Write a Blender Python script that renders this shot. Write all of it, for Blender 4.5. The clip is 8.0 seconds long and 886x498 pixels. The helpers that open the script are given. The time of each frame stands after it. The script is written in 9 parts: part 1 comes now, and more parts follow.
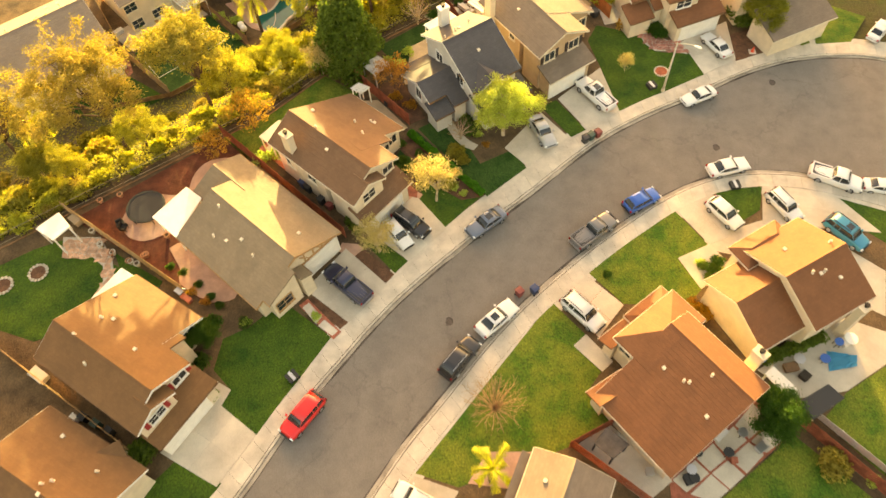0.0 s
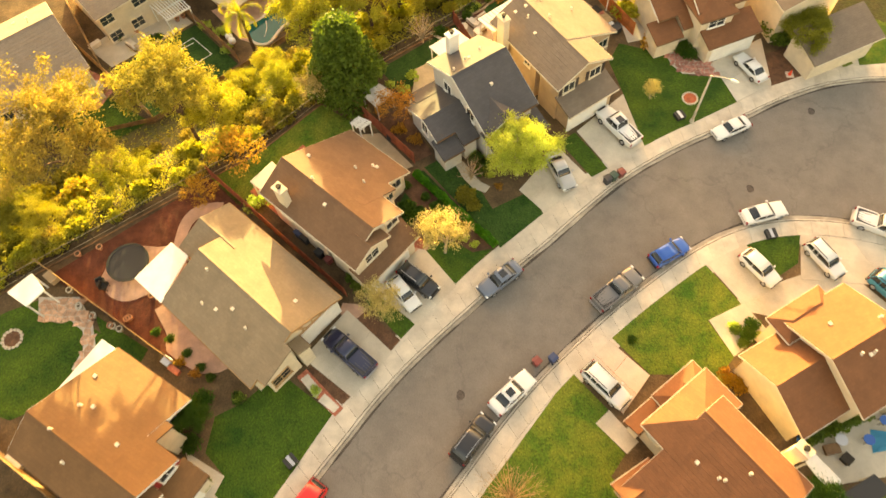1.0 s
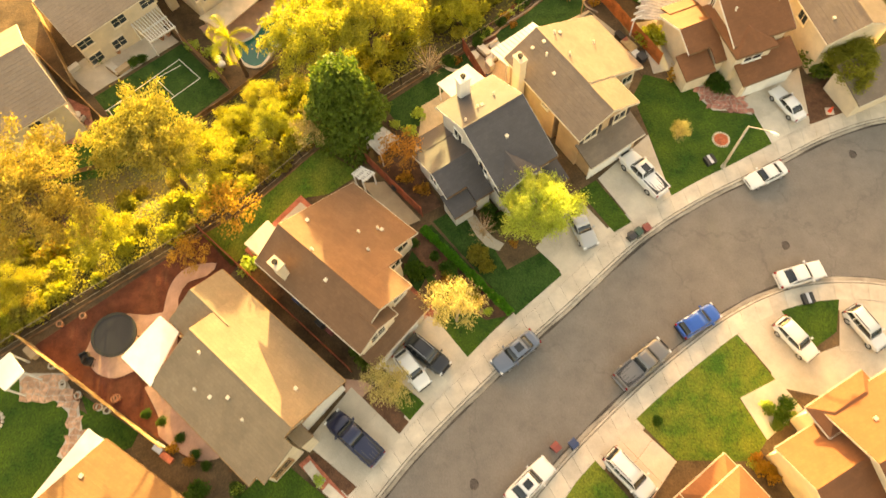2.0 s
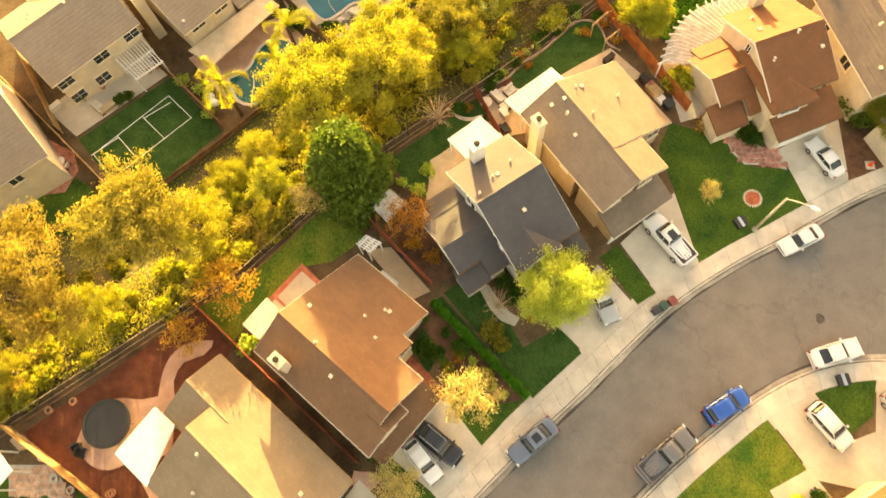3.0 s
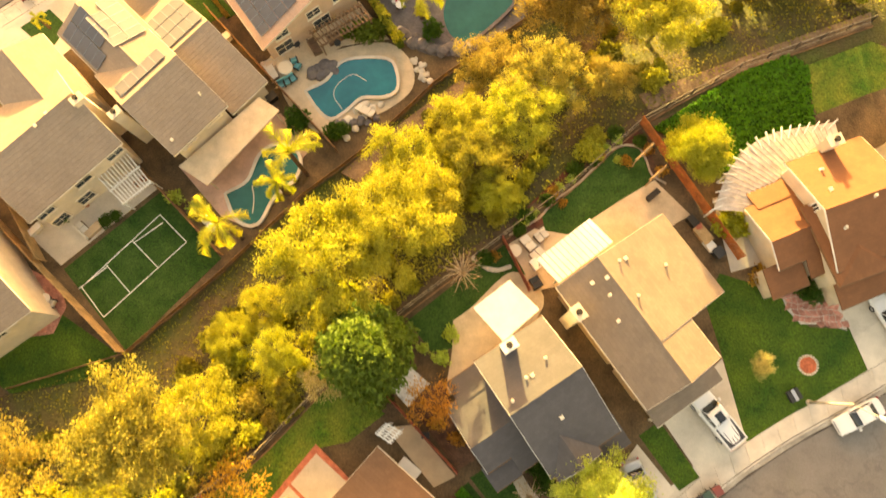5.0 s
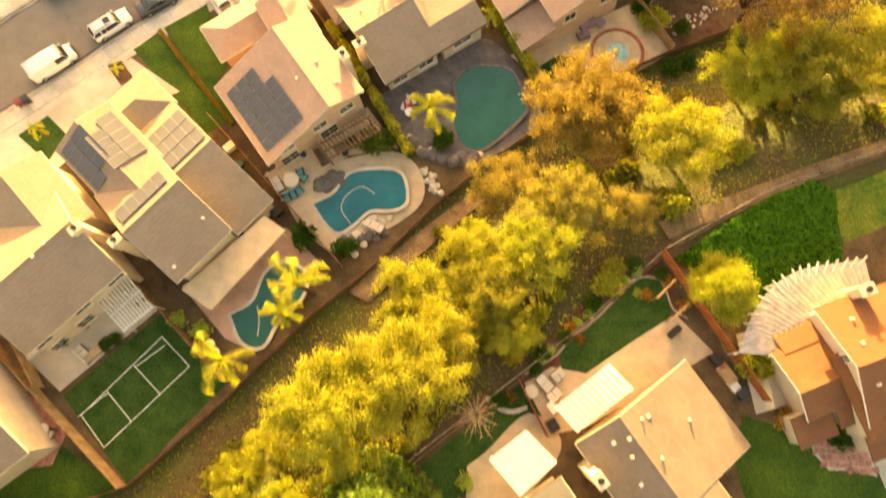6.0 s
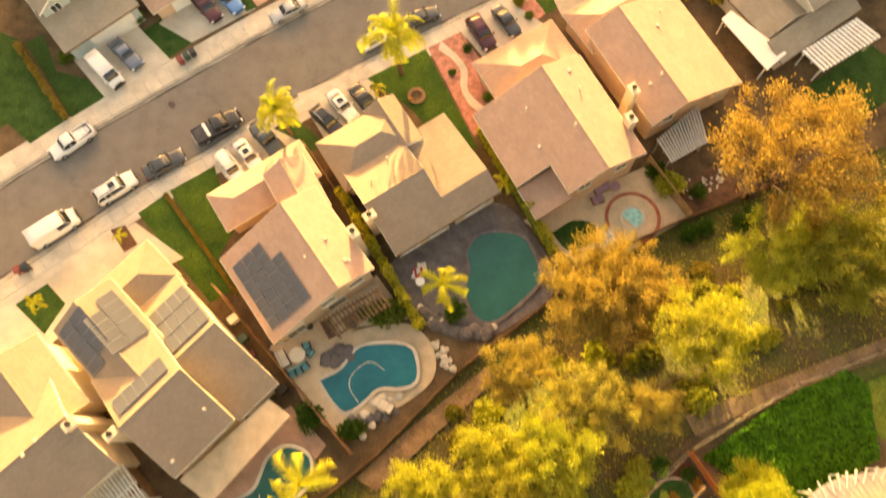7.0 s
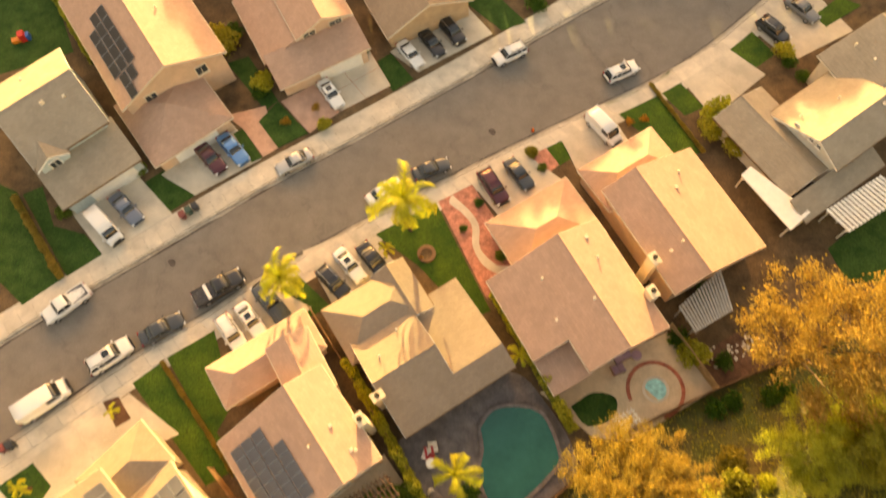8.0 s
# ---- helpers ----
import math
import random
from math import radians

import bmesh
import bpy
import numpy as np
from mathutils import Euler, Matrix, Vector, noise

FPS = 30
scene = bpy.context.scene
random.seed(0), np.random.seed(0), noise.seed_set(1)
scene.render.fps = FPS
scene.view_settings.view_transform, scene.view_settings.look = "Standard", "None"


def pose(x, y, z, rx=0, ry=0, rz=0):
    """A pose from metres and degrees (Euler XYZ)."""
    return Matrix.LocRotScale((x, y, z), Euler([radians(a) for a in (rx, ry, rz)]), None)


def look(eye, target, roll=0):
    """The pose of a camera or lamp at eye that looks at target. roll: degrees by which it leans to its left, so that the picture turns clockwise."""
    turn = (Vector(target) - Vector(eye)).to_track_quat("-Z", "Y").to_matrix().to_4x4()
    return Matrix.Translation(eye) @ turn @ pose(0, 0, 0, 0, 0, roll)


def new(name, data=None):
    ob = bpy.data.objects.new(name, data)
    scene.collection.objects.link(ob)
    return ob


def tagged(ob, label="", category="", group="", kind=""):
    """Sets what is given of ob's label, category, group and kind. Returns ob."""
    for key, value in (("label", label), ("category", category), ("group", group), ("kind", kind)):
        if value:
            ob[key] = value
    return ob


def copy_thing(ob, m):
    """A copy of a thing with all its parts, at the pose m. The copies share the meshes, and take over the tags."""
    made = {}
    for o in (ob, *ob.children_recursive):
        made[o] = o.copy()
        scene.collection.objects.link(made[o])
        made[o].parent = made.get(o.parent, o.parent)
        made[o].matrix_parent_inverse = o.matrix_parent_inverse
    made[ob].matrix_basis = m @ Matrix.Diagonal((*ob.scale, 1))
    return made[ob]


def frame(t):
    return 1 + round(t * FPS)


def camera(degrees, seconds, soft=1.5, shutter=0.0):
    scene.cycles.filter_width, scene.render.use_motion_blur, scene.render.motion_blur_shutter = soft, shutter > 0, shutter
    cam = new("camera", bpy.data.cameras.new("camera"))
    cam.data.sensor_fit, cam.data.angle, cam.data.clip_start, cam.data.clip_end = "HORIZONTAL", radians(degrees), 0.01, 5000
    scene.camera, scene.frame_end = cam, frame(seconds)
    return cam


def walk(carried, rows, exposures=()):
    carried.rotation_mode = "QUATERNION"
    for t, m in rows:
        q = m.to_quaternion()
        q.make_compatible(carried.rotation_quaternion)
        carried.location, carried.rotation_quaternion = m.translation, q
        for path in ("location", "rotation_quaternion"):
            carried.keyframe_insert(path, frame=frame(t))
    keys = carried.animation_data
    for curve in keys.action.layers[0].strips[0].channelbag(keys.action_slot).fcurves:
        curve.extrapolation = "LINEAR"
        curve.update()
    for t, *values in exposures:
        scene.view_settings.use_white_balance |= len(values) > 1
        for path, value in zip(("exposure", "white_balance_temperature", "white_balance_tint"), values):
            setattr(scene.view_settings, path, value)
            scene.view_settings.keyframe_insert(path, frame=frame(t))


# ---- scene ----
# ---------------------------------------------------------------- camera
cam = camera(64.6, 8.0, soft=1.5, shutter=0.5)
METRES, EYE, TILT, LEAN, TURN = 92.0, 59.2, -59.0, 2.8, 0.0
ROWS = [
    (0.0, 0.0, 0.0, 0.0, -0.0, 0.0, -0.0),
    (0.5, -0.005, 0.0333, 0.0532, -0.03, -1.98, 0.06),
    (1.0, -0.0103, 0.0665, 0.1064, -0.08, -3.99, 0.13),
    (1.5, -0.0154, 0.0995, 0.16, -0.11, -6.08, 0.2),
    (3.0, -0.0302, 0.1973, 0.3193, -0.15, -12.24, 0.41),
    (3.5, -0.0348, 0.2295, 0.3719, -0.14, -14.16, 0.49),
    (4.0, -0.0396, 0.2612, 0.4249, -0.15, -16.12, 0.57),
    (5.5, -0.0541, 0.3574, 0.5858, -0.17, -20.55, 0.71),
    (6.0, -0.0582, 0.39, 0.6398, -0.1, -19.9, 0.75),
    (6.5, -0.063, 0.4213, 0.6933, -0.07, -17.57, 0.77),
    (7.0, -0.0683, 0.4526, 0.7461, -0.04, -15.26, 0.74),
    (7.5, -0.0731, 0.484, 0.8005, 0.0, -13.07, 0.72),
    (8.0, -0.0783, 0.5153, 0.8533, 0.02, -10.77, 0.7),
]
walk(cam, [(t, pose(0, 0, EYE, TILT, LEAN, TURN) @ pose(METRES * x, METRES * y, METRES * z, 90 + pitch, roll, yaw))
           for t, x, y, z, yaw, pitch, roll in ROWS],
     exposures=[(0.0, 3.1, 9800, 18), (3.5, 3.23, 9900, 19), (5.5, 3.17, 10000, 20), (6.5, 2.99, 9950, 21), (7.0, 2.92, 9900, 23), (8.0, 2.68, 9900, 22.5)])

# ---------------------------------------------------------------- light
SUN_AZ, SUN_EL = -7.0, 5.6      # degrees left of straight ahead (+y), above the horizon
world = bpy.data.worlds.new("sky")
world.use_nodes = True
scene.world = world
wn = world.node_tree
wn.nodes.clear()
sky = wn.nodes.new("ShaderNodeTexSky")
sky.sky_type = "NISHITA"
sky.sun_disc = False
sky.sun_elevation = radians(SUN_EL)
sky.sun_rotation = radians(SUN_AZ)
sky.dust_density = 6.0
sky.ozone_density = 0.3
sky.air_density = 1.0
bg = wn.nodes.new("ShaderNodeBackground")
bg.inputs["Strength"].default_value = 0.15
wo = wn.nodes.new("ShaderNodeOutputWorld")
wn.links.new(sky.outputs[0], bg.inputs[0])
wn.links.new(bg.outputs[0], wo.inputs[0])
sun = new("sun", bpy.data.lights.new("sun", "SUN"))
sun.data.energy = 2.5
sun.data.angle = radians(0.6)
sun.data.color = (1.0, 0.935, 0.46)
az, el = radians(SUN_AZ), radians(SUN_EL)
sun.matrix_world = look((0, 0, 90), (-50 * math.sin(az) * math.cos(el), -50 * math.cos(az) * math.cos(el), 90 - 50 * math.sin(el)))

# ---------------------------------------------------------------- materials
MATS = {}


def mat(name, col, rough=0.85, metal=0.0, scale=3.0, vary=0.25, bump=0.3, bscale=40.0, island=0.0, objrand=0.0,
        col2=None, spec=0.3, fine=0.15, detail=6.0, stretch=(1, 1, 1), bdist=0.02):
    """Colour broken up by coarse patches and fine grain, with relief."""
    if name in MATS:
        return MATS[name]
    m = bpy.data.materials.new(name)
    m.use_nodes = True
    nt = m.node_tree
    N, LK = nt.nodes, nt.links
    b = N["Principled BSDF"]
    b.inputs["Roughness"].default_value = rough
    b.inputs["Metallic"].default_value = metal
    b.inputs["Specular IOR Level"].default_value = spec
    tc = N.new("ShaderNodeTexCoord")
    mp = N.new("ShaderNodeMapping")
    mp.inputs["Scale"].default_value = stretch
    LK.new(tc.outputs["Object"], mp.inputs["Vector"])
    n1 = N.new("ShaderNodeTexNoise")
    n1.inputs["Scale"].default_value = scale
    n1.inputs["Detail"].default_value = detail
    n1.inputs["Roughness"].default_value = 0.6
    LK.new(mp.outputs[0], n1.inputs["Vector"])
    n2 = N.new("ShaderNodeTexNoise")
    n2.inputs["Scale"].default_value = bscale
    n2.inputs["Detail"].default_value = 3.0
    LK.new(mp.outputs[0], n2.inputs["Vector"])
    ramp = N.new("ShaderNodeValToRGB")
    c2 = col2 or tuple(min(1, c * (1 + 1.6 * vary)) for c in col)
    c1 = col if col2 else tuple(c * (1 - vary) for c in col)
    ramp.color_ramp.elements[0].position, ramp.color_ramp.elements[1].position = 0.34, 0.68
    ramp.color_ramp.elements[0].color, ramp.color_ramp.elements[1].color = (*c1, 1), (*c2, 1)
    LK.new(n1.outputs["Fac"], ramp.inputs["Fac"])
    hsv = N.new("ShaderNodeHueSaturation")
    LK.new(ramp.outputs["Color"], hsv.inputs["Color"])
    mr = N.new("ShaderNodeMapRange")
    mr.inputs["From Min"].default_value, mr.inputs["From Max"].default_value = 0.25, 0.75
    mr.inputs["To Min"].default_value, mr.inputs["To Max"].default_value = 1 - fine, 1 + fine
    LK.new(n2.outputs["Fac"], mr.inputs["Value"])
    last = mr.outputs[0]
    for amount, node, out in ((island, "ShaderNodeNewGeometry", "Random Per Island"), (objrand, "ShaderNodeObjectInfo", "Random")):
        if amount:
            g = N.new(node)
            r = N.new("ShaderNodeMapRange")
            r.inputs["To Min"].default_value, r.inputs["To Max"].default_value = 1 - amount, 1 + amount
            LK.new(g.outputs[out], r.inputs["Value"])
            mu = N.new("ShaderNodeMath")
            mu.operation = "MULTIPLY"
            LK.new(last, mu.inputs[0])
            LK.new(r.outputs[0], mu.inputs[1])
            last = mu.outputs[0]
    LK.new(last, hsv.inputs["Value"])
    LK.new(hsv.outputs[0], b.inputs["Base Color"])
    if bump:
        bp = N.new("ShaderNodeBump")
        bp.inputs["Strength"].default_value = bump
        bp.inputs["Distance"].default_value = bdist
        LK.new(n2.outputs["Fac"], bp.inputs["Height"])
        LK.new(bp.outputs[0], b.inputs["Normal"])
    MATS[name] = m
    return m


def shingle(name, col, vary=0.22):
    """Roof shingles: rows and tabs with their own tone, faded in patches."""
    if name in MATS:
        return MATS[name]
    m = mat(name, col, rough=0.8, scale=0.45, vary=vary * 0.36, bump=0.35, bscale=26.0, fine=0.14, spec=0.32)
    nt = m.node_tree
    N, LK = nt.nodes, nt.links
    br = N.new("ShaderNodeTexBrick")
    br.inputs["Color1"].default_value = (0.93, 0.93, 0.93, 1)
    br.inputs["Color2"].default_value = (1.05, 1.05, 1.05, 1)
    br.inputs["Mortar"].default_value = (0.86, 0.86, 0.86, 1)
    br.inputs["Scale"].default_value = 1.0
    br.inputs["Brick Width"].default_value = 0.42
    br.inputs["Row Height"].default_value = 0.29
    br.inputs["Mortar Size"].default_value = 0.012
    tc = next(n for n in N if n.type == "TEX_COORD")
    LK.new(tc.outputs["Object"], br.inputs["Vector"])
    mix = N.new("ShaderNodeMix")
    mix.data_type = "RGBA"
    mix.blend_type = "MULTIPLY"
    mix.inputs["Factor"].default_value = 1.0
    hsv = next(n for n in N if n.type == "HUE_SAT")
    LK.new(hsv.outputs[0], mix.inputs[6])
    LK.new(br.outputs["Color"], mix.inputs[7])
    LK.new(mix.outputs[2], N["Principled BSDF"].inputs["Base Color"])
    return m


def leafy(name, col, island=0.26, trans=0.5, hue=0.012):
    """Leaves that let some light through, each with its own tone."""
    if name in MATS:
        return MATS[name]
    m = bpy.data.materials.new(name)
    m.use_nodes = True
    N, LK = m.node_tree.nodes, m.node_tree.links
    b = N["Principled BSDF"]
    b.inputs["Roughness"].default_value = 0.6
    b.inputs["Specular IOR Level"].default_value = 0.25
    g = N.new("ShaderNodeNewGeometry")
    oi = N.new("ShaderNodeObjectInfo")
    r = N.new("ShaderNodeMapRange")
    r.inputs["To Min"].default_value, r.inputs["To Max"].default_value = 1 - island, 1 + island
    LK.new(g.outputs["Random Per Island"], r.inputs["Value"])
    h = N.new("ShaderNodeMapRange")
    h.inputs["To Min"].default_value, h.inputs["To Max"].default_value = 0.5 - hue, 0.5 + hue
    LK.new(oi.outputs["Random"], h.inputs["Value"])
    hs = N.new("ShaderNodeHueSaturation")
    hs.inputs["Color"].default_value = (*col, 1)
    LK.new(r.outputs[0], hs.inputs["Value"])
    LK.new(h.outputs[0], hs.inputs["Hue"])
    LK.new(hs.outputs[0], b.inputs["Base Color"])
    tr = N.new("ShaderNodeBsdfTranslucent")
    LK.new(hs.outputs[0], tr.inputs["Color"])
    mx = N.new("ShaderNodeMixShader")
    mx.inputs[0].default_value = trans
    LK.new(b.outputs[0], mx.inputs[1])
    LK.new(tr.outputs[0], mx.inputs[2])
    LK.new(mx.outputs[0], N["Material Output"].inputs["Surface"])
    MATS[name] = m
    return m


def plain(name, col, rough=0.5, metal=0.0, coat=0.0, spec=0.5):
    if name in MATS:
        return MATS[name]
    m = bpy.data.materials.new(name)
    m.use_nodes = True
    b = m.node_tree.nodes["Principled BSDF"]
    b.inputs["Base Color"].default_value = (*col, 1)
    b.inputs["Roughness"].default_value = rough
    b.inputs["Metallic"].default_value = metal
    b.inputs["Coat Weight"].default_value = coat
    b.inputs["Specular IOR Level"].default_value = spec
    MATS[name] = m
    return m


def water_mat(name, col, deep):
    m = mat(name, col, rough=0.06, scale=0.35, bump=0.10, bscale=2.2, fine=0.05, col2=deep, spec=0.35, bdist=0.05)
    return m


asphalt = mat("asphalt", (0.180, 0.160, 0.138), rough=0.92, scale=0.55, vary=0.09, bump=0.3, bscale=9.0, fine=0.13, detail=9)


def cracked(m, scale, width, dark):
    """Sealed cracks that wander over a surface."""
    N, LK = m.node_tree.nodes, m.node_tree.links
    b = N["Principled BSDF"]
    tc = next(n for n in N if n.type == "TEX_COORD")
    wob = N.new("ShaderNodeTexNoise")
    wob.inputs["Scale"].default_value = 0.7
    wob.inputs["Detail"].default_value = 4.0
    LK.new(tc.outputs["Object"], wob.inputs["Vector"])
    add = N.new("ShaderNodeVectorMath")
    add.operation = "MULTIPLY_ADD"
    LK.new(wob.outputs["Color"], add.inputs[0])
    add.inputs[1].default_value = (3.5, 3.5, 0)
    LK.new(tc.outputs["Object"], add.inputs[2])
    vo = N.new("ShaderNodeTexVoronoi")
    vo.feature = "DISTANCE_TO_EDGE"
    vo.inputs["Scale"].default_value = scale
    LK.new(add.outputs[0], vo.inputs["Vector"])
    mr = N.new("ShaderNodeMapRange")
    mr.inputs["From Max"].default_value = width
    mr.inputs["To Min"].default_value = dark
    LK.new(vo.outputs["Distance"], mr.inputs["Value"])
    mix = N.new("ShaderNodeMix")
    mix.data_type = "RGBA"
    mix.blend_type = "MULTIPLY"
    mix.inputs["Factor"].default_value = 1.0
    LK.new(b.inputs["Base Color"].links[0].from_socket, mix.inputs[6])
    LK.new(mr.outputs[0], mix.inputs[7])
    LK.new(mix.outputs[2], b.inputs["Base Color"])


cracked(asphalt, 0.07, 0.010, 0.86)
concrete = mat("concrete", (0.54, 0.47, 0.375), rough=0.9, scale=0.7, vary=0.13, bump=0.2, bscale=18.0, fine=0.08, objrand=0.07)
drive_conc = mat("driveway concrete", (0.52, 0.455, 0.36), rough=0.9, scale=0.35, vary=0.14, bump=0.2, bscale=12.0, fine=0.08, objrand=0.05)
kerb_conc = mat("kerb concrete", (0.50, 0.435, 0.35), rough=0.9, scale=1.1, vary=0.2, bump=0.2, bscale=20.0, fine=0.12)
gutter_conc = mat("gutter concrete", (0.36, 0.31, 0.245), rough=0.9, scale=0.5, vary=0.30, bump=0.2, bscale=9.0, fine=0.15)
tar = mat("tar, dirt and dark seam", (0.075, 0.062, 0.05), rough=0.95, scale=0.6, vary=0.4, bump=0.4, bscale=9.0, fine=0.25)
lawn_mat = mat("lawn", (0.017, 0.058, 0.005), rough=0.95, scale=0.35, bump=0.9, bscale=7.0, fine=0.55, col2=(0.064, 0.115, 0.010), detail=8, bdist=0.05)
lawn_dry = mat("dry lawn", (0.040, 0.110, 0.010), rough=0.95, scale=0.45, bump=0.9, bscale=7.0, fine=0.55, col2=(0.165, 0.185, 0.024), detail=9, bdist=0.05)
lawn_deep = mat("deep green lawn", (0.014, 0.050, 0.005), rough=0.95, scale=0.6, bump=0.9, bscale=7.0, fine=0.55, col2=(0.04, 0.09, 0.016), detail=8, bdist=0.05)
soil = mat("soil", (0.110, 0.070, 0.036), rough=0.97, scale=0.5, vary=0.35, bump=0.8, bscale=7.0, fine=0.3, bdist=0.08)
slope_soil = mat("slope soil", (0.105, 0.072, 0.032), rough=0.97, scale=0.22, bump=1.0, bscale=5.0, fine=0.35, col2=(0.085, 0.10, 0.020), detail=9, bdist=0.12)
mulch = mat("red mulch", (0.135, 0.042, 0.022), rough=0.97, scale=0.9, vary=0.25, bump=0.9, bscale=16.0, fine=0.35, bdist=0.06)
bark_mulch = mat("brown mulch", (0.12, 0.060, 0.034), rough=0.97, scale=1.2, vary=0.3, bump=0.9, bscale=14.0, fine=0.4, bdist=0.06)
stone_deck = mat("dark stone deck", (0.135, 0.115, 0.110), rough=0.8, scale=0.9, vary=0.25, bump=0.5, bscale=6.0, fine=0.2)
pink_conc = mat("pink paving", (0.50, 0.30, 0.215), rough=0.85, scale=0.8, vary=0.14, bump=0.3, bscale=9.0, fine=0.1)
tan_deck = mat("tan pool deck", (0.55, 0.42, 0.28), rough=0.85, scale=0.8, vary=0.12, bump=0.3, bscale=10.0, fine=0.1)
brick_red = mat("red brick", (0.40, 0.125, 0.075), rough=0.9, scale=2.0, vary=0.25, bump=0.5, bscale=18.0, fine=0.25, objrand=0.2)
flag_red = mat("red flagstone", (0.42, 0.18, 0.13), rough=0.9, scale=2.0, vary=0.3, bump=0.5, bscale=12.0, fine=0.25, objrand=0.2)
flag_tan = mat("tan flagstone", (0.52, 0.31, 0.20), rough=0.9, scale=2.0, vary=0.3, bump=0.5, bscale=12.0, fine=0.25, objrand=0.2)
fence_wood = mat("weathered fence wood", (0.25, 0.135, 0.065), rough=0.9, scale=1.2, vary=0.3, bump=0.5, bscale=22.0, fine=0.25, objrand=0.12)
fence_red = mat("red-brown fence wood", (0.27, 0.075, 0.040), rough=0.9, scale=1.2, vary=0.3, bump=0.5, bscale=22.0, fine=0.2, objrand=0.12)
fence_pale = mat("pale fence wood", (0.42, 0.27, 0.13), rough=0.9, scale=1.2, vary=0.25, bump=0.5, bscale=22.0, fine=0.2, objrand=0.12)
iron = mat("dark iron", (0.05, 0.04, 0.03), rough=0.6, metal=0.5, scale=4, vary=0.2)
white_paint = mat("white paint", (0.78, 0.75, 0.68), rough=0.6, scale=1.2, vary=0.05, bump=0.05, bscale=30.0, fine=0.04)
cream_trim = mat("cream trim", (0.70, 0.60, 0.45), rough=0.7, scale=1.2, vary=0.07, bump=0.05, bscale=30.0, fine=0.05)
brown_trim = mat("brown trim", (0.20, 0.11, 0.055), rough=0.7, scale=1.4, vary=0.2, bump=0.1)
orange_trim = mat("tan timber trim", (0.42, 0.24, 0.11), rough=0.75, scale=1.4, vary=0.2, bump=0.1)
stucco_cream = mat("cream stucco", (0.66, 0.55, 0.40), rough=0.95, scale=0.8, vary=0.08, bump=0.4, bscale=40.0, fine=0.06)
stucco_white = mat("white stucco", (0.72, 0.66, 0.56), rough=0.95, scale=0.8, vary=0.07, bump=0.4, bscale=40.0, fine=0.06)
stucco_tan = mat("tan stucco", (0.48, 0.34, 0.21), rough=0.95, scale=0.8, vary=0.1, bump=0.4, bscale=40.0, fine=0.06)
stucco_pink = mat("peach stucco", (0.60, 0.42, 0.29), rough=0.95, scale=0.8, vary=0.08, bump=0.4, bscale=40.0, fine=0.06)
stucco_grey = mat("pale grey siding", (0.58, 0.55, 0.50), rough=0.85, scale=0.8, vary=0.07, bump=0.3, bscale=30.0, fine=0.05)
rf_brown = shingle("brown shingles", (0.185, 0.100, 0.055))
rf_red = shingle("red-brown shingles", (0.212, 0.086, 0.038))
rf_golden = shingle("golden-brown shingles", (0.185, 0.094, 0.040))
rf_tan = shingle("tan-grey shingles", (0.255, 0.190, 0.120))
rf_grey = shingle("charcoal shingles", (0.088, 0.080, 0.080))
rf_taupe = shingle("taupe shingles", (0.205, 0.155, 0.115))
rf_pink = shingle("pink-brown tiles", (0.44, 0.280, 0.205), 0.14)
rf_mocha = shingle("mocha tiles", (0.285, 0.212, 0.152), 0.16)
rf_stone = shingle("pale stone-grey shingles", (0.33, 0.275, 0.205))
rf_greige = shingle("greige shingles", (0.32, 0.265, 0.200))
glass_dark = plain("window glass", (0.035, 0.045, 0.05), rough=0.05, spec=0.8)
car_glass = plain("car glass", (0.012, 0.016, 0.018), rough=0.04, spec=0.8)
tyre_mat = plain("tyre rubber", (0.02, 0.02, 0.02), rough=0.85)
rim_mat = plain("alloy rim", (0.45, 0.45, 0.45), rough=0.3, metal=0.9)
lamp_clear = plain("clear lamp lens", (0.75, 0.75, 0.72), rough=0.1)
lamp_red = plain("red lamp lens", (0.35, 0.01, 0.01), rough=0.15)
black_plastic = plain("black plastic", (0.025, 0.025, 0.025), rough=0.6)
solar_mat = mat("solar cells", (0.075, 0.072, 0.078), rough=0.32, scale=0.6, vary=0.15, bump=0.0, fine=0.05, spec=0.6)
solar_black = mat("black solar cells", (0.018, 0.017, 0.019), rough=0.45, scale=0.6, vary=0.1, bump=0.0, fine=0.05, spec=0.3)
solar_rim = plain("panel frame", (0.22, 0.23, 0.25), rough=0.4, metal=0.6)
alu = plain("aluminium", (0.55, 0.55, 0.55), rough=0.35, metal=0.9)
pool_blue = water_mat("blue pool water", (0.001, 0.105, 0.140), (0.002, 0.160, 0.195))
pool_green = water_mat("green pool water", (0.011, 0.095, 0.078), (0.018, 0.130, 0.105))
bark = mat("bark", (0.11, 0.065, 0.04), rough=0.95, scale=4, vary=0.35, bump=0.9, bscale=25, fine=0.3)
bark_pale = mat("pale bark", (0.46, 0.36, 0.24), rough=0.95, scale=4, vary=0.3, bump=0.9, bscale=25, fine=0.3)
twig = mat("bare twigs", (0.40, 0.25, 0.12), rough=0.95, scale=4, vary=0.3, bump=0.5, bscale=25, fine=0.3)
lf_gold = leafy("golden leaves", (0.394, 0.313, 0.063))
lf_yellow = leafy("yellow-green leaves", (0.437, 0.413, 0.054))
lf_lime = leafy("lime leaves", (0.50, 0.60, 0.12))
lf_olive = leafy("olive leaves", (0.292, 0.270, 0.038))
lf_green = leafy("green leaves", (0.07, 0.15, 0.018))
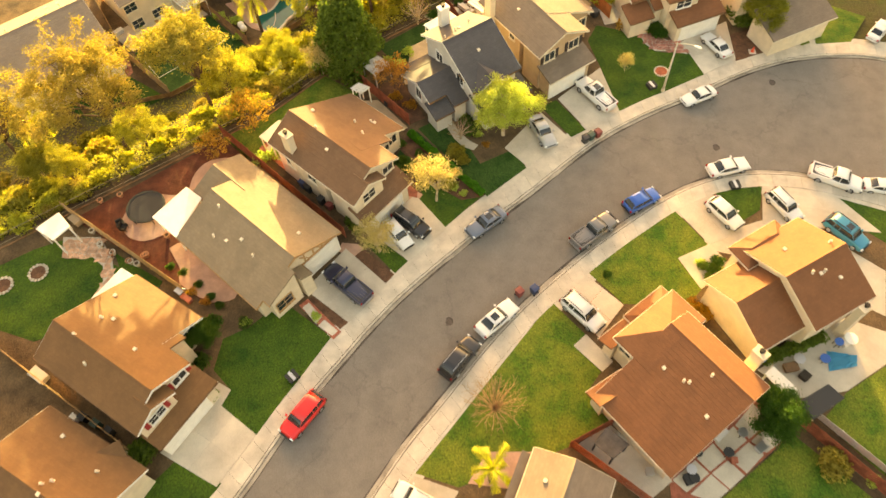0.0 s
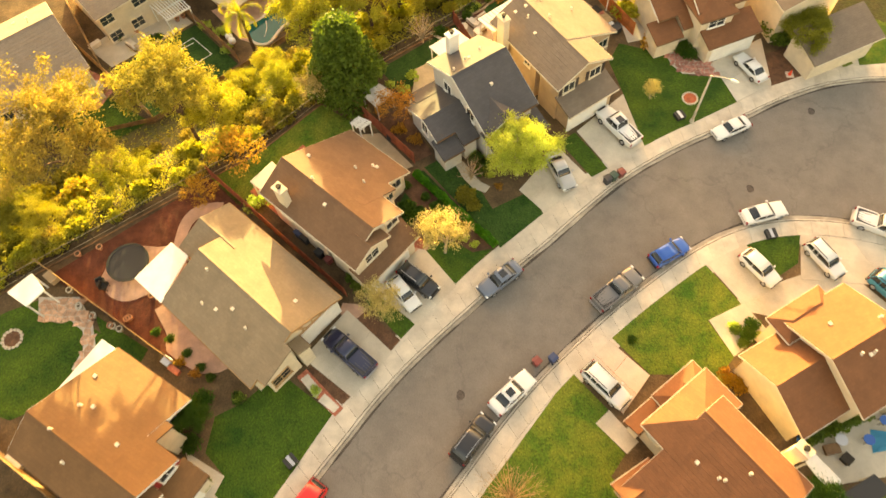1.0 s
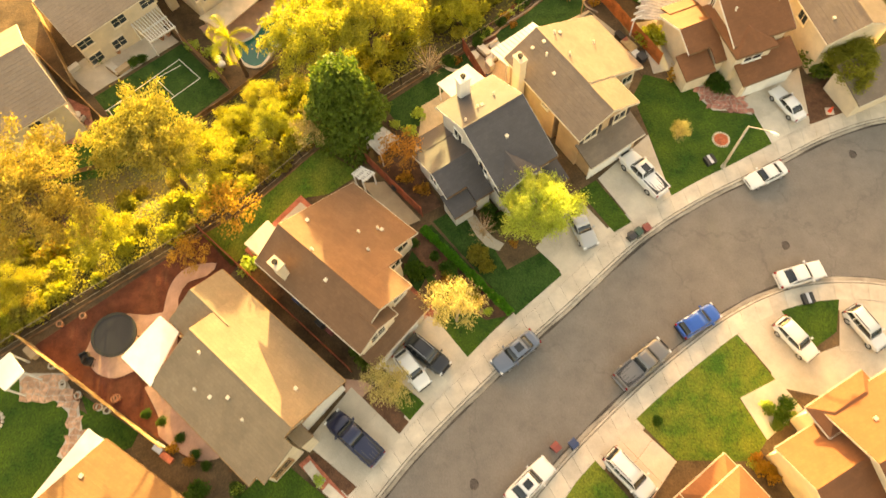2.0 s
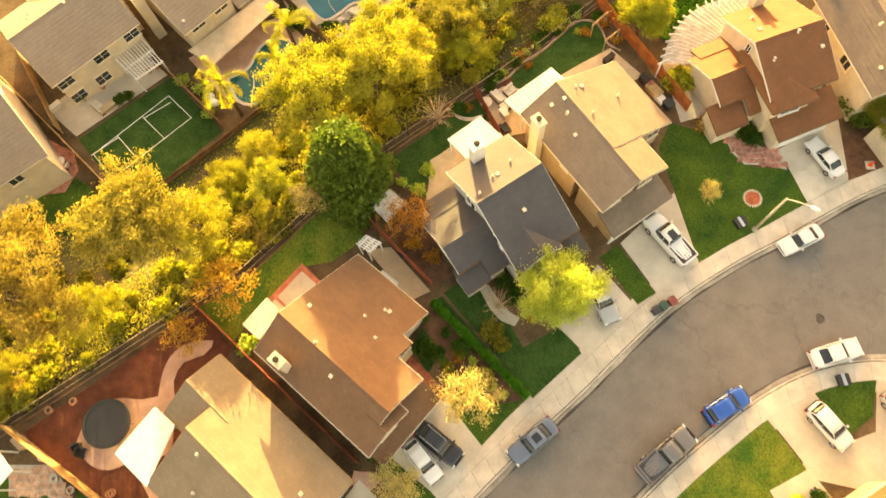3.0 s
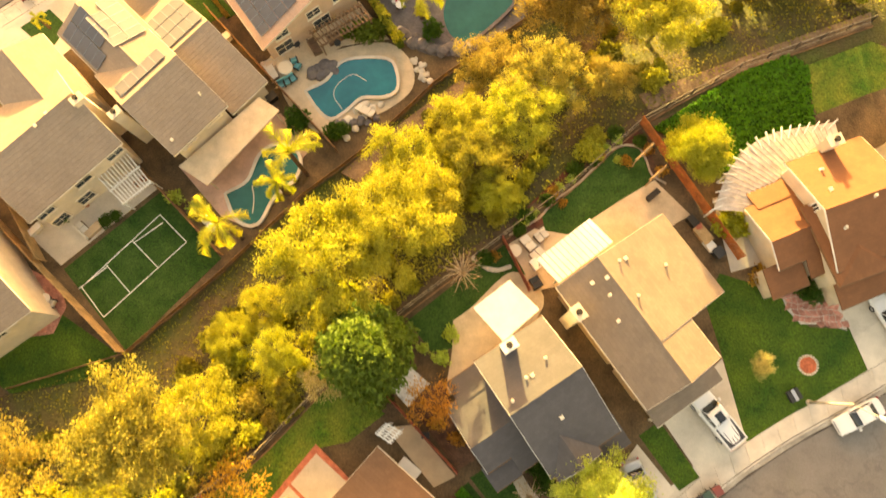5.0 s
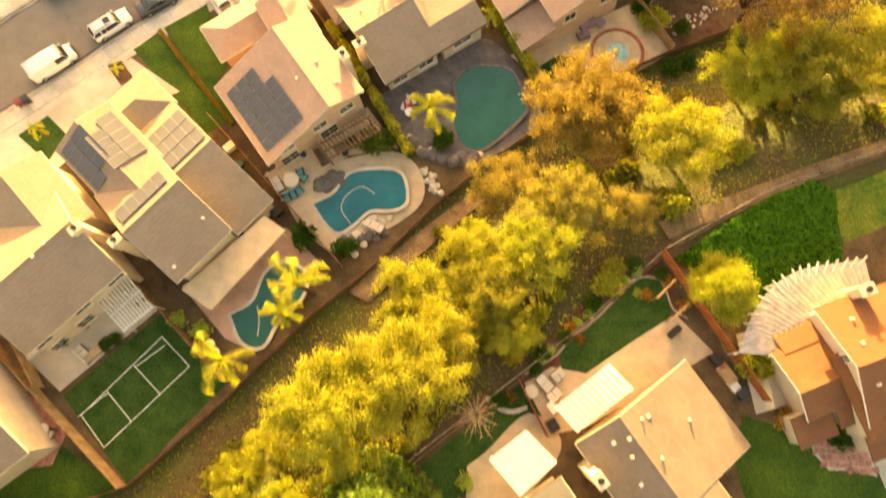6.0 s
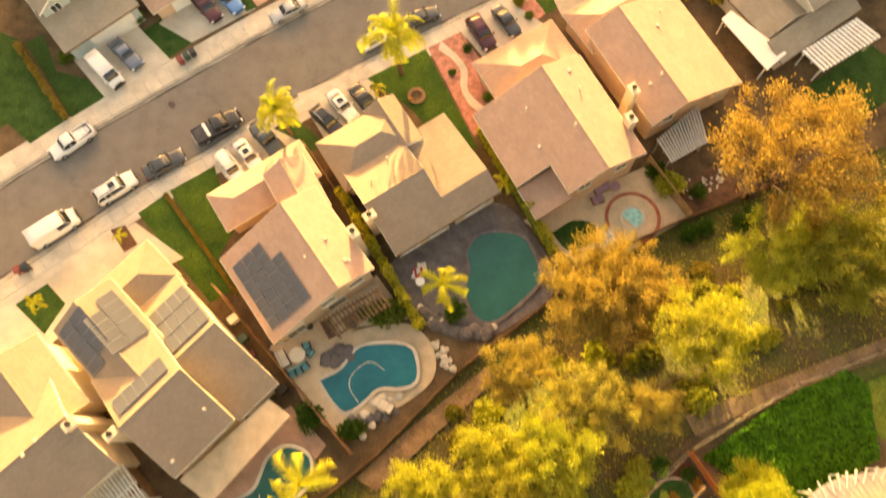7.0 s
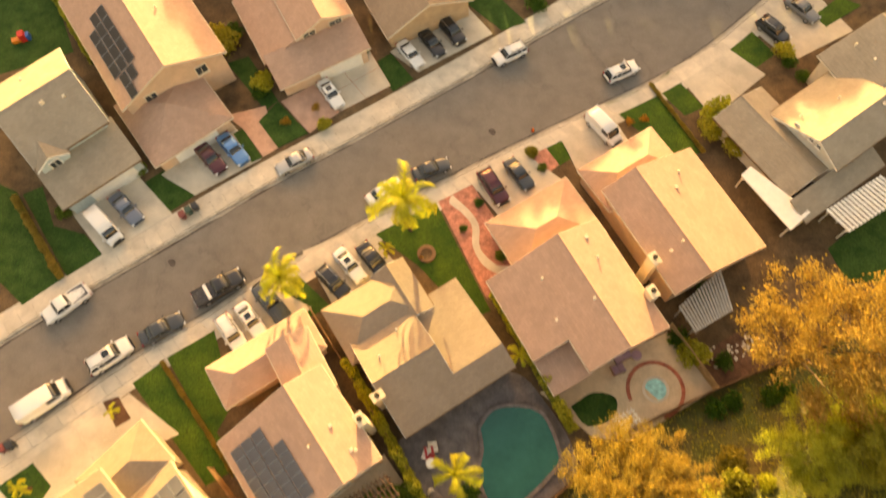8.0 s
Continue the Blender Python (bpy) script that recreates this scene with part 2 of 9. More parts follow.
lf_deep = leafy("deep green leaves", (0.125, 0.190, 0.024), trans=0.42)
lf_amber = leafy("amber leaves", (0.389, 0.265, 0.056))
lf_orange = leafy("orange leaves", (0.50, 0.27, 0.045))
lf_palm = leafy("palm fronds", (0.475, 0.454, 0.049))
lf_straw = leafy("straw leaves", (0.60, 0.49, 0.20))
lf_ivy = leafy("ground ivy", (0.085, 0.270, 0.018))


# ---------------------------------------------------------------- building tools
def thing(name, label, category, x=0.0, y=0.0, z=0.0, turn=0.0, group="", kind=""):
    ob = new(name)
    ob.empty_display_size = 0.3
    ob.matrix_world = pose(x, y, z, 0, 0, turn)
    return tagged(ob, label, category, group, kind)


def mesh_of(bm, name, material, smooth=False):
    me = bpy.data.meshes.new(name)
    bmesh.ops.recalc_face_normals(bm, faces=bm.faces)
    bm.to_mesh(me)
    bm.free()
    me.materials.append(material)
    if smooth:
        me.polygons.foreach_set("use_smooth", [True] * len(me.polygons))
    return me


def part(name, bm, material, parent, label="", smooth=False, at=None, kind=""):
    me = bm if isinstance(bm, bpy.types.Mesh) else mesh_of(bm, name, material, smooth)
    ob = new(name, me)
    ob.parent = parent
    if at is not None:
        ob.matrix_local = at
    return tagged(ob, label, kind=kind)


def solo(name, bm, material, label, category="", kind="", at=None, group="", smooth=False):
    ob = new(name, bm if isinstance(bm, bpy.types.Mesh) else mesh_of(bm, name, material, smooth))
    if at is not None:
        ob.matrix_world = at
    return tagged(ob, label, category, group, kind)


def bx(bm, x0, x1, y0, y1, z0, z1, m=None):
    vs = [bm.verts.new((x, y, z)) for z in (z0, z1) for x, y in ((x0, y0), (x1, y0), (x1, y1), (x0, y1))]
    for f in ((3, 2, 1, 0), (4, 5, 6, 7), (0, 1, 5, 4), (1, 2, 6, 5), (2, 3, 7, 6), (3, 0, 4, 7)):
        bm.faces.new([vs[i] for i in f])
    if m is not None:
        for v in vs:
            v.co = m @ v.co
    return bm


def box_bm(*a, m=None):
    return bx(bmesh.new(), *a, m=m)


def prism(bm, poly, z0, z1, m=None):
    """A flat polygon (list of x, y) made solid; z0 and z1 are numbers or functions of x, y."""
    f0 = z0 if callable(z0) else (lambda x, y: z0)
    f1 = z1 if callable(z1) else (lambda x, y: z1)
    lo = [bm.verts.new((x, y, f0(x, y))) for x, y in poly]
    hi = [bm.verts.new((x, y, f1(x, y))) for x, y in poly]
    n = len(poly)
    bm.faces.new(hi)
    bm.faces.new(lo[::-1])
    for i in range(n):
        j = (i + 1) % n
        bm.faces.new((lo[i], lo[j], hi[j], hi[i]))
    if m is not None:
        for v in lo + hi:
            v.co = m @ v.co
    return bm


def extrude_x(bm, prof, x0, x1, m=None):
    """A profile in y, z drawn out along x."""
    a = [bm.verts.new((x0, y, z)) for y, z in prof]
    b = [bm.verts.new((x1, y, z)) for y, z in prof]
    n = len(prof)
    bm.faces.new(a)
    bm.faces.new(b[::-1])
    for i in range(n):
        j = (i + 1) % n
        bm.faces.new((a[i], b[i], b[j], a[j]))
    if m is not None:
        for v in a + b:
            v.co = m @ v.co
    return bm


def tube(bm, p, q, r0, r1=None, n=8):
    p, q = Vector(p), Vector(q)
    r1 = r0 if r1 is None else r1
    turn = (q - p).to_track_quat("Z", "Y").to_matrix()
    ra, rb = [], []
    for i in range(n):
        d = turn @ Vector((math.cos(2 * math.pi * i / n), math.sin(2 * math.pi * i / n), 0))
        ra.append(bm.verts.new(p + d * r0))
        rb.append(bm.verts.new(q + d * r1))
    bm.faces.new(ra[::-1])
    bm.faces.new(rb)
    for i in range(n):
        j = (i + 1) % n
        bm.faces.new((ra[i], ra[j], rb[j], rb[i]))
    return bm


def tube_bm(*a, **k):
    return tube(bmesh.new(), *a, **k)


def ball(bm, c, r, squash=(1, 1, 1), seg=10):
    g = bmesh.ops.create_uvsphere(bm, u_segments=seg, v_segments=max(5, seg * 2 // 3), radius=r)
    for v in g["verts"]:
        v.co = Vector((v.co.x * squash[0], v.co.y * squash[1], v.co.z * squash[2])) + Vector(c)
    return bm


# ---------------------------------------------------------------- the lie of the land
UP, LOW = (0.6348, -0.0488, 0.0031), (-2.4091, -0.0457, -0.0458)
UPPER_EDGE = [(-75.26, 20.36), (-52.57, 31.11), (-45.99, 35.47), (-40.49, 39.51), (-26.50, 49.47), (-22.39, 52.36), (-16.48, 58.47), (-10.68, 63.66), (-2.53, 69.66),
              (3.34, 74.01), (9.98, 79.82), (18.93, 84.70), (23.99, 86.44), (31.08, 88.96), (58.48, 94.47)]
LOWER_EDGE = [(-97.41, 46.68), (-52.95, 53.97), (-46.52, 57.69), (-36.55, 60.64), (-28.18, 68.20), (-20.92, 75.54), (-15.71, 79.61), (-8.37, 86.95), (0.94, 93.86),
              (3.57, 96.99), (14.35, 101.62), (26.86, 106.44), (58.71, 116.60)]
UE, LE = np.array(sorted(UPPER_EDGE)), np.array(sorted(LOWER_EDGE))


def zu(x, y):
    return UP[0] + UP[1] * x + UP[2] * y


def zl(x, y):
    return LOW[0] + LOW[1] * x + LOW[2] * y


def edge_up(x):
    return float(np.interp(x, UE[:, 0], UE[:, 1]))


def edge_low(x):
    return float(np.interp(x, LE[:, 0], LE[:, 1]))


def land(x, y):
    """Height of the ground: upper terrace, bank, lower terrace."""
    a, b = edge_up(x), edge_low(x)
    w = min(1, max(0, (y - a - 0.6) / max(2.0, b - a - 1.2)))
    w = w * w * (3 - 2 * w)
    cx, cy = max(-150, min(150, x)), max(-120, min(260, y))
    return zu(cx, cy) * (1 - w) + zl(cx, cy) * w


def smooth_line(pts, step=1.0):
    """An even line through the points."""
    p = [Vector((*q, 0)) for q in pts]
    p = [p[0] * 2 - p[1]] + p + [p[-1] * 2 - p[-2]]
    out = []
    for i in range(1, len(p) - 2):
        a, b, c, d = p[i - 1:i + 3]
        n = max(2, int((c - b).length / step))
        for k in range(n):
            t = k / n
            q = 0.5 * (2 * b + (c - a) * t + (2 * a - 5 * b + 4 * c - d) * t * t + (3 * b - 3 * c + d - a) * t ** 3)
            out.append((q.x, q.y))
    out.append((p[-2].x, p[-2].y))
    return out


def offset_line(line, d):
    """The line moved d metres to its left."""
    out = []
    for i, (x, y) in enumerate(line):
        a, b = line[max(0, i - 1)], line[min(len(line) - 1, i + 1)]
        n = Vector((-(b[1] - a[1]), b[0] - a[0])).normalized()
        out.append((x + n.x * d, y + n.y * d))
    return out


def strip(la, lb, za, zb, base, skirt=0.3):
    """A solid band between two lines of equal length, za and zb above base(x, y)."""
    bm = bmesh.new()
    rows = []
    for (xa, ya), (xb, yb) in zip(la, lb):
        rows.append([bm.verts.new(c) for c in ((xa, ya, base(xa, ya) - skirt), (xa, ya, base(xa, ya) + za), (xb, yb, base(xb, yb) + zb), (xb, yb, base(xb, yb) - skirt))])
    for r, s in zip(rows, rows[1:]):
        for i in range(3):
            bm.faces.new((r[i], r[i + 1], s[i + 1], s[i]))
    bm.faces.new(rows[0])
    bm.faces.new(rows[-1][::-1])
    return bm


# ---------------------------------------------------------------- ground
def build_ground():
    xs = np.concatenate([[-900, -500, -300, -200, -150, -120], np.arange(-100, 100.1, 2.0), [120, 150, 200, 300, 500, 900]])
    ys = np.concatenate([[-900, -500, -300, -150, -80, -40], np.arange(-20, 190.1, 2.0), [220, 260, 350, 500, 900]])
    verts = [(x, y, land(x, y) - (0.16 if edge_up(x) - 3 < y < edge_low(x) + 3 else 0.34) + 0.10 * noise.noise((x * 0.3, y * 0.3, 0)) * (0.2 if not edge_up(x) < y < edge_low(x) else 3.0)) for y in ys for x in xs]
    n = len(xs)
    faces = [(j * n + i, j * n + i + 1, (j + 1) * n + i + 1, (j + 1) * n + i) for j in range(len(ys) - 1) for i in range(n - 1)]
    me = bpy.data.meshes.new("ground")
    me.from_pydata(verts, [], faces)
    me.materials.append(slope_soil)
    me.polygons.foreach_set("use_smooth", [True] * len(faces))
    tagged(new("ground", me), "bare brown soil with dry weeds between the gardens", "ground", kind="structure")


build_ground()

K1_OUT = [(-25.85, 2.71), (-22.60, 7.51), (-19.42, 11.81), (-16.33, 17.15), (-14.01, 20.76), (-11.97, 23.47), (-9.97, 26.19), (-7.27, 29.45), (-4.94, 31.84), (-1.70, 34.95), (2.57, 38.90), (6.15, 42.01),
          (9.93, 45.50), (13.86, 48.84), (17.18, 51.06), (20.56, 53.01), (23.96, 54.67), (27.83, 56.72), (32.51, 59.09), (37.48, 60.80), (42.90, 61.44), (48.51, 60.89), (59.11, 57.59)]
K1_IN = [(-15.57, 0.21), (-12.07, 6.51), (-8.69, 11.81), (-5.77, 16.21), (-2.56, 20.25), (1.10, 24.98), (4.79, 29.04), (8.79, 32.76), (12.37, 35.79), (16.06, 38.56), (19.87, 41.17), (24.29, 43.30),
         (28.58, 44.24), (33.25, 44.17), (37.67, 43.22), (42.28, 41.66), (51.20, 37.75)]
K2_NORTH = [(-70.71, 94.06), (-61.04, 101.40), (-54.43, 106.25), (-53.51, 107.12), (-48.74, 110.55), (-38.59, 117.49), (-28.77, 124.20), (-19.41, 129.97), (-7.54, 137.60), (1.12, 143.42), (8.11, 147.98), (22.19, 156.79), (42.42, 169.08)]
K2_SOUTH = [(-70.55, 81.60), (-59.86, 90.40), (-51.09, 97.10), (-44.60, 102.10), (-39.90, 105.70), (-34.00, 109.40), (-28.93, 113.12), (-19.01, 119.18), (-6.59, 126.11), (2.82, 131.05), (12.69, 136.09), (20.46, 141.28), (29.81, 149.45), (48.90, 165.88)]


def resample(line, n):
    d = [0.0]
    for a, b in zip(line, line[1:]):
        d.append(d[-1] + math.dist(a, b))
    t = np.linspace(0, d[-1], n)
    return list(zip(np.interp(t, d, [p[0] for p in line]), np.interp(t, d, [p[1] for p in line])))


def build_street(n, left, right, base):
    """left and right: the two kerb lines, seen along the street."""
    la, lb = resample(smooth_line(left), 150), resample(smooth_line(right), 150)
    ga, gb = offset_line(la, -0.42), offset_line(lb, 0.42)
    solo(f"road_{n}", strip(ga, gb, -0.13, -0.13, base), asphalt, "worn grey-brown asphalt street between concrete gutters", "road", "structure")
    for line, s in ((la, 1), (lb, -1)):
        g = offset_line(line, -0.42 * s)
        solo("gutter", strip(line, g, -0.145, -0.126, base), gutter_conc, "stained concrete gutter along the street", "gutter", "structure")
        # uneven dirt and tar line by the asphalt, narrower dark line by the kerb
        for n, (off, wide, up) in enumerate(((-0.44, 0.16, -0.122), (-0.02, 0.10, -0.134))):
            ragged = [max(0.02, wide * (0.55 + 0.9 * noise.noise((x * 0.35, y * 0.35, n * 9.0)))) for x, y in line]
            mid = offset_line(line, off * s)
            nor = offset_line(line, (off + 1.0) * s)
            ea = [(p[0] + (q[0] - p[0]) * w, p[1] + (q[1] - p[1]) * w) for p, q, w in zip(mid, nor, ragged)]
            eb = [(p[0] - (q[0] - p[0]) * w * 0.6, p[1] - (q[1] - p[1]) * w * 0.6) for p, q, w in zip(mid, nor, ragged)]
            if n:
                ea, eb = mid, eb
            solo("gutter_dirt", strip(ea, eb, up, up, base, 0.16), tar, "dark uneven line along an edge of the gutter", "dirt", "structure")
        k = offset_line(line, 0.16 * s)
        solo("kerb", strip(line, k, 0.015, 0.03, base), kerb_conc, "pale concrete kerb", "kerb", "structure")
        w = offset_line(line, 0.22 * s)
        far = offset_line(line, 1.75 * s)
        pave = thing("pavement", "pale concrete pavement slabs beside the street", "pavement", kind="structure")
        part("bedding", strip(offset_line(line, 0.165 * s), far, -0.012, -0.012, base), tar, pave)
        part("apron", strip(offset_line(line, 1.755 * s), offset_line(line, 2.7 * s), -0.012, -0.012, base), concrete, pave)
        # single slabs
        length = sum(math.dist(a, b) for a, b in zip(w, w[1:]))
        cells = int(length / 1.5)
        rw, rf = resample(w, cells + 1), resample(far, cells + 1)
        for i in range(cells):
            a, b, c, d = rw[i], rw[i + 1], rf[i + 1], rf[i]
            cx, cy = (a[0] + c[0]) / 2, (a[1] + c[1]) / 2
            if not (-75 < cx < 75 and -10 < cy < 165):
                continue
            poly = [(cx + (p[0] - cx) * 0.986, cy + (p[1] - cy) * 0.986) for p in (a, b, c, d)]
            part("slab", prism(bmesh.new(), poly, lambda x, y: base(x, y) - 0.05, lambda x, y: base(x, y) + 0.03), concrete, pave)


build_street(1, K1_OUT, K1_IN, zu)
build_street(2, K2_NORTH, K2_SOUTH, zl)


def patch(name, pts, material, label, base=zu, top=0.02, category="", curve=False, kind="structure"):
    """A flat piece of ground cover laid on a terrace."""
    if curve:
        pts = smooth_line(list(pts) + [pts[0]], 0.6)[:-1]
    area = sum(a[0] * b[1] - b[0] * a[1] for a, b in zip(pts, pts[1:] + pts[:1]))
    if area < 0:
        pts = pts[::-1]
    return solo(name, prism(bmesh.new(), pts, lambda x, y: base(x, y) - 0.35, lambda x, y: base(x, y) + top), material, label, category or name.replace("_", " "), kind)


# ---------------------------------------------------------------- houses
def gable_profile(w, ea, eb, pitch, thick=0.2):
    """Stepped courses up both slopes, and the underside; eaves at ea (y = -w/2) and eb (y = w/2)."""
    tp = math.tan(radians(pitch))
    yr = (eb - ea) / (2 * tp)
    zr = ea + (w / 2 + yr) * tp
    prof = []
    for s, run, e in ((-1, w / 2 + yr, ea), (1, w / 2 - yr, eb)):
        n = max(3, int(run / 0.36))
        side = []
        for i in range(n):
            side += [(s * (w / 2 - run * i / n), e + run * tp * i / n + 0.016), (s * (w / 2 - run * (i + 1) / n), e + run * tp * (i + 1) / n)]
        if s < 0:
            prof += side
        else:
            prof += [(yr, zr + 0.02)] + side[::-1]
    return prof + [(w / 2, eb - thick), (yr, zr - thick), (-w / 2, ea - thick)], yr, zr


def roof_gable(L, w, ea, eb, pitch):
    return extrude_x(bmesh.new(), gable_profile(w, ea, eb, pitch)[0], -L / 2, L / 2)


def roof_hip(L, w, eave, pitch, e0=1.0, e1=1.0):
    """Hipped at the ends for e = 1, gabled for e = 0."""
    rise = w / 2 * math.tan(radians(pitch))
    bm = bmesh.new()
    n = max(5, int(w / 2 / 0.36))
    rings = []
    for i in range(n + 1):
        f = i / n
        for dz in ((0.0, 0.008) if 0 < i < n else (0.0,)):
            g = f - (0.0 if dz == 0.0 else 0.0)
            y = w / 2 * (1 - g)
            xa, xb = -L / 2 + w / 2 * g * e0, L / 2 - w / 2 * g * e1
            z = eave + rise * g + (dz if i else 0.016)
            if i == n:
                rings.append([(xa, 0, z), (xb, 0, z)])
            else:
                rings.append([(xa, -y, z), (xb, -y, z), (xb, y, z), (xa, y, z)])
    # lower lip first on each course
    order = []
    for r in rings[:-1]:
        order.append([bm.verts.new(c) for c in r])
    ridge = [bm.verts.new(c) for c in rings[-1]]
    for a, b in zip(order, order[1:]):
        for i in range(4):
            j = (i + 1) % 4
            bm.faces.new((a[i], a[j], b[j], b[i]))
    t = order[-1]
    bm.faces.new((t[0], t[1], ridge[1], ridge[0]))
    bm.faces.new((t[2], t[3], ridge[0], ridge[1]))
    bm.faces.new((t[1], t[2], ridge[1]))
    bm.faces.new((t[3], t[0], ridge[0]))
    b0 = order[0]
    lo = [bm.verts.new((v.co.x, v.co.y, eave - 0.2)) for v in b0]
    for i in range(4):
        j = (i + 1) % 4
        bm.faces.new((lo[i], lo[j], b0[j], b0[i]))
    bm.faces.new(lo[::-1])
    return bm


def roof_shed(L, w, eave, pitch):
    """One slope, low along y = -w/2."""
    rise = w * math.tan(radians(pitch))
    prof = []
    n = max(4, int(w / 0.36))
    for i in range(n):
        prof += [(-w / 2 + w * i / n, eave + rise * i / n + 0.016), (-w / 2 + w * (i + 1) / n, eave + rise * (i + 1) / n)]
    prof += [(w / 2, eave + rise - 0.18), (-w / 2, eave - 0.18)]
    return extrude_x(bmesh.new(), prof, -L / 2, L / 2)


def window(parent, m, w, h, trim, cross=True, sill=True):
    """A framed window in the plane x, z of m, its face towards -y."""
    win = part("window", frame_bm(w, h, 0.10, 0.09), trim, parent, at=m)
    part("pane", box_bm(-w / 2, w / 2, -0.03, 0.0, -h / 2, h / 2), glass_dark, win, "dark reflecting glass")
    bars = bmesh.new()
    if cross:
        bx(bars, -0.03, 0.03, -0.06, -0.03, -h / 2, h / 2)
        if w > 1.3:
            bx(bars, -w / 2, w / 2, -0.055, -0.032, -0.02, 0.02)
        part("glazing_bar", bars, trim, win)
    if sill:
        part("sill", box_bm(-w / 2 - 0.15, w / 2 + 0.15, -0.16, 0.0, -h / 2 - 0.17, -h / 2 - 0.1), trim, win)
    return win


def frame_bm(w, h, t, d):
    bm = bmesh.new()
    bx(bm, -w / 2 - t, -w / 2, -d, 0.0, -h / 2 - t, h / 2 + t)
    bx(bm, w / 2, w / 2 + t, -d, 0.0, -h / 2 - t, h / 2 + t)
    bx(bm, -w / 2, w / 2, -d, 0.0, h / 2, h / 2 + t)
    bx(bm, -w / 2, w / 2, -d, 0.0, -h / 2 - t, -h / 2)
    return bm


def garage_door(parent, m, w, h, material):
    door = part("garage_door", frame_bm(w, h, 0.14, 0.10), material, parent, at=m)
    n = 4
    for i in range(n):
        z0 = -h / 2 + h * i / n
        bm = box_bm(-w / 2, w / 2, -0.05, 0.0, z0 + 0.012, z0 + h / n - 0.012)
        for k in range(4):
            x0 = -w / 2 + w * k / 4
            bx(bm, x0 + 0.12, x0 + w / 4 - 0.12, -0.062, -0.05, z0 + 0.1, z0 + h / n - 0.1)
        part("panel", bm, material, door)


def side_pose(side, u, z, L, W, o):
    """A pose on a wall of a block: s and n along x, w and e along y; u from the middle, to the right as seen from outside."""
    if side == "s":
        return pose(u, -W / 2 + o, z)
    if side == "n":
        return pose(-u, W / 2 - o, z, 0, 0, 180)
    if side == "e":
        return pose(L / 2 - o, u, z, 0, 0, 90)
    return pose(-L / 2 + o, -u, z, 0, 0, -90)


def block(house, inv, box, eave, kind="gable", pitch=24, over=0.45, walls=None, roof=None, trim=None, turn=0, wins=(), garage=None, low=None, extra=0.0, base=0.0, ends=(1, 1), eave2=None, gut=(-1, 1)):
    """One block of a house: box = (x, y, angle, length, width) at the eaves; turn 90 puts the ridge across."""
    X, Y, ang, L, W = box
    if turn == 90:
        ang, L, W = ang + 90, W, L
    elif turn:
        ang += turn
    m = inv @ pose(X, Y, base, 0, 0, ang)
    l2, w2 = L - 2 * over, W - 2 * over
    rise = W / 2 * math.tan(radians(pitch))
    cut = over * math.tan(radians(pitch))
    bm = bmesh.new()
    eb = eave if eave2 is None else eave2
    if kind == "gable":
        yr = (eb - eave) / (2 * math.tan(radians(pitch)))
        rise = (W / 2 + yr) * math.tan(radians(pitch))
        zr = eave + rise
        extrude_x(bm, [(-w2 / 2, -2.5), (w2 / 2, -2.5), (w2 / 2, eb - 0.2 + cut), (yr, zr - 0.22), (-w2 / 2, eave - 0.2 + cut)], -l2 / 2, l2 / 2)
        rf = roof_gable(L, W, eave, eb, pitch)
    elif kind == "hip":
        bx(bm, -l2 / 2, l2 / 2, -w2 / 2, w2 / 2, -2.5, eave - 0.19)
        rf = roof_hip(L, W, eave, pitch, *ends)
    elif kind == "shed":
        r2 = W * math.tan(radians(pitch))
        extrude_x(bm, [(-w2 / 2, -2.5), (W / 2 - 0.05, -2.5), (W / 2 - 0.05, eave + r2 - 0.2), (-w2 / 2, eave - 0.2 + cut)], -l2 / 2, l2 / 2)
        rf = roof_shed(L, W, eave, pitch)
    part("wall", bm, walls, house, at=m)
    ro = part("roof", rf, roof, house, at=m)
    if kind == "gable":
        # ridge cap and verge boards
        cap = extrude_x(bmesh.new(), [(yr - 0.17, zr - 0.02), (yr, zr + 0.075), (yr + 0.17, zr - 0.02)], -L / 2, L / 2)
        part("ridge_cap", cap, roof, ro)
        for sx in (-1, 1):
            b = bmesh.new()
            x0 = sx * (L / 2 + 0.004)
            extrude_x(b, [(-W / 2, eave - 0.24), (yr, zr - 0.24), (W / 2, eb - 0.24), (W / 2, eb - 0.02), (yr, zr - 0.02), (-W / 2, eave - 0.02)], min(x0, x0 + sx * 0.03), max(x0, x0 + sx * 0.03))
            part("bargeboard", b, trim, ro)
    drain = brown_trim if trim is white_paint else trim
    for sy in gut:
        if kind == "shed" and sy == 1:
            continue
        y0 = sy * (W / 2 + 0.004)
        part("gutter", box_bm(-L / 2, L / 2, min(y0, y0 + sy * 0.07), max(y0, y0 + sy * 0.07), (eb if sy > 0 else eave) - 0.2, (eb if sy > 0 else eave) - 0.07), drain, ro)
    if kind == "hip":
        for sx in (-1, 1):
            x0 = sx * (L / 2 + 0.004)
            part("gutter", box_bm(min(x0, x0 + sx * 0.07), max(x0, x0 + sx * 0.07), -W / 2, W / 2, eave - 0.2, eave - 0.07), drain, ro)
    for side, u, z, w, h, *shut in wins:
        mw = m @ side_pose(side, u, z, L, W, over - 0.003)
        win = window(house, mw, w, h, trim)
        for sx in ((-1, 1) if shut else ()):
            xs = sx * (w / 2 + 0.34)
            part("shutter", box_bm(xs - 0.2, xs + 0.2, -0.06, 0.0, -h / 2 - 0.05, h / 2 + 0.05), shut[0], win, "painted shutter")
    if garage:
        side, u, w = garage
        garage_door(house, m @ side_pose(side, u, 1.08, L, W, over - 0.003), w, 2.1, white_paint)
    return m, ro, rise


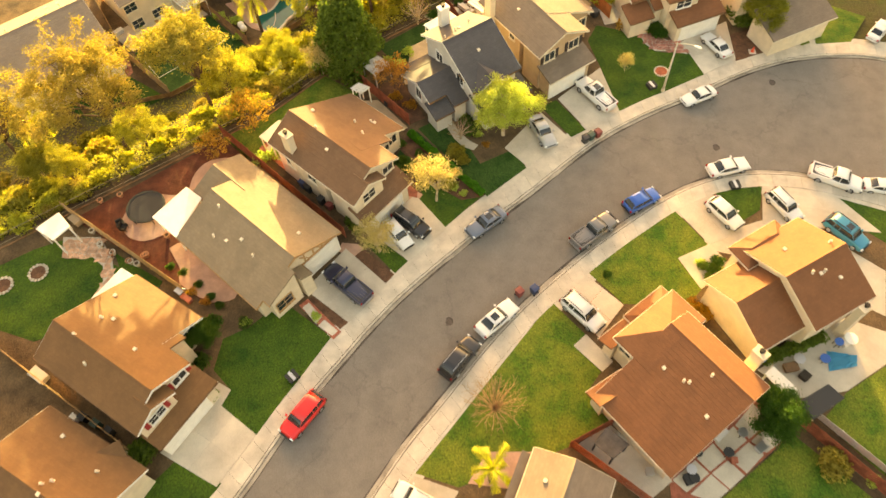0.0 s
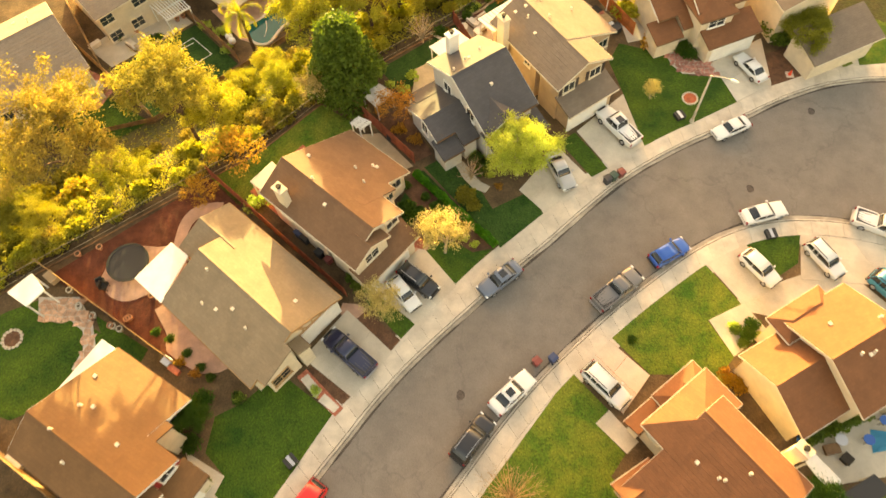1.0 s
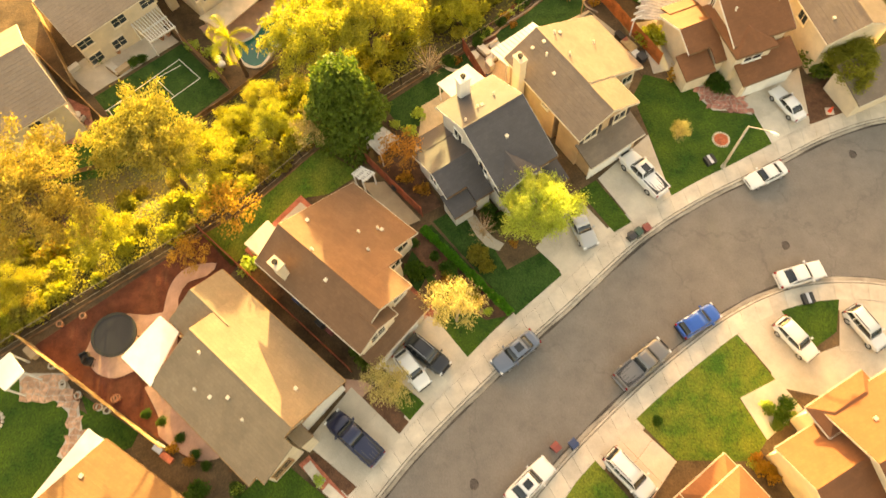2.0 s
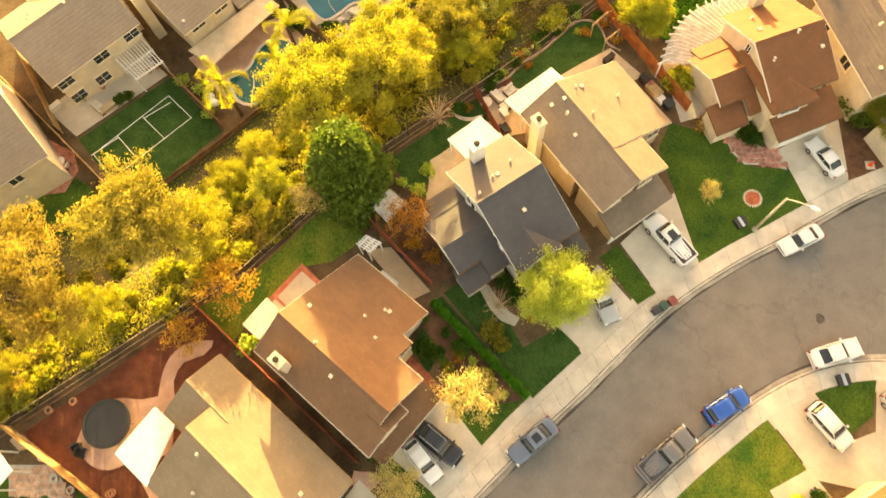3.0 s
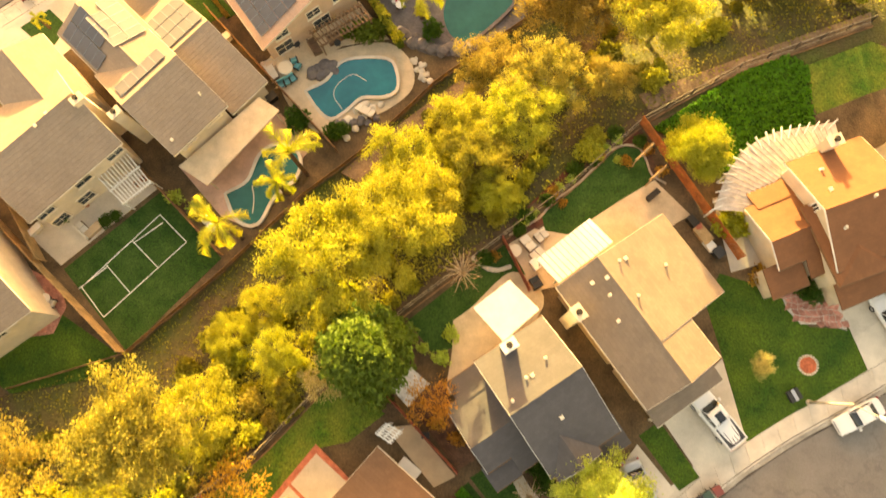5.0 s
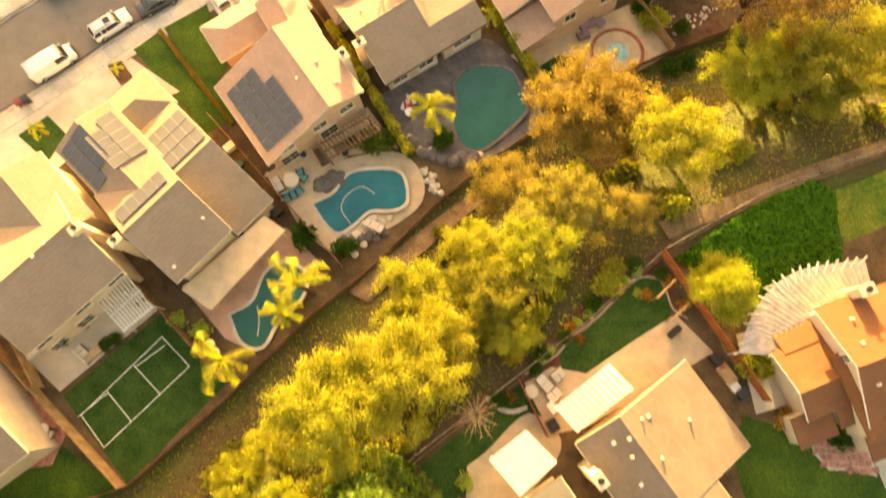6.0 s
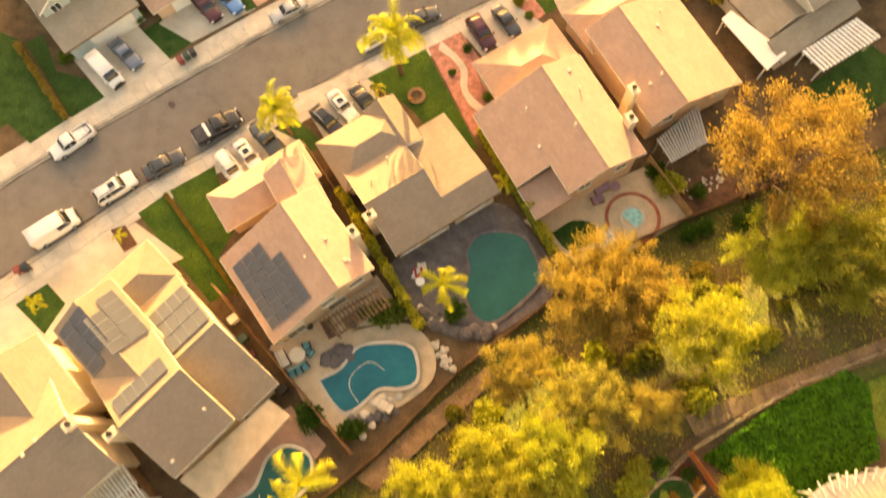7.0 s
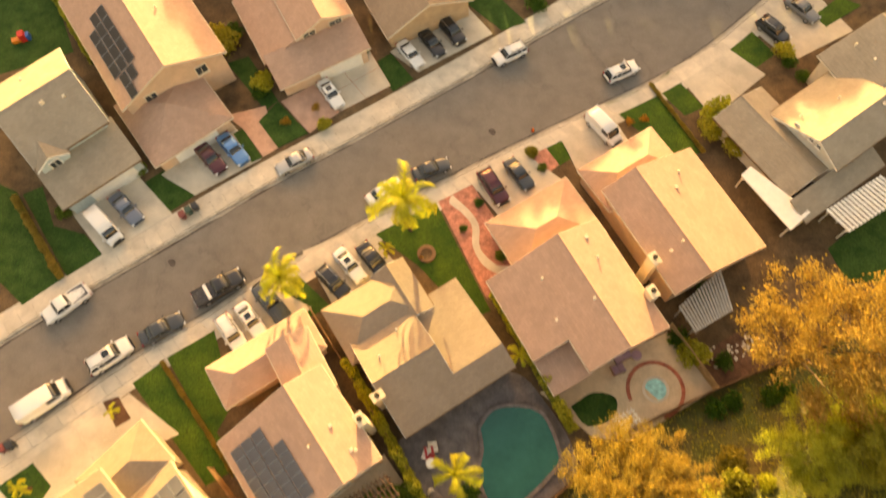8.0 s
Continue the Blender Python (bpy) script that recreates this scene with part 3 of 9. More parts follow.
def vents(ro, L, W, eave, eb, pitch, n, seed, material=None, clear=0):
    """Flues and box vents that stick out of a roof."""
    rnd = random.Random(seed)
    tp = math.tan(radians(pitch))
    for i in range(n):
        x, y = rnd.uniform(-L * 0.38, L * 0.38), rnd.uniform(-W * 0.36, W * 0.36)
        if clear:
            y = -clear * abs(y) - clear * 0.6
        z = min(eave + (y + W / 2) * tp, eb + (W / 2 - y) * tp)
        if i % 2 == 0:
            bm = tube_bm((x, y, z - 0.1), (x, y, z + 0.28), 0.06)
            tube(bm, (x, y, z + 0.26), (x, y, z + 0.36), 0.13, 0.10)
            tube(bm, (x, y, z - 0.05), (x, y, z + 0.1), 0.16, 0.07)
            part("flue", bm, material or cream_trim, ro, "pale metal flue")
        else:
            bm = box_bm(x - 0.13, x + 0.13, y - 0.13, y + 0.13, z - 0.15, z + 0.12)
            bx(bm, x - 0.15, x + 0.15, y - 0.15, y + 0.15, z + 0.12, z + 0.16)
            part("roof_vent", bm, material or cream_trim, ro, "pale box vent")


def chimney(house, m, x, y, z0, z1, material, w=1.2, d=0.75):
    bm = box_bm(x - w / 2, x + w / 2, y - d / 2, y + d / 2, z0, z1 - 0.25)
    bx(bm, x - w / 2 - 0.08, x + w / 2 + 0.08, y - d / 2 - 0.08, y + d / 2 + 0.08, z1 - 0.25, z1 - 0.02)
    ch = part("chimney", bm, material, house, at=m)
    cap = tube_bm((x, y, z1 - 0.02), (x, y, z1 + 0.3), 0.16)
    tube(cap, (x, y, z1 + 0.28), (x, y, z1 + 0.36), 0.26, 0.2)
    part("chimney_cap", cap, iron, ch, "dark metal flue cap")


def chimney_at(house, inv, xy, z0, z1, material, ang=0.0, w=1.05, d=0.7):
    chimney(house, inv @ pose(xy[0], xy[1], 0, 0, 0, ang), 0, 0, z0, z1, material, w, d)


def start_house(box, label, base=zu, name="house"):
    X, Y, ang, L, W = box
    h = thing(name, label, "house", X, Y, base(X, Y), ang)
    return h, h.matrix_world.inverted() @ Matrix.Translation((0, 0, base(X, Y)))


def panel_mesh(w, h, cell):
    bm = box_bm(0, w, 0, h, 0.10, 0.14)
    for f in bm.faces:
        f.material_index = 0
    n0 = len(bm.faces)
    for q in ((0, w, 0, 0.035), (0, w, h - 0.035, h), (0, 0.035, 0.035, h - 0.035), (w - 0.035, w, 0.035, h - 0.035)):
        bx(bm, *q, 0.14, 0.155)
    bm.faces.ensure_lookup_table()
    for f in bm.faces[n0:]:
        f.material_index = 1
    me = mesh_of(bm, "solar_panel", cell)
    me.materials.append(solar_rim)
    return me


def solar(ro, cells, x0, up, eave, pitch, W, side=-1, w=1.66, h=1.02, cell=solar_mat, gap=(0.025, 0.11)):
    """Panels on the slope y < 0 (side -1) or y > 0; cells: (column, row up the slope); x0 and up: the first one's corner."""
    a = radians(pitch)
    me = panel_mesh(w, h, cell)
    base = Matrix.Translation((0, -W / 2, eave)) @ Matrix.Rotation(a, 4, "X")
    if side > 0:
        base = Matrix.Rotation(math.pi, 4, "Z") @ base
    for c, r in cells:
        part("solar_panel", me, cell, ro, "dark blue-grey photovoltaic panel", at=base @ Matrix.Translation((x0 + c * (w + gap[0]), up + r * (h + gap[1]), 0)))


# ---------------------------------------------------------------- vehicles
CARS = {}
PAINT = {"red": (0.78, 0.014, 0.010), "white": (0.72, 0.71, 0.68), "black": (0.022, 0.022, 0.024), "grey": (0.16, 0.155, 0.15), "silver": (0.42, 0.42, 0.41),
         "blue": (0.008, 0.095, 0.42), "teal": (0.015, 0.24, 0.36), "navy": (0.016, 0.022, 0.06), "maroon": (0.085, 0.012, 0.018), "dark": (0.045, 0.052, 0.058),
         "sky": (0.09, 0.25, 0.50), "steel": (0.14, 0.17, 0.22)}
# length, width, height, bonnet, boot and belt heights; cabin from the front: base start, roof start, roof end, base end
SHAPES = {
    "sedan": (4.75, 1.82, 1.45, 0.88, 0.98, 0.92, 0.30, 0.42, 0.70, 0.86),
    "hatch": (4.30, 1.78, 1.52, 0.92, 1.02, 0.96, 0.26, 0.40, 0.86, 0.97),
    "suv": (4.75, 1.90, 1.75, 1.05, 1.12, 1.08, 0.25, 0.37, 0.91, 0.985),
    "pickup": (5.65, 1.98, 1.85, 1.12, 1.10, 1.12, 0.25, 0.34, 0.56, 0.60),
    "van": (5.4, 2.0, 2.15, 1.2, 1.2, 1.2, 0.13, 0.25, 0.97, 0.99),
}


def loft(sections):
    """Closed sections of equal count joined into a skin with end caps."""
    bm = bmesh.new()
    rings = [[bm.verts.new(c) for c in s] for s in sections]
    n = len(rings[0])
    for a, b in zip(rings, rings[1:]):
        for i in range(n):
            j = (i + 1) % n
            bm.faces.new((a[i], a[j], b[j], b[i]))
    bm.faces.new(rings[0][::-1])
    bm.faces.new(rings[-1])
    return bm


def car_template(kind, colour, extras=()):
    key = (kind, colour, tuple(extras))
    if key in CARS:
        return CARS[key]
    L, W, H, hood, boot, belt, c0, r0, r1, c1 = SHAPES[kind]
    paint = plain(colour + " car paint", PAINT[colour], rough=0.28, metal=0.0 if colour in ("white", "red") else 0.35, coat=0.8)
    root = thing({"pickup": "pickup_truck", "van": "van"}.get(kind, "car"), "", "car" if kind not in ("pickup", "van") else ("pickup" if kind == "pickup" else "van"), 0, 0, -300)
    xf = L / 2

    def X(f):
        return xf - L * f
    # body: front at +x; width and height run smoothly from nose to tail
    def run(rows, f):
        k = max(i for i in range(len(rows) - 1) if rows[i][0] <= f + 1e-9)
        p, q = rows[k], rows[k + 1]
        t = (f - p[0]) / (q[0] - p[0])
        return [u + (v - u) * t for u, v in zip(p[1:], q[1:])]
    tail = boot if kind != "suv" and kind != "van" else belt
    plan = [(0.0, 0.50), (0.012, 0.70), (0.035, 0.84), (0.07, 0.92), (0.13, 0.97), (0.24, 1.0), (0.70, 1.0), (0.86, 0.98), (0.93, 0.94), (0.97, 0.87), (0.99, 0.76), (1.0, 0.58)]
    crest = [(0.0, 0.64), (0.012, 0.70), (0.04, hood - 0.14), (0.09, hood - 0.06), (c0, hood + 0.03), (min(0.5, c0 + 0.12), belt), (0.6, belt), (0.92, tail), (0.965, tail - 0.03), (0.99, tail - 0.12), (1.0, tail - 0.28)]
    secs = []
    for f in sorted({p[0] for p in plan} | {p[0] for p in crest if p[0] <= 1.0} | {0.18, 0.4, 0.5, 0.8}):
        w, top = W / 2 * run(plan, f)[0], run(crest, f)[0]
        lo = 0.28 if 0.03 < f < 0.97 else 0.38
        half = [(w * 0.90, lo), (w * 0.985, lo + 0.14), (w, lo + 0.30), (w * 0.99, top - 0.22), (w * 0.955, top - 0.09), (w * 0.87, top - 0.025), (w * 0.62, top + 0.012), (w * 0.3, top + 0.03)]
        secs.append([(X(f), -y, z) for y, z in half] + [(X(f), y, z) for y, z in half[::-1]])
    body = part("body", loft(secs), paint, root, smooth=True)
    # cabin: a rounded glass house with a painted top and pillars
    tw = W / 2 * (0.74 if kind != "van" else 0.86)
    bw = W / 2 * 0.90
    shape = [(c0, 0.0), (c0 + (r0 - c0) * 0.55, 0.62), (r0, 0.94), (r0 + (r1 - r0) * 0.35, 1.0), (r0 + (r1 - r0) * 0.7, 0.985), (r1, 0.93), (r1 + (c1 - r1) * 0.5, 0.60), (c1, 0.0)]

    def shell(f, rise, grow, drop):
        """One ring of the cabin: its top lies at rise of its height."""
        z1 = belt - 0.04 + (H - belt) * rise + grow
        end = 0.86 + 0.14 * math.sin(math.pi * min(1, max(0, (f - c0) / (c1 - c0)))) ** 0.5
        base_w, top_w = bw * end + grow, (bw + (tw - bw) * rise) * end + grow
        zb = belt - 0.06 if drop is None else z1 - drop
        wb = base_w if drop is None else top_w + 0.02
        half = [(wb, zb), ((wb + top_w) / 2, (zb + z1) / 2), (top_w, z1 - 0.07), (top_w * 0.93, z1 - 0.022), (top_w * 0.6, z1), (top_w * 0.25, z1 + 0.008)]
        return [(X(f), -y, z) for y, z in half] + [(X(f), y, z) for y, z in half[::-1]]
    part("window_glass", loft([shell(f, r, 0.0, None) for f, r in shape]), car_glass, root, "dark tinted glass", smooth=True)
    part("car_roof", loft([shell(f, r, 0.014, 0.10) for f, r in shape if 0.9 < r]), paint, root, smooth=True)
    for s in (-1, 1):
        mid = (r0 + r1) / 2
        posts = [(c0 + 0.01, 0.87, r0, 0.03, -0.03), (c1 - 0.005, 0.87, r1, 0.055, -0.02), (mid, 0.985, mid, 0.035, 0)]
        if kind in ("suv", "van"):
            posts.append((r1 - 0.14, 0.97, r1 - 0.14, 0.05, 0))
        for fa, k, fb, r, dz in posts:
            part("pillar", tube_bm((X(fa), s * bw * k, belt + dz), (X(fb), s * tw * 0.98, H - 0.09), r, n=6), paint, root, smooth=True)
    if kind == "van":
        for s in (-1, 1):
            part("side_panel", extrude_x(bmesh.new(), [(s * bw * 1.01, belt - 0.05), (s * (tw + 0.03), H - 0.05), (s * (tw - 0.02), H - 0.05), (s * bw * 0.95, belt - 0.05)], X(0.97), X(0.42)), paint, root)
    # wheels
    for f, s in ((0.19, -1), (0.19, 1), (0.80, -1), (0.80, 1)):
        r = 0.33 if kind in ("sedan", "hatch") else 0.38
        y = s * (W / 2 - 0.12)
        wh = part("wheel", tube_bm((X(f), y - 0.11, r), (X(f), y + 0.13 * 1, r), r, n=16), tyre_mat, root)
        part("rim", tube_bm((X(f), y + s * 0.10, r), (X(f), y + s * 0.155, r), r * 0.62, r * 0.55, n=12), rim_mat, wh, "silver alloy rim")
    for s in (-1, 1):
        part("headlight", box_bm(X(0.035), X(0.004), s * W * 0.38 - 0.16, s * W * 0.38 + 0.16, hood - 0.36, hood - 0.20), lamp_clear, root, "clear headlight")
        part("tail_light", box_bm(X(0.998), X(0.972), s * W * 0.405 - 0.10, s * W * 0.405 + 0.10, boot - 0.32, boot - 0.08), lamp_red, root, "red tail light")
        part("mirror", box_bm(X(c0 + 0.075), X(c0 + 0.035), s * (W / 2 + 0.09) - 0.10, s * (W / 2 + 0.09) + 0.10, belt, belt + 0.15), paint, root)
    part("bumper", box_bm(X(0.012), X(-0.012), -W * 0.40, W * 0.40, 0.36, 0.58), black_plastic if kind != "sedan" else paint, root)
    part("rear_bumper", box_bm(X(1.012), X(0.985), -W * 0.42, W * 0.42, 0.40, 0.62), alu if kind == "pickup" else (black_plastic if kind != "sedan" else paint), root)
    part("grille", box_bm(X(0.01), X(-0.006), -W * 0.24, W * 0.24, 0.60, hood - 0.24), black_plastic, root, "black grille")
    if kind == "pickup":
        bed = bmesh.new()
        x0, x1 = X(0.975), X(c1 + 0.02)
        bx(bed, x0 + 0.08, x1 - 0.02, -W / 2 + 0.16, W / 2 - 0.16, boot - 0.03, boot + 0.018)
        cover = "cover" in extras
        part("bed_cover" if cover else "bed_liner", bed, black_plastic if cover or colour != "white" else plain("bed liner", (0.06, 0.06, 0.06), 0.7), root, "black ribbed pickup bed")
        rib = bmesh.new()
        for i in range(6):
            yy = -W / 2 + 0.28 + i * (W - 0.56) / 5
            bx(rib, x0 + 0.1, x1 - 0.05, yy - 0.03, yy + 0.03, boot + 0.018, boot + 0.035)
        part("bed_rib", rib, plain("bed rib", (0.07, 0.07, 0.075), 0.5), root)
        for s in (-1, 1):
            part("bed_rail", box_bm(x0 + 0.02, x1, s * (W / 2 - 0.09) - 0.06, s * (W / 2 - 0.09) + 0.06, boot - 0.02, boot + 0.07), paint, root)
        part("tailgate", box_bm(x0 - 0.06, x0 + 0.06, -W / 2 + 0.05, W / 2 - 0.05, boot - 0.4, boot + 0.06), paint, root)
        if "toolbox" in extras:
            part("tool_box", box_bm(X(0.74), X(0.68), -W / 2 + 0.1, W / 2 - 0.1, boot, boot + 0.22), PW, root, "white tool box across the bed")
    if kind == "suv" and "rails" in extras or kind == "suv" and colour != "red":
        for s in (-1, 1):
            part("roof_rail", box_bm(X(r1 - 0.03), X(r0 + 0.06), s * tw * 0.86 - 0.02, s * tw * 0.86 + 0.02, H + 0.0, H + 0.07), black_plastic if colour != "black" else alu, root)
    if "sunroof" in extras:
        fa, fb = r0 + 0.07, r0 + 0.22
        part("sunroof", box_bm(X(fb), X(fa), -0.36, 0.36, H - 0.06, H + 0.0), car_glass, root, "dark glass sunroof")
    CARS[key] = root
    return root


PW = plain("white plastic", (0.75, 0.74, 0.72), rough=0.5)
USED = set()


def park(seg, kind, colour, label, base=zu, extras=(), group=""):
    """seg = (x, y, heading, seen length)."""
    root = car_template(kind, colour, extras)
    X, Y, ang, _ = seg
    on_road = ROADZ.get(group, 0.03)
    z = base(X, Y) + on_road
    fwd = Vector((math.cos(radians(ang)), math.sin(radians(ang)), 0))
    side = Vector((-fwd.y, fwd.x, 0))
    fwd.z = base(X + fwd.x, Y + fwd.y) - base(X, Y)
    side.z = base(X + side.x, Y + side.y) - base(X, Y)
    fwd.normalize()
    up = fwd.cross(side).normalized()
    side = up.cross(fwd)
    m = Matrix(((fwd.x, side.x, up.x, X), (fwd.y, side.y, up.y, Y), (fwd.z, side.z, up.z, z), (0, 0, 0, 1))) @ Matrix.Scale(0.93, 4)
    if id(root) in USED:
        ob = copy_thing(root, m)
    else:
        ob = root
        ob.matrix_world = m
        USED.add(id(root))
    return tagged(ob, label, group=group)


ROADZ = {"cars parked along the kerb": -0.125}


# ---------------------------------------------------------------- plants
def leaf_mesh(name, pts, dirs, sizes, material, rnd, fold=0.25, long=1.5):
    """Many small folded leaves, one island each."""
    n = len(pts)
    P = np.asarray(pts, float)
    D = np.asarray(dirs, float)
    D /= np.linalg.norm(D, axis=1)[:, None] + 1e-9
    R = rnd.normal(size=(n, 3))
    S = np.cross(D, R)
    S /= np.linalg.norm(S, axis=1)[:, None] + 1e-9
    Nn = np.cross(D, S)
    sz = np.asarray(sizes, float)[:, None]
    v = np.empty((n, 4, 3))
    v[:, 0] = P - D * sz * long * 0.5
    v[:, 1] = P + S * sz * 0.5 + Nn * sz * fold
    v[:, 2] = P + D * sz * long * 0.5
    v[:, 3] = P - S * sz * 0.5 + Nn * sz * fold
    idx = np.arange(n)[:, None] * 4
    tris = np.concatenate([idx + np.array([0, 1, 2]), idx + np.array([0, 2, 3])], axis=1).reshape(-1, 3)
    me = bpy.data.meshes.new(name)
    me.vertices.add(n * 4)
    me.vertices.foreach_set("co", v.reshape(-1))
    me.loops.add(len(tris) * 3)
    me.loops.foreach_set("vertex_index", tris.reshape(-1).astype(np.int32))
    me.polygons.add(len(tris))
    me.polygons.foreach_set("loop_start", np.arange(len(tris), dtype=np.int32) * 3)
    me.update(calc_edges=True)
    me.materials.append(material)
    return me


def clumps_cloud(rnd, clumps, per, size, droop=0.0, shell=0.75):
    pts, dirs, sizes = [], [], []
    for (c, r) in clumps:
        k = max(20, int(per * r * r))
        d = rnd.normal(size=(k, 3))
        d /= np.linalg.norm(d, axis=1)[:, None]
        d[:, 2] = np.where(d[:, 2] < -0.35, -d[:, 2] * 0.6, d[:, 2])
        rad = r * (shell + (1.12 - shell) * rnd.random(k) ** 1.0)
        bump = 1 + 0.22 * np.sin(d[:, 0] * 7 + c[0] * 3) * np.cos(d[:, 1] * 6 + c[1] * 2)
        p = np.array(c) + d * (rad * bump)[:, None] * np.array((1, 1, 0.9))
        q = d * 0.6 + rnd.normal(size=(k, 3)) * 0.6
        if droop:
            p[:, 2] -= droop * rnd.random(k) * r
            q[:, 2] -= droop * 1.6
        pts.append(p)
        dirs.append(q)
        sizes.append(size * (0.6 + 0.8 * rnd.random(k)))
    return np.concatenate(pts), np.concatenate(dirs), np.concatenate(sizes)


TREES = {}


def tree_template(key, seed, height, spread, nlimb, per, size, leaf, wood, droop=0.0, crown_base=0.35, sub=9, trunk=0.2, puff=0.38):
    """A broad tree: trunk, limbs and boughs, with leaves in loose sprays round the boughs' ends."""
    rnd = np.random.default_rng(seed)
    root = thing("tree", "", "tree", 0, 0, -300)
    wb = bmesh.new()
    fork = Vector((rnd.normal() * 0.2, rnd.normal() * 0.2, height * crown_base * 0.8))
    tube(wb, (0, 0, -0.6), fork * 0.5, trunk * 1.25, trunk * 0.95, n=8)
    tube(wb, fork * 0.5, fork, trunk * 0.95, trunk * 0.8, n=8)
    pts, dirs, sizes = [], [], []
    for i in range(nlimb):
        a = i * 2.39996 + rnd.normal() * 0.25
        u = math.sqrt((i + 0.4) / nlimb) * 0.72
        zc = height * (crown_base + (1 - crown_base) * (0.92 - 0.75 * u * u + 0.10 * rnd.normal()))
        c = Vector((spread * u * math.cos(a), spread * u * math.sin(a), zc))
        mid = fork.lerp(c, 0.5) + Vector((rnd.normal() * 0.2, rnd.normal() * 0.2, 0.2))
        tube(wb, fork, mid, trunk * 0.5, trunk * 0.32, n=6)
        tube(wb, mid, c, trunk * 0.32, trunk * 0.12, n=5)
        big = 0.7 + 0.6 * rnd.random()
        for k in range(sub):
            d = Vector(rnd.normal(size=3))
            d.z = abs(d.z) * 0.7 - 0.25
            d.normalize()
            tip = c + d * spread * 0.30 * big * (0.5 + 0.7 * rnd.random())
            if k < 4:
                tube(wb, c, tip, trunk * 0.11, trunk * 0.03, n=4)
            out = Vector((tip.x, tip.y, 0)).normalized() * 0.5 + Vector((0, 0, 0.25 - droop * 1.3)) + d * 0.5
            m = int(per * (0.6 + 0.8 * rnd.random()))
            g = rnd.normal(size=(m, 3)) * puff * np.array((1, 1, 0.75))
            along = rnd.random(m)[:, None] * np.array(out)[None, :] * puff * 1.9
            pts.append(np.array(tip)[None, :] + g * 0.75 + along)
            dirs.append(np.array(out)[None, :] * 0.9 + rnd.normal(size=(m, 3)) * 0.55)
            sizes.append(size * (0.55 + 0.9 * rnd.random(m)))
    part("trunk", wb, wood, root, smooth=True)
    part("crown", leaf_mesh("crown", np.concatenate(pts), np.concatenate(dirs), np.concatenate(sizes), leaf, rnd), leaf, root)
    TREES[key] = root
    return root


PLACED = set()


def plant(key, x, y, label, s=1.0, turn=None, z=None, group="", name="", category="", tall=1.0):
    root = TREES[key]
    turn = (x * 37 + y * 61) % 360 if turn is None else turn
    z = land(x, y) - 0.15 if z is None else z
    m = pose(x, y, z, 0, 0, turn) @ Matrix.Diagonal((s, s, s * tall, 1))
    if key in PLACED:
        ob = copy_thing(root, Matrix.Identity(4))
    else:
        ob = root
        PLACED.add(key)
    ob.matrix_basis = m
    if name:
        ob.name = name
    return tagged(ob, label, category, group)


tree_template("gold1", 1, 8.0, 4.4, 14, 163, 0.107, lf_gold, bark, droop=0.35)
tree_template("gold2", 2, 7.0, 3.9, 12, 163, 0.107, lf_gold, bark, droop=0.35)
tree_template("yellow1", 3, 7.5, 4.1, 14, 163, 0.107, lf_yellow, bark, droop=0.45)
tree_template("yellow2", 4, 6.0, 3.3, 11, 175, 0.103, lf_yellow, bark, droop=0.3)
tree_template("yellow3", 5, 9.0, 4.3, 16, 175, 0.107, lf_yellow, bark, droop=0.7)
tree_template("feather1", 61, 10.5, 5.2, 20, 170, 0.10, lf_gold, bark, droop=0.25, crown_base=0.55, sub=9, trunk=0.2, puff=0.38)
tree_template("feather2", 62, 9.5, 3.4, 15, 180, 0.10, lf_gold, bark, droop=0.2, crown_base=0.5, sub=9, trunk=0.17, puff=0.36)
tree_template("olive1", 6, 6.5, 3.6, 12, 219, 0.103, lf_olive, bark, droop=0.2)
tree_template("amber1", 7, 9.5, 4.8, 16, 157, 0.103, lf_amber, bark, droop=0.2)
tree_template("amber2", 8, 9.0, 4.8, 17, 126, 0.100, lf_amber, bark, droop=0.12)
tree_template("lime1", 9, 7.0, 3.3, 15, 215, 0.100, lf_lime, bark_pale, droop=0.05, crown_base=0.3)
tree_template("birch1", 10, 5.2, 2.3, 11, 51, 0.103, lf_straw, bark_pale, crown_base=0.40, trunk=0.13, puff=0.32)
tree_template("orange1", 11, 3.4, 2.0, 12, 17, 0.11, lf_orange, bark, crown_base=0.35, trunk=0.07, puff=0.25)
tree_template("round1", 12, 4.6, 2.3, 14, 354, 0.083, lf_yellow, bark, crown_base=0.2, puff=0.36)
tree_template("green1", 13, 4.5, 2.2, 12, 307, 0.091, lf_green, bark, crown_base=0.25, puff=0.36)
tree_template("oak1", 14, 5.0, 3.0, 13, 265, 0.100, lf_olive, bark, crown_base=0.3, puff=0.4)


def conifer_template():
    rnd = np.random.default_rng(21)
    root = thing("conifer", "", "tree", 0, 0, -300)
    part("trunk", tube_bm((0, 0, -0.6), (0, 0, 9.0), 0.24, 0.05, n=8), bark, root, smooth=True)
    cl = []
    for i in range(46):
        z = 0.9 + 8.6 * (i / 46) ** 1.05
        rad = 3.5 * (1 - (z / 10.6) ** 1.8)
        a = i * 2.39996
        u = 0.75 + 0.2 * rnd.random()
        cl.append(((rad * u * math.cos(a), rad * u * math.sin(a), z), 0.95 + 0.5 * rnd.random()))
    cl.append(((0, 0, 9.3), 0.8))
    p, d, s = clumps_cloud(rnd, cl, 380, 0.22, 0.25, 0.6)
    part("crown", leaf_mesh("crown", p, d, s, lf_deep, rnd), lf_deep, root)
    TREES["conifer"] = root


conifer_template()


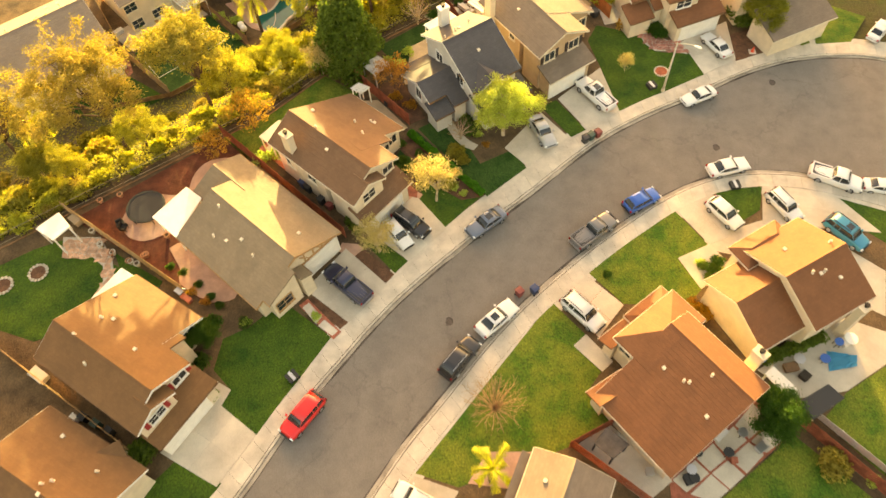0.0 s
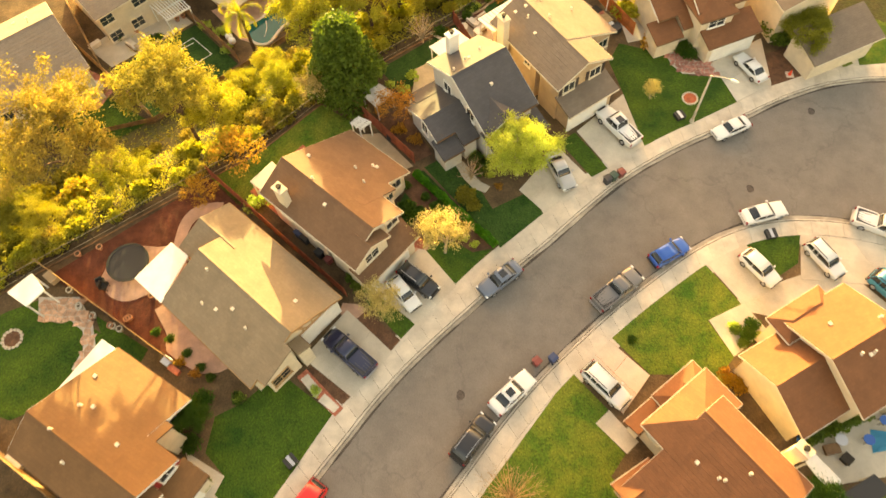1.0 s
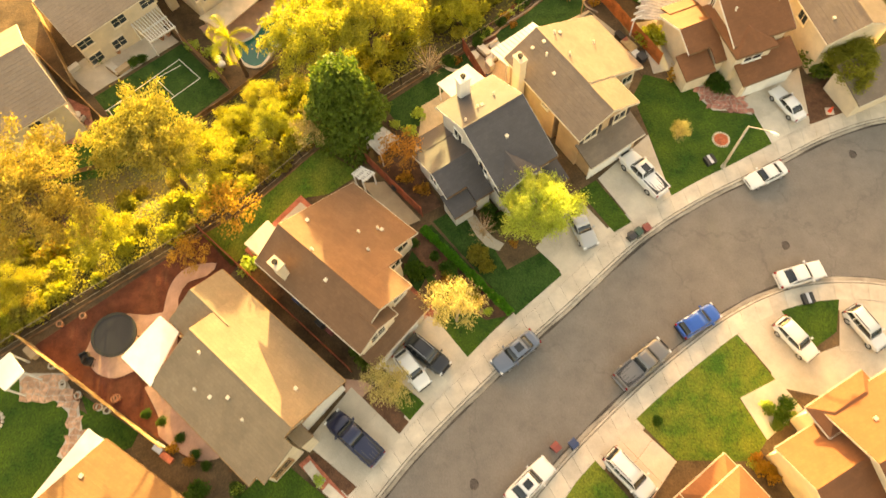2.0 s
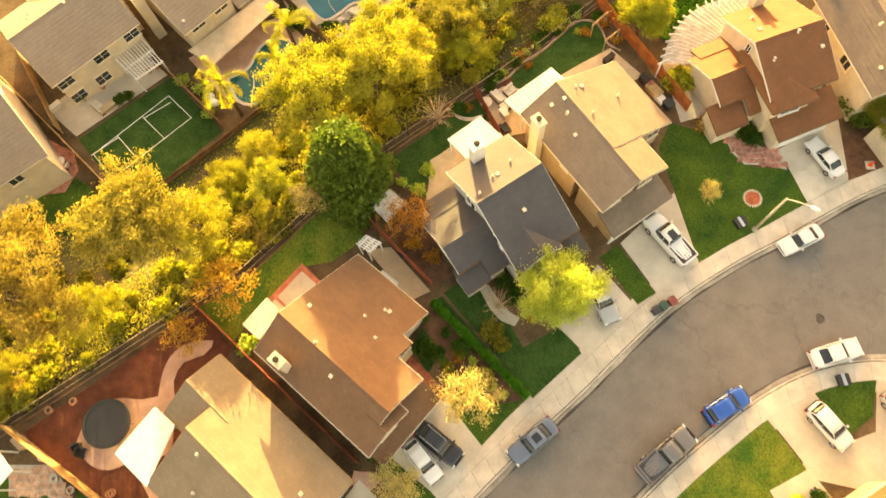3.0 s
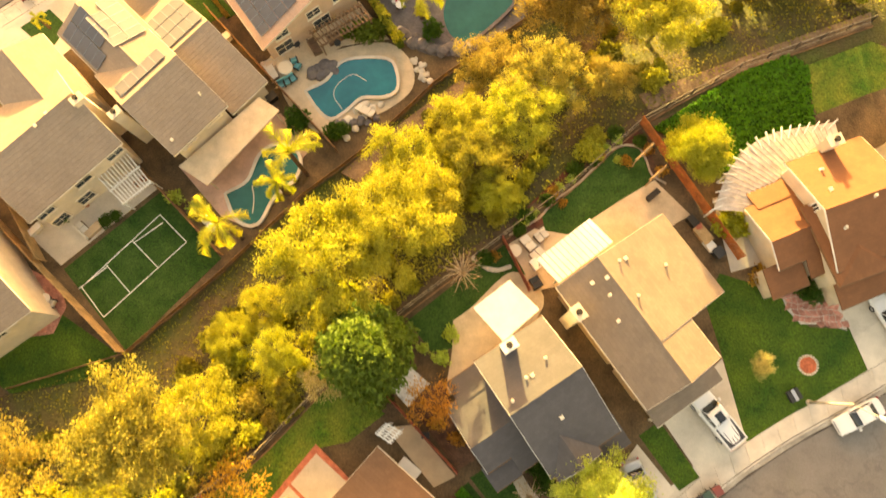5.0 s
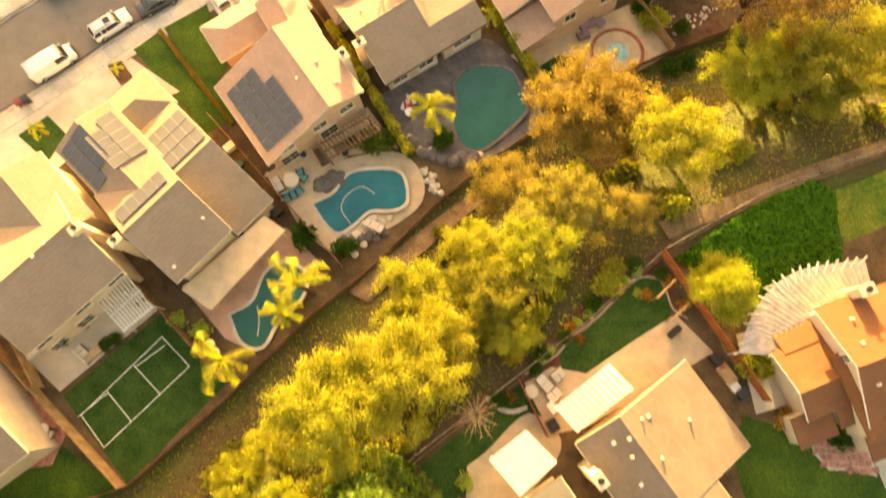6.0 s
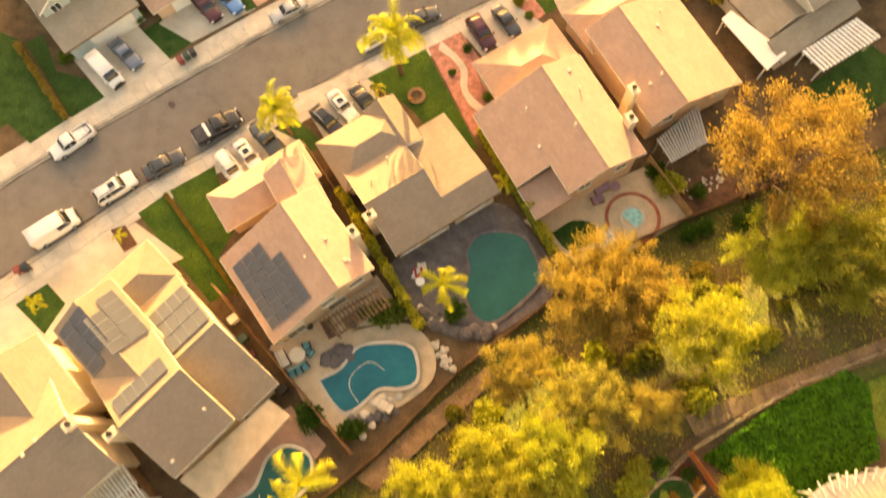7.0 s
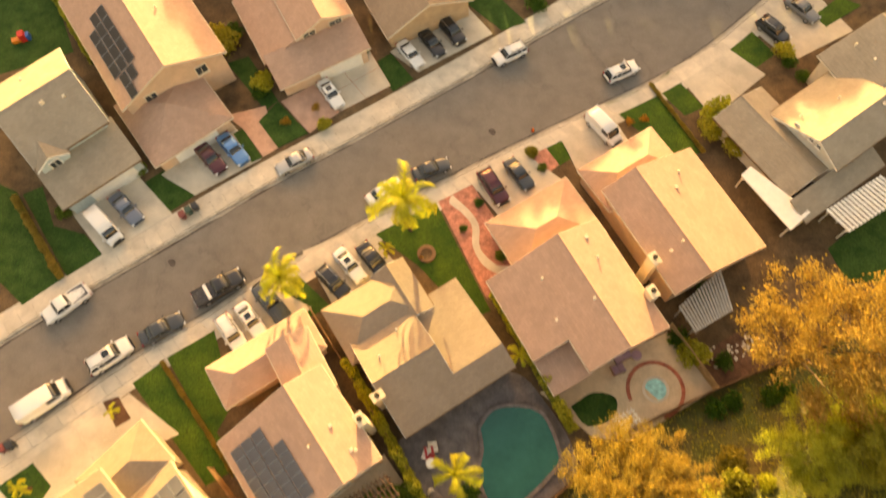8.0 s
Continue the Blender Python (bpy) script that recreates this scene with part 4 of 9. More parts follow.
def palm_template(key, seed, height, fronds, flen, leaf=lf_palm, skirt=True):
    rnd = np.random.default_rng(seed)
    root = thing("palm", "", "palm tree", 0, 0, -300)
    bm = bmesh.new()
    n = 9
    for i in range(n):
        z0, z1 = height * i / n - (0.5 if i == 0 else 0), height * (i + 1) / n
        tube(bm, (0, 0, z0), (0, 0, z1), 0.24 - 0.07 * i / n, 0.21 - 0.07 * i / n, n=9)
    part("trunk", bm, bark, root)
    for k in range(fronds):
        a = k * 2.39996 + rnd.normal() * 0.25
        up = 1.25 - 1.35 * (k / fronds) + rnd.normal() * 0.10
        ln = flen * (0.75 + 0.45 * rnd.random())
        dx, dy = math.cos(a), math.sin(a)
        side = Vector((-dy, dx, 0))
        pp = []
        x = z = 0.0
        ang = up
        bend, sway = 0.15 + 0.12 * rnd.random(), rnd.normal() * 0.07
        m = 10
        for j in range(m + 1):
            pp.append(Vector((dx * x, dy * x, height + z)) + side * sway * x * x)
            x += math.cos(ang) * ln / m
            z += math.sin(ang) * ln / m
            ang -= bend + 0.022 * j
        fb = bmesh.new()
        for j in range(m):
            tube(fb, pp[j], pp[j + 1], 0.04 * (1 - j / m) + 0.01, 0.04 * (1 - (j + 1) / m) + 0.01, n=4)
            for h in range(5):
                f = (j + h / 5) / m
                q = pp[j].lerp(pp[j + 1], h / 5)
                fw = (pp[j + 1] - pp[j]).normalized()
                wl = ln * 0.17 * math.sin(math.pi * min(0.97, f * 0.85 + 0.12)) + 0.06
                for s in (-1, 1):
                    lift = 0.35 * (1 - f) * rnd.random() - 0.45 * rnd.random()
                    tip = q + side * s * wl * (0.6 + 0.35 * rnd.random()) + fw * wl * (0.55 + 0.3 * rnd.random()) + Vector((0, 0, lift * wl))
                    w = fw * 0.042
                    vs = [fb.verts.new(c) for c in (q - w, q + w, tip)]
                    fb.faces.new(vs)
        part("frond", fb, leaf, root)
    TREES[key] = root


palm_template("palm_tall", 31, 6.5, 10, 4.1)
palm_template("palm_small", 32, 3.0, 8, 2.5)
palm_template("palm_street", 33, 6.4, 25, 3.5)


def bare_template(key, seed, height, spread, wood, n=26, sub=5, base=0.25):
    rnd = np.random.default_rng(seed)
    root = thing("bare_tree", "", "tree", 0, 0, -300)
    tb, tw = bmesh.new(), bmesh.new()
    tube(tb, (0, 0, -0.5), (0, 0, height * base), 0.14, 0.11, n=7)
    for i in range(n):
        a = i * 2.39996
        u = math.sqrt((i + 0.5) / n)
        c = Vector((spread * u * math.cos(a), spread * u * math.sin(a), height * (1.0 - 0.45 * u * u)))
        f = Vector((0, 0, height * base * (0.7 + 0.3 * rnd.random())))
        m = f.lerp(c, 0.45) + Vector((0, 0, 0.25))
        tube(tb, f, m, 0.055, 0.035, n=5)
        tube(tb, m, c, 0.035, 0.012, n=4)
        for k in range(sub):
            q = m.lerp(c, rnd.random())
            tube(tw, q, q + Vector(rnd.normal(size=3)) * spread * 0.16 + (c - m) * 0.22 + Vector((0, 0, 0.2)), 0.018, 0.006, n=3)
    part("trunk", tb, wood, root)
    part("twig_spray", tw, twig, root, kind="stuff")
    TREES[key] = root


bare_template("bare1", 41, 4.2, 2.7, twig, n=44, sub=8)
bare_template("bare2", 42, 3.6, 2.0, bark_pale, n=26, sub=6)


def bush_template(key, seed, r, h, per, size, leaf, n=7):
    rnd = np.random.default_rng(seed)
    root = thing("bush", "", "bush", 0, 0, -300)
    cl = [((r * 0.62 * math.cos(i * 2.4) * math.sqrt(i / n), r * 0.62 * math.sin(i * 2.4) * math.sqrt(i / n), h * (0.45 + 0.25 * rnd.random())), r * (0.42 + 0.22 * rnd.random())) for i in range(n)]
    sb = bmesh.new()
    for c, q in cl:
        tube(sb, (0, 0, -0.3), c, 0.035, 0.012, n=5)
    part("branchwork", sb, bark, root)
    p, d, s = clumps_cloud(rnd, cl, per, size)
    part("foliage", leaf_mesh("foliage", p, d, s, leaf, rnd), leaf, root)
    TREES[key] = root


bush_template("bush_yellow", 51, 1.3, 1.4, 420, 0.20, lf_yellow)
bush_template("bush_gold", 52, 1.4, 1.5, 420, 0.20, lf_gold)
bush_template("bush_olive", 53, 1.2, 1.2, 420, 0.20, lf_olive)
bush_template("bush_green", 54, 0.9, 0.9, 560, 0.14, lf_green)
bush_template("bush_deep", 55, 0.9, 1.0, 560, 0.14, lf_deep)
bush_template("bush_orange", 56, 0.7, 0.7, 560, 0.12, lf_orange, n=5)
bush_template("bush_lime", 57, 0.7, 0.7, 560, 0.12, lf_lime, n=5)


# ---------------------------------------------------------------- houses of the upper street
def simple_house(label, main, eave, walls, roof, trim, kind="gable", pitch=24, turn=0, base=zu, wins=(), nv=5, seed=1, others=(), ends=(1, 1), chims=(), eave2=None, panels=None, gut=(-1, 1)):
    """A house: its main block, lower blocks against it, chimneys, flues and panels."""
    h, inv = start_house(main, label, base)
    m, ro, rise = block(h, inv, main, eave, kind, pitch, walls=walls, roof=roof, trim=trim, turn=turn, wins=wins, ends=ends, eave2=eave2, gut=gut)
    L, W = (main[4], main[3]) if turn == 90 else main[3:5]
    if kind == "gable":
        vents(ro, L, W, eave, eave if eave2 is None else eave2, pitch, nv, seed, clear=panels[0][3] if panels else 0)
    for o in others:
        o = dict(o)
        ob, oe, op, cells = o.pop("box"), o.pop("eave"), o.pop("pitch", pitch), o.pop("cells", ())
        r2 = block(h, inv, ob, oe, o.pop("kind", "gable"), op, walls=o.pop("walls", walls), roof=o.pop("roof", roof), trim=o.pop("trim", trim), **o)[1]
        for grid, x0, up, side in cells:
            solar(r2, grid, x0, up, o.get("eave2", oe) if side > 0 else oe, op, ob[4], side, 1.02, 1.66)
    for xy, z0, z1, cm in chims:
        chimney_at(h, inv, xy, z0, z1, cm, main[2])
    for cells, x0, up, side, *size in panels or ():
        solar(ro, cells, x0, up, eave if side < 0 or eave2 is None else eave2, pitch, W, side, *size)
    return h, inv


def sub(main, u0, u1, v0, v1, turn=0):
    """A box between u0 and u1 along, v0 and v1 across the frame of another box; turned, its length runs across."""
    X, Y, ang = main[:3]
    u, v, c, s = (u0 + u1) / 2, (v0 + v1) / 2, math.cos(radians(ang)), math.sin(radians(ang))
    L, W = (u1 - u0, v1 - v0) if turn % 180 == 0 else (v1 - v0, u1 - u0)
    return (X + c * u - s * v, Y + s * u + c * v, ang + turn, L, W)


def W1(side, us, z, w=1.2, h=1.2, *shut):
    return [(side, u, z, w, h, *shut) for u in us]


shutter_red = mat("red shutter paint", (0.32, 0.03, 0.03), rough=0.6, vary=0.1, bump=0.05)
shutter_dark = mat("dark shutter paint", (0.05, 0.035, 0.03), rough=0.6, vary=0.1, bump=0.05)

A1 = (-28.43, 23.13, -33.0, 11.57, 10.44)
simple_house("two-storey house with an orange-brown shingle roof and white gables", sub(A1, -5.78, 2.4, -5.22, 5.22), 5.0, stucco_cream, rf_golden, white_paint, seed=3, nv=6, eave2=3.0, pitch=26,
             wins=W1("e", (3.6,), 2.2, 1.3, 1.1) + W1("n", (-3, 3), 1.6),
             others=[dict(box=sub(A1, 2.3, 5.6, -5.215, 1.35), eave=5.003, eave2=4.9, pitch=26, wins=W1("e", (2.0,), 4.0, 1.3, 0.9, shutter_red)),
                     dict(box=sub(A1, 4.4, 6.35, -5.21, -1.1), eave=5.006, pitch=26, over=0.3, wins=W1("e", (0,), 4.3, 1.5, 0.9, shutter_red)),
                     dict(box=sub(A1, 5.1, 7.4, -5.1, 1.6, 90), eave=2.7, kind="shed", pitch=17, garage=("s", -0.6, 4.8)),
                     dict(box=sub(A1, 2.35, 3.2, 1.2, 2.9), eave=4.1, kind="shed", turn=180, pitch=26, over=0.2)])
A2 = (-20.02, 34.93, -41.48, 11.70, 10.38)
h2, inv2 = simple_house("low house with a broad tan-grey shingle roof and half-timbered front", A2, 2.9, stucco_cream, rf_tan, orange_trim, pitch=22.5, seed=4, nv=6,
             wins=W1("w", (-3, 2), 1.5, 1.4, 1.2) + W1("s", (-2.5, 1.5), 1.5, 1.4, 1.1),
             others=[dict(box=sub(A2, -8.8, -4.0, -0.8, 5.17), eave=2.906, pitch=22.5),
                     dict(box=sub(A2, 4.2, 6.75, -4.3, -0.9), eave=3.275, kind="shed", over=0.3, pitch=22.5, wins=W1("e", (-0.2,), 1.5, 1.7, 1.2)),
                     dict(box=sub(A2, 5.5, 6.9, -0.75, 0.5), eave=2.75, kind="shed", turn=180, over=0.1, pitch=22.5, trim=brown_trim)])
# half-timbered front gable and garage door of the low house
m2 = inv2 @ pose(A2[0], A2[1], 0, 0, 0, A2[2])
fx, fw, ft = A2[3] / 2 - 0.45, A2[4] / 2 - 0.45, math.tan(radians(22.5))
part("timber", box_bm(fx, fx + 0.06, 0.5, fw, 2.35, 2.6), orange_trim, h2, "tan timber beam", at=m2)
for k in range(1, 5):
    yk = k * fw / 4.6
    part("timber", box_bm(fx, fx + 0.05, yk - 0.09, yk + 0.09, 2.6, 2.9 + (fw + 0.45 - abs(yk)) * ft - 0.25), orange_trim, h2, "tan timber stud", at=m2)
for k in (1.5, 3.0):
    part("timber", tube_bm((fx + 0.04, k, 2.6), (fx + 0.04, k - 0.9, 3.7), 0.08, n=4), orange_trim, h2, "tan timber brace", at=m2)
garage_door(h2, m2 @ side_pose("e", 2.5, 1.08, A2[3], A2[4], 0.447), 4.4, 2.1, white_paint)
A3 = (-11.90, 44.97, -41.3, 11.39, 11.17)
simple_house("two-storey house with a brown shingle roof and cream walls", sub(A3, -5.7, 2.05, -5.58, 5.58), 4.95, stucco_cream, rf_brown, cream_trim, seed=5, nv=7, eave2=2.6, pitch=27.8,
             wins=W1("s", (-1.5, 1.6), 3.4) + W1("e", (4.0,), 1.9, 1.2, 1.1),
             others=[dict(box=sub(A3, 1.9, 5.6, -5.575, 1.2), eave=4.953, eave2=4.9, pitch=27.8, wins=W1("e", (2.2,), 4.1, 1.3, 0.9)),
                     dict(box=sub(A3, 1.0, 3.05, -1.0, 2.8), eave=4.08, kind="shed", turn=180, pitch=27.8, over=0.25, wins=W1("w", (1.1,), 3.3, 1.0, 0.9)),
                     dict(box=sub(A3, 4.4, 6.35, -5.57, -1.3), eave=4.956, pitch=27.8, over=0.3, wins=W1("e", (0,), 4.2, 1.5, 1.1)),
                     dict(box=sub(A3, 5.1, 7.3, -5.5, 1.15, 90), eave=2.7, kind="shed", pitch=18, garage=("s", -0.5, 4.8))],
             chims=[((-17.3, 43.3), -1.0, 7.6, stucco_cream)])
A4 = (0.30, 56.60, 32.77, 6.15, 10.03)
A4L = (-4.02, 54.47, 33.24, 4.07, 5.79)
simple_house("two-storey house with a charcoal shingle roof and white siding", A4, 4.95, stucco_grey, rf_grey, white_paint, seed=6, nv=5, pitch=26.5, eave2=5.4,
             wins=W1("w", (-2, 2), 4.2) + W1("n", (-1,), 4.2),
             others=[dict(box=sub(A4L, -2.035, 2.6, -2.9, 2.9), eave=3.45, eave2=2.9, pitch=24, wins=W1("w", (0,), 2.2, 1.0, 1.4) + W1("s", (-1.2,), 2.4, 1.0, 1.1)),
                     dict(box=sub(A4L, -1.0, 2.6, 2.4, 4.4), eave=2.3, kind="shed", turn=180, pitch=24, over=0.3),
                     dict(box=sub(A4L, 0.1, 2.0, -4.3, -1.5), eave=2.84, kind="shed", pitch=24, over=0.25),
                     dict(box=sub(A4L, -2.3, 0.1, -4.5, -2.3), eave=2.4, kind="shed", pitch=18, over=0.25),
                     dict(box=sub(A4, -2.75, 1.06, -5.5, -1.9, 90), eave=4.96, pitch=31, over=0.3, wins=W1("w", (0,), 4.1, 1.4, 1.2)),
                     dict(box=(3.40, 52.42, 33.9, 6.29, 2.75), eave=2.7, kind="shed", pitch=18, garage=("s", 0, 4.8))],
             chims=[((-2.44, 60.20), 3.0, 8.1, white_paint)])
A5 = (7.25, 62.0, -55.93, 11.05, 6.71)
simple_house("two-storey house with a taupe shingle roof and tan walls", sub(A5, -5.52, 2.1, -3.35, 7.33), 5.2, stucco_tan, rf_taupe, cream_trim, seed=7, nv=8, gut=(-1,), eave2=3.55, pitch=24.7,
             wins=W1("s", (-2, 2), 4.2, 0.8, 0.8) + W1("e", (4.0,), 2.2, 1.2, 1.1),
             others=[dict(box=sub(A5, 1.9, 5.6, -3.345, 3.4), eave=5.203, eave2=5.3, pitch=24.7, wins=W1("e", (-1.6, 1.7), 4.1, 1.3, 1.1, shutter_dark)),
                     dict(box=sub(A5, 5.0, 7.45, -3.1, 3.2, 90), eave=2.7, kind="shed", pitch=18, garage=("s", -0.4, 4.8))],
             chims=[((2.61, 62.48), -1.0, 8.0, stucco_cream)])
A6 = (24.33, 70.96, 19.23, 6.39, 9.28)
A6L = (20.03, 69.36, 21.72, 4.25, 5.63)
simple_house("two-storey house with a red-brown shingle roof and cream walls", A6, 5.2, stucco_cream, rf_red, white_paint, seed=8, nv=5, pitch=26,
             wins=W1("n", (-2, 2), 4.0) + W1("w", (-0.6,), 5.6, 0.5, 0.9),
             others=[dict(box=sub(A6L, -2.12, 2.6, -2.8, 2.8), eave=3.84, eave2=3.35, pitch=24.8),
                     dict(box=sub(A6L, -1.3, 2.6, 2.3, 4.3), eave=2.75, kind="shed", turn=180, pitch=24.8, over=0.3),
                     dict(box=sub(A6L, 0.14, 2.5, -4.3, -1.5), eave=3.17, kind="shed", pitch=24.8, over=0.25),
                     dict(box=sub(A6L, -3.1, 0.1, -4.7, -2.2), eave=2.55, kind="shed", pitch=18, over=0.25),
                     dict(box=sub(A6, -3.4, 0.9, -5.7, 1.0, 90), eave=4.9, kind="hip", ends=(1, 0.4), pitch=26, over=0.3, wins=W1("w", (0,), 4.0, 1.8, 1.1)),
                     dict(box=(26.51, 65.45, 21.57, 6.39, 2.9), eave=2.7, kind="shed", pitch=18, garage=("s", 0.3, 4.8))],
             chims=[((22.96, 75.51), -1.0, 7.0, stucco_cream)])
A7 = (33.54, 72.11, -73.59, 10.98, 7.30)
simple_house("two-storey house with a taupe shingle roof and yellow-cream walls", A7, 5.2, stucco_cream, rf_taupe, cream_trim, seed=9, nv=5,
             wins=W1("s", (-3, 1), 4.0),
             others=[dict(box=(37.63, 64.35, 24.58, 8.84, 4.28), eave=2.7, kind="shed", pitch=16)],
             chims=[((29.81, 76.30), -1.0, 7.8, stucco_cream)])
A0 = (-31.96, 12.69, -29.30, 10.69, 7.36)
simple_house("two-storey house with an orange-brown shingle roof beside a wooden fence", A0, 4.3, stucco_cream, rf_golden, white_paint, seed=10, nv=6, eave2=3.0,
             others=[dict(box=(-28.88, 13.43, 32.17, 3.58, 2.67), eave=2.7, kind="shed", pitch=16)])
B2 = (16.45, 19.30, -52.1, 8.55, 10.58)
simple_house("two-storey house with a broad red-brown shingle roof", B2, 2.9, stucco_cream, rf_red, cream_trim, seed=11, nv=5, eave2=5.02, pitch=19.4,
             wins=W1("e", (-3, 1, 3.5), 1.6) + W1("e", (2.5,), 4.2),
             others=[dict(box=sub(B2, -6.6, -2.9, -0.95, 6.2), eave=4.45, kind="hip", ends=(0.75, 0), pitch=19.4, wins=W1("s", (-0.6,), 3.2, 1.2, 1.1)),
                     dict(box=sub(B2, -7.75, -4.6, 1.7, 6.35), eave=3.3, kind="hip", pitch=24, ends=(1, 1)),
                     dict(box=sub(B2, -7.7, -6.2, -1.3, 2.2, -90), eave=2.7, kind="shed", pitch=17),
                     dict(box=(11.15, 20.03, -147.92, 3.71, 1.71), eave=2.8, kind="shed", pitch=20)],
             chims=[((22.67, 21.56), -1.0, 6.4, stucco_cream)])
B3 = (28.98, 29.67, -151.6, 6.6, 9.25)
simple_house("two-storey house with a red-brown shingle roof and white gable wall", B3, 5.2, stucco_cream, rf_red, cream_trim, seed=12, nv=6,
             wins=W1("s", (-2, 2), 4.0) + W1("w", (1.0,), 5.4, 0.6, 1.1),
             others=[dict(box=(24.45, 27.45, -151.2, 5.0, 7.66), eave=4.1, eave2=3.8, pitch=26),
                     dict(box=(25.93, 32.71, -149.55, 5.58, 2.64), eave=5.0, kind="hip", pitch=24)],
             chims=[((32.98, 26.22), -1.0, 5.2, stucco_cream)])
B1 = (6.1, 10.6, 66.7, 6.2, 6.4)
simple_house("house with a taupe shingle roof and a lower side roof", B1, 4.5, stucco_tan, rf_taupe, cream_trim, seed=13, nv=2, pitch=20,
             others=[dict(box=sub(B1, -3.0, 2.6, 2.9, 4.0), eave=3.9, kind="shed", pitch=18, turn=0, over=0.3)])

# ---------------------------------------------------------------- houses of the lower street
C0 = (-51.51, 65.00, 36.87, 13.69, 12.61)
simple_house("two-storey house with a taupe tile roof", C0, 5.0, stucco_cream, rf_mocha, cream_trim, base=zl, seed=20, wins=W1("s", (-3, 3), 4.0))
C1 = (-43.56, 79.41, 42.5, 10.6, 10.56)
simple_house("two-storey house with a mocha tile roof and cream walls", C1, 5.0, stucco_cream, rf_mocha, cream_trim, base=zl, seed=21, nv=4,
             wins=W1("s", (-4, 0.3, 4), 3.9, 1.6, 1.1) + W1("s", (-4, -1), 1.4, 1.5, 1.2),
             others=[dict(box=(-44.48, 84.85, -137.61, 6.88, 8.04), eave=4.9, turn=90, pitch=24)],
             chims=[((-39.10, 82.34), -1.0, 7.6, stucco_cream)])
C2 = (-33.30, 84.36, 45.09, 6.57, 11.35)
FLUSH = [(i, j) for i in range(5) for j in range(2)]
simple_house("two-storey house with a mocha tile roof and rooftop solar panels", C2, 4.9, stucco_cream, rf_mocha, cream_trim, base=zl, seed=22, nv=2, pitch=21,
             wins=W1("s", (-1.5, 1.5), 4.2, 1.6, 0.8),
             others=[dict(box=sub(C2, -3.0, 3.5, 1.0, 11.6, 90), eave=4.9, pitch=21, cells=[([(i, j) for i in range(5) for j in range(1)] + [(i, 1) for i in range(4)], -1.0, 0.5, -1), (FLUSH[:9], -4.6, 0.3, 1)]),
                     dict(box=sub(C2, 3.1, 7.6, -5.6, 8.4), eave=3.0, pitch=21, cells=[([(i, j) for i in range(4) for j in range(3)], -2.1, 1.6, 1)]),
                     dict(box=sub(C2, 0.6, 7.8, 8.2, 13.2), eave=2.8, kind="hip", pitch=22)],
             chims=[((-36.42, 81.57), -1.0, 6.8, stucco_cream)],
             panels=[([(i, 0) for i in range(5)], -2.5, 3.6, 1, 1.02, 1.66)])
C3 = (-22.85, 96.34, -55.29, 9.66, 11.07)
simple_house("two-storey house with a pink-brown tile roof and solar panels", C3, 3.6, stucco_pink, rf_pink, cream_trim, base=zl, seed=23, nv=4, eave2=5.2, pitch=21,
             wins=W1("e", (-3.2, 0.5, 3.5), 3.4, 1.4, 1.0) + W1("e", (-3.5, 1.0), 1.2, 1.8, 1.6),
             others=[dict(box=(-26.67, 104.65, -148.03, 10.32, 4.38), eave=2.9, pitch=22, kind="hip"),
                     dict(box=(-23.00, 103.42, -150.76, 4.17, 5.99), eave=4.6, turn=90, pitch=24)],
             chims=[((-17.26, 98.59), -1.0, 6.6, stucco_cream)],
             panels=[([(i, j) for i in range(7) for j in range(4) if (i, j) not in ((0, 3), (1, 3))], -3.3, 0.7, -1, 1.0, 1.14)])
C4 = (-14.16, 103.97, 31.5, 6.44, 11.44)
simple_house("low house with a mocha shingle roof behind a green pool", C4, 3.0, stucco_cream, rf_mocha, white_paint, base=zl, seed=24, nv=3, pitch=21.8, eave2=2.6,
             wins=W1("s", (-1.5, 1.5), 1.6, 1.6, 1.2),
             others=[dict(box=sub(C4, 3.1, 8.4, -5.715, -3.4), eave=3.003, kind="shed", pitch=21.8, wins=W1("s", (0,), 1.6, 2.0, 1.2)),
                     dict(box=sub(C4, 3.1, 8.4, -3.4, 4.4), eave=2.62, kind="shed", pitch=9.5, turn=180),
                     dict(box=sub(C4, -4.0, 5.0, 2.4, 8.5), eave=2.9, pitch=22, kind="hip"),
                     dict(box=sub(C4, 1.6, 5.2, 3.0, 8.8, 90), eave=2.9, pitch=25)],
             chims=[((-16.15, 100.79), -1.0, 5.2, stucco_cream)])
C5 = (1.62, 108.99, -62.37, 11.97, 11.88)
simple_house("two-storey house with a broad pink-brown tile roof", sub(C5, -5.98, 2.65, -5.94, 5.94), 4.04, stucco_pink, rf_pink, cream_trim, base=zl, seed=25, nv=5, eave2=5.2, pitch=20.8,
             others=[dict(box=(-0.48, 117.19, -150.20, 9.49, 7.09), eave=2.9, kind="hip", pitch=22),
                     dict(box=sub(C5, 2.5, 5.98, -2.4, 5.935), eave=5.385, eave2=5.206, pitch=20.8, wins=W1("e", (-2, 2), 3.6)),
                     dict(box=sub(C5, 2.55, 6.1, -5.75, -2.0), eave=2.9, kind="shed", pitch=15)],
             chims=[((8.17, 109.35), -1.0, 6.8, stucco_cream)])
C6 = (12.70, 117.60, -62.0, 12.2, 10.7)
simple_house("two-storey house with a pink-brown tile roof and glass patio cover", C6, 5.0, stucco_pink, rf_pink, cream_trim, base=zl, seed=26, nv=4, eave2=3.6, pitch=21, wins=W1("e", (-3, 3), 3.4),
             others=[dict(box=(8.59, 123.74, -149.26, 9.19, 5.55), eave=2.9, kind="hip", pitch=22)],
             chims=[((8.84, 112.67), -1.0, 7.0, stucco_cream)])
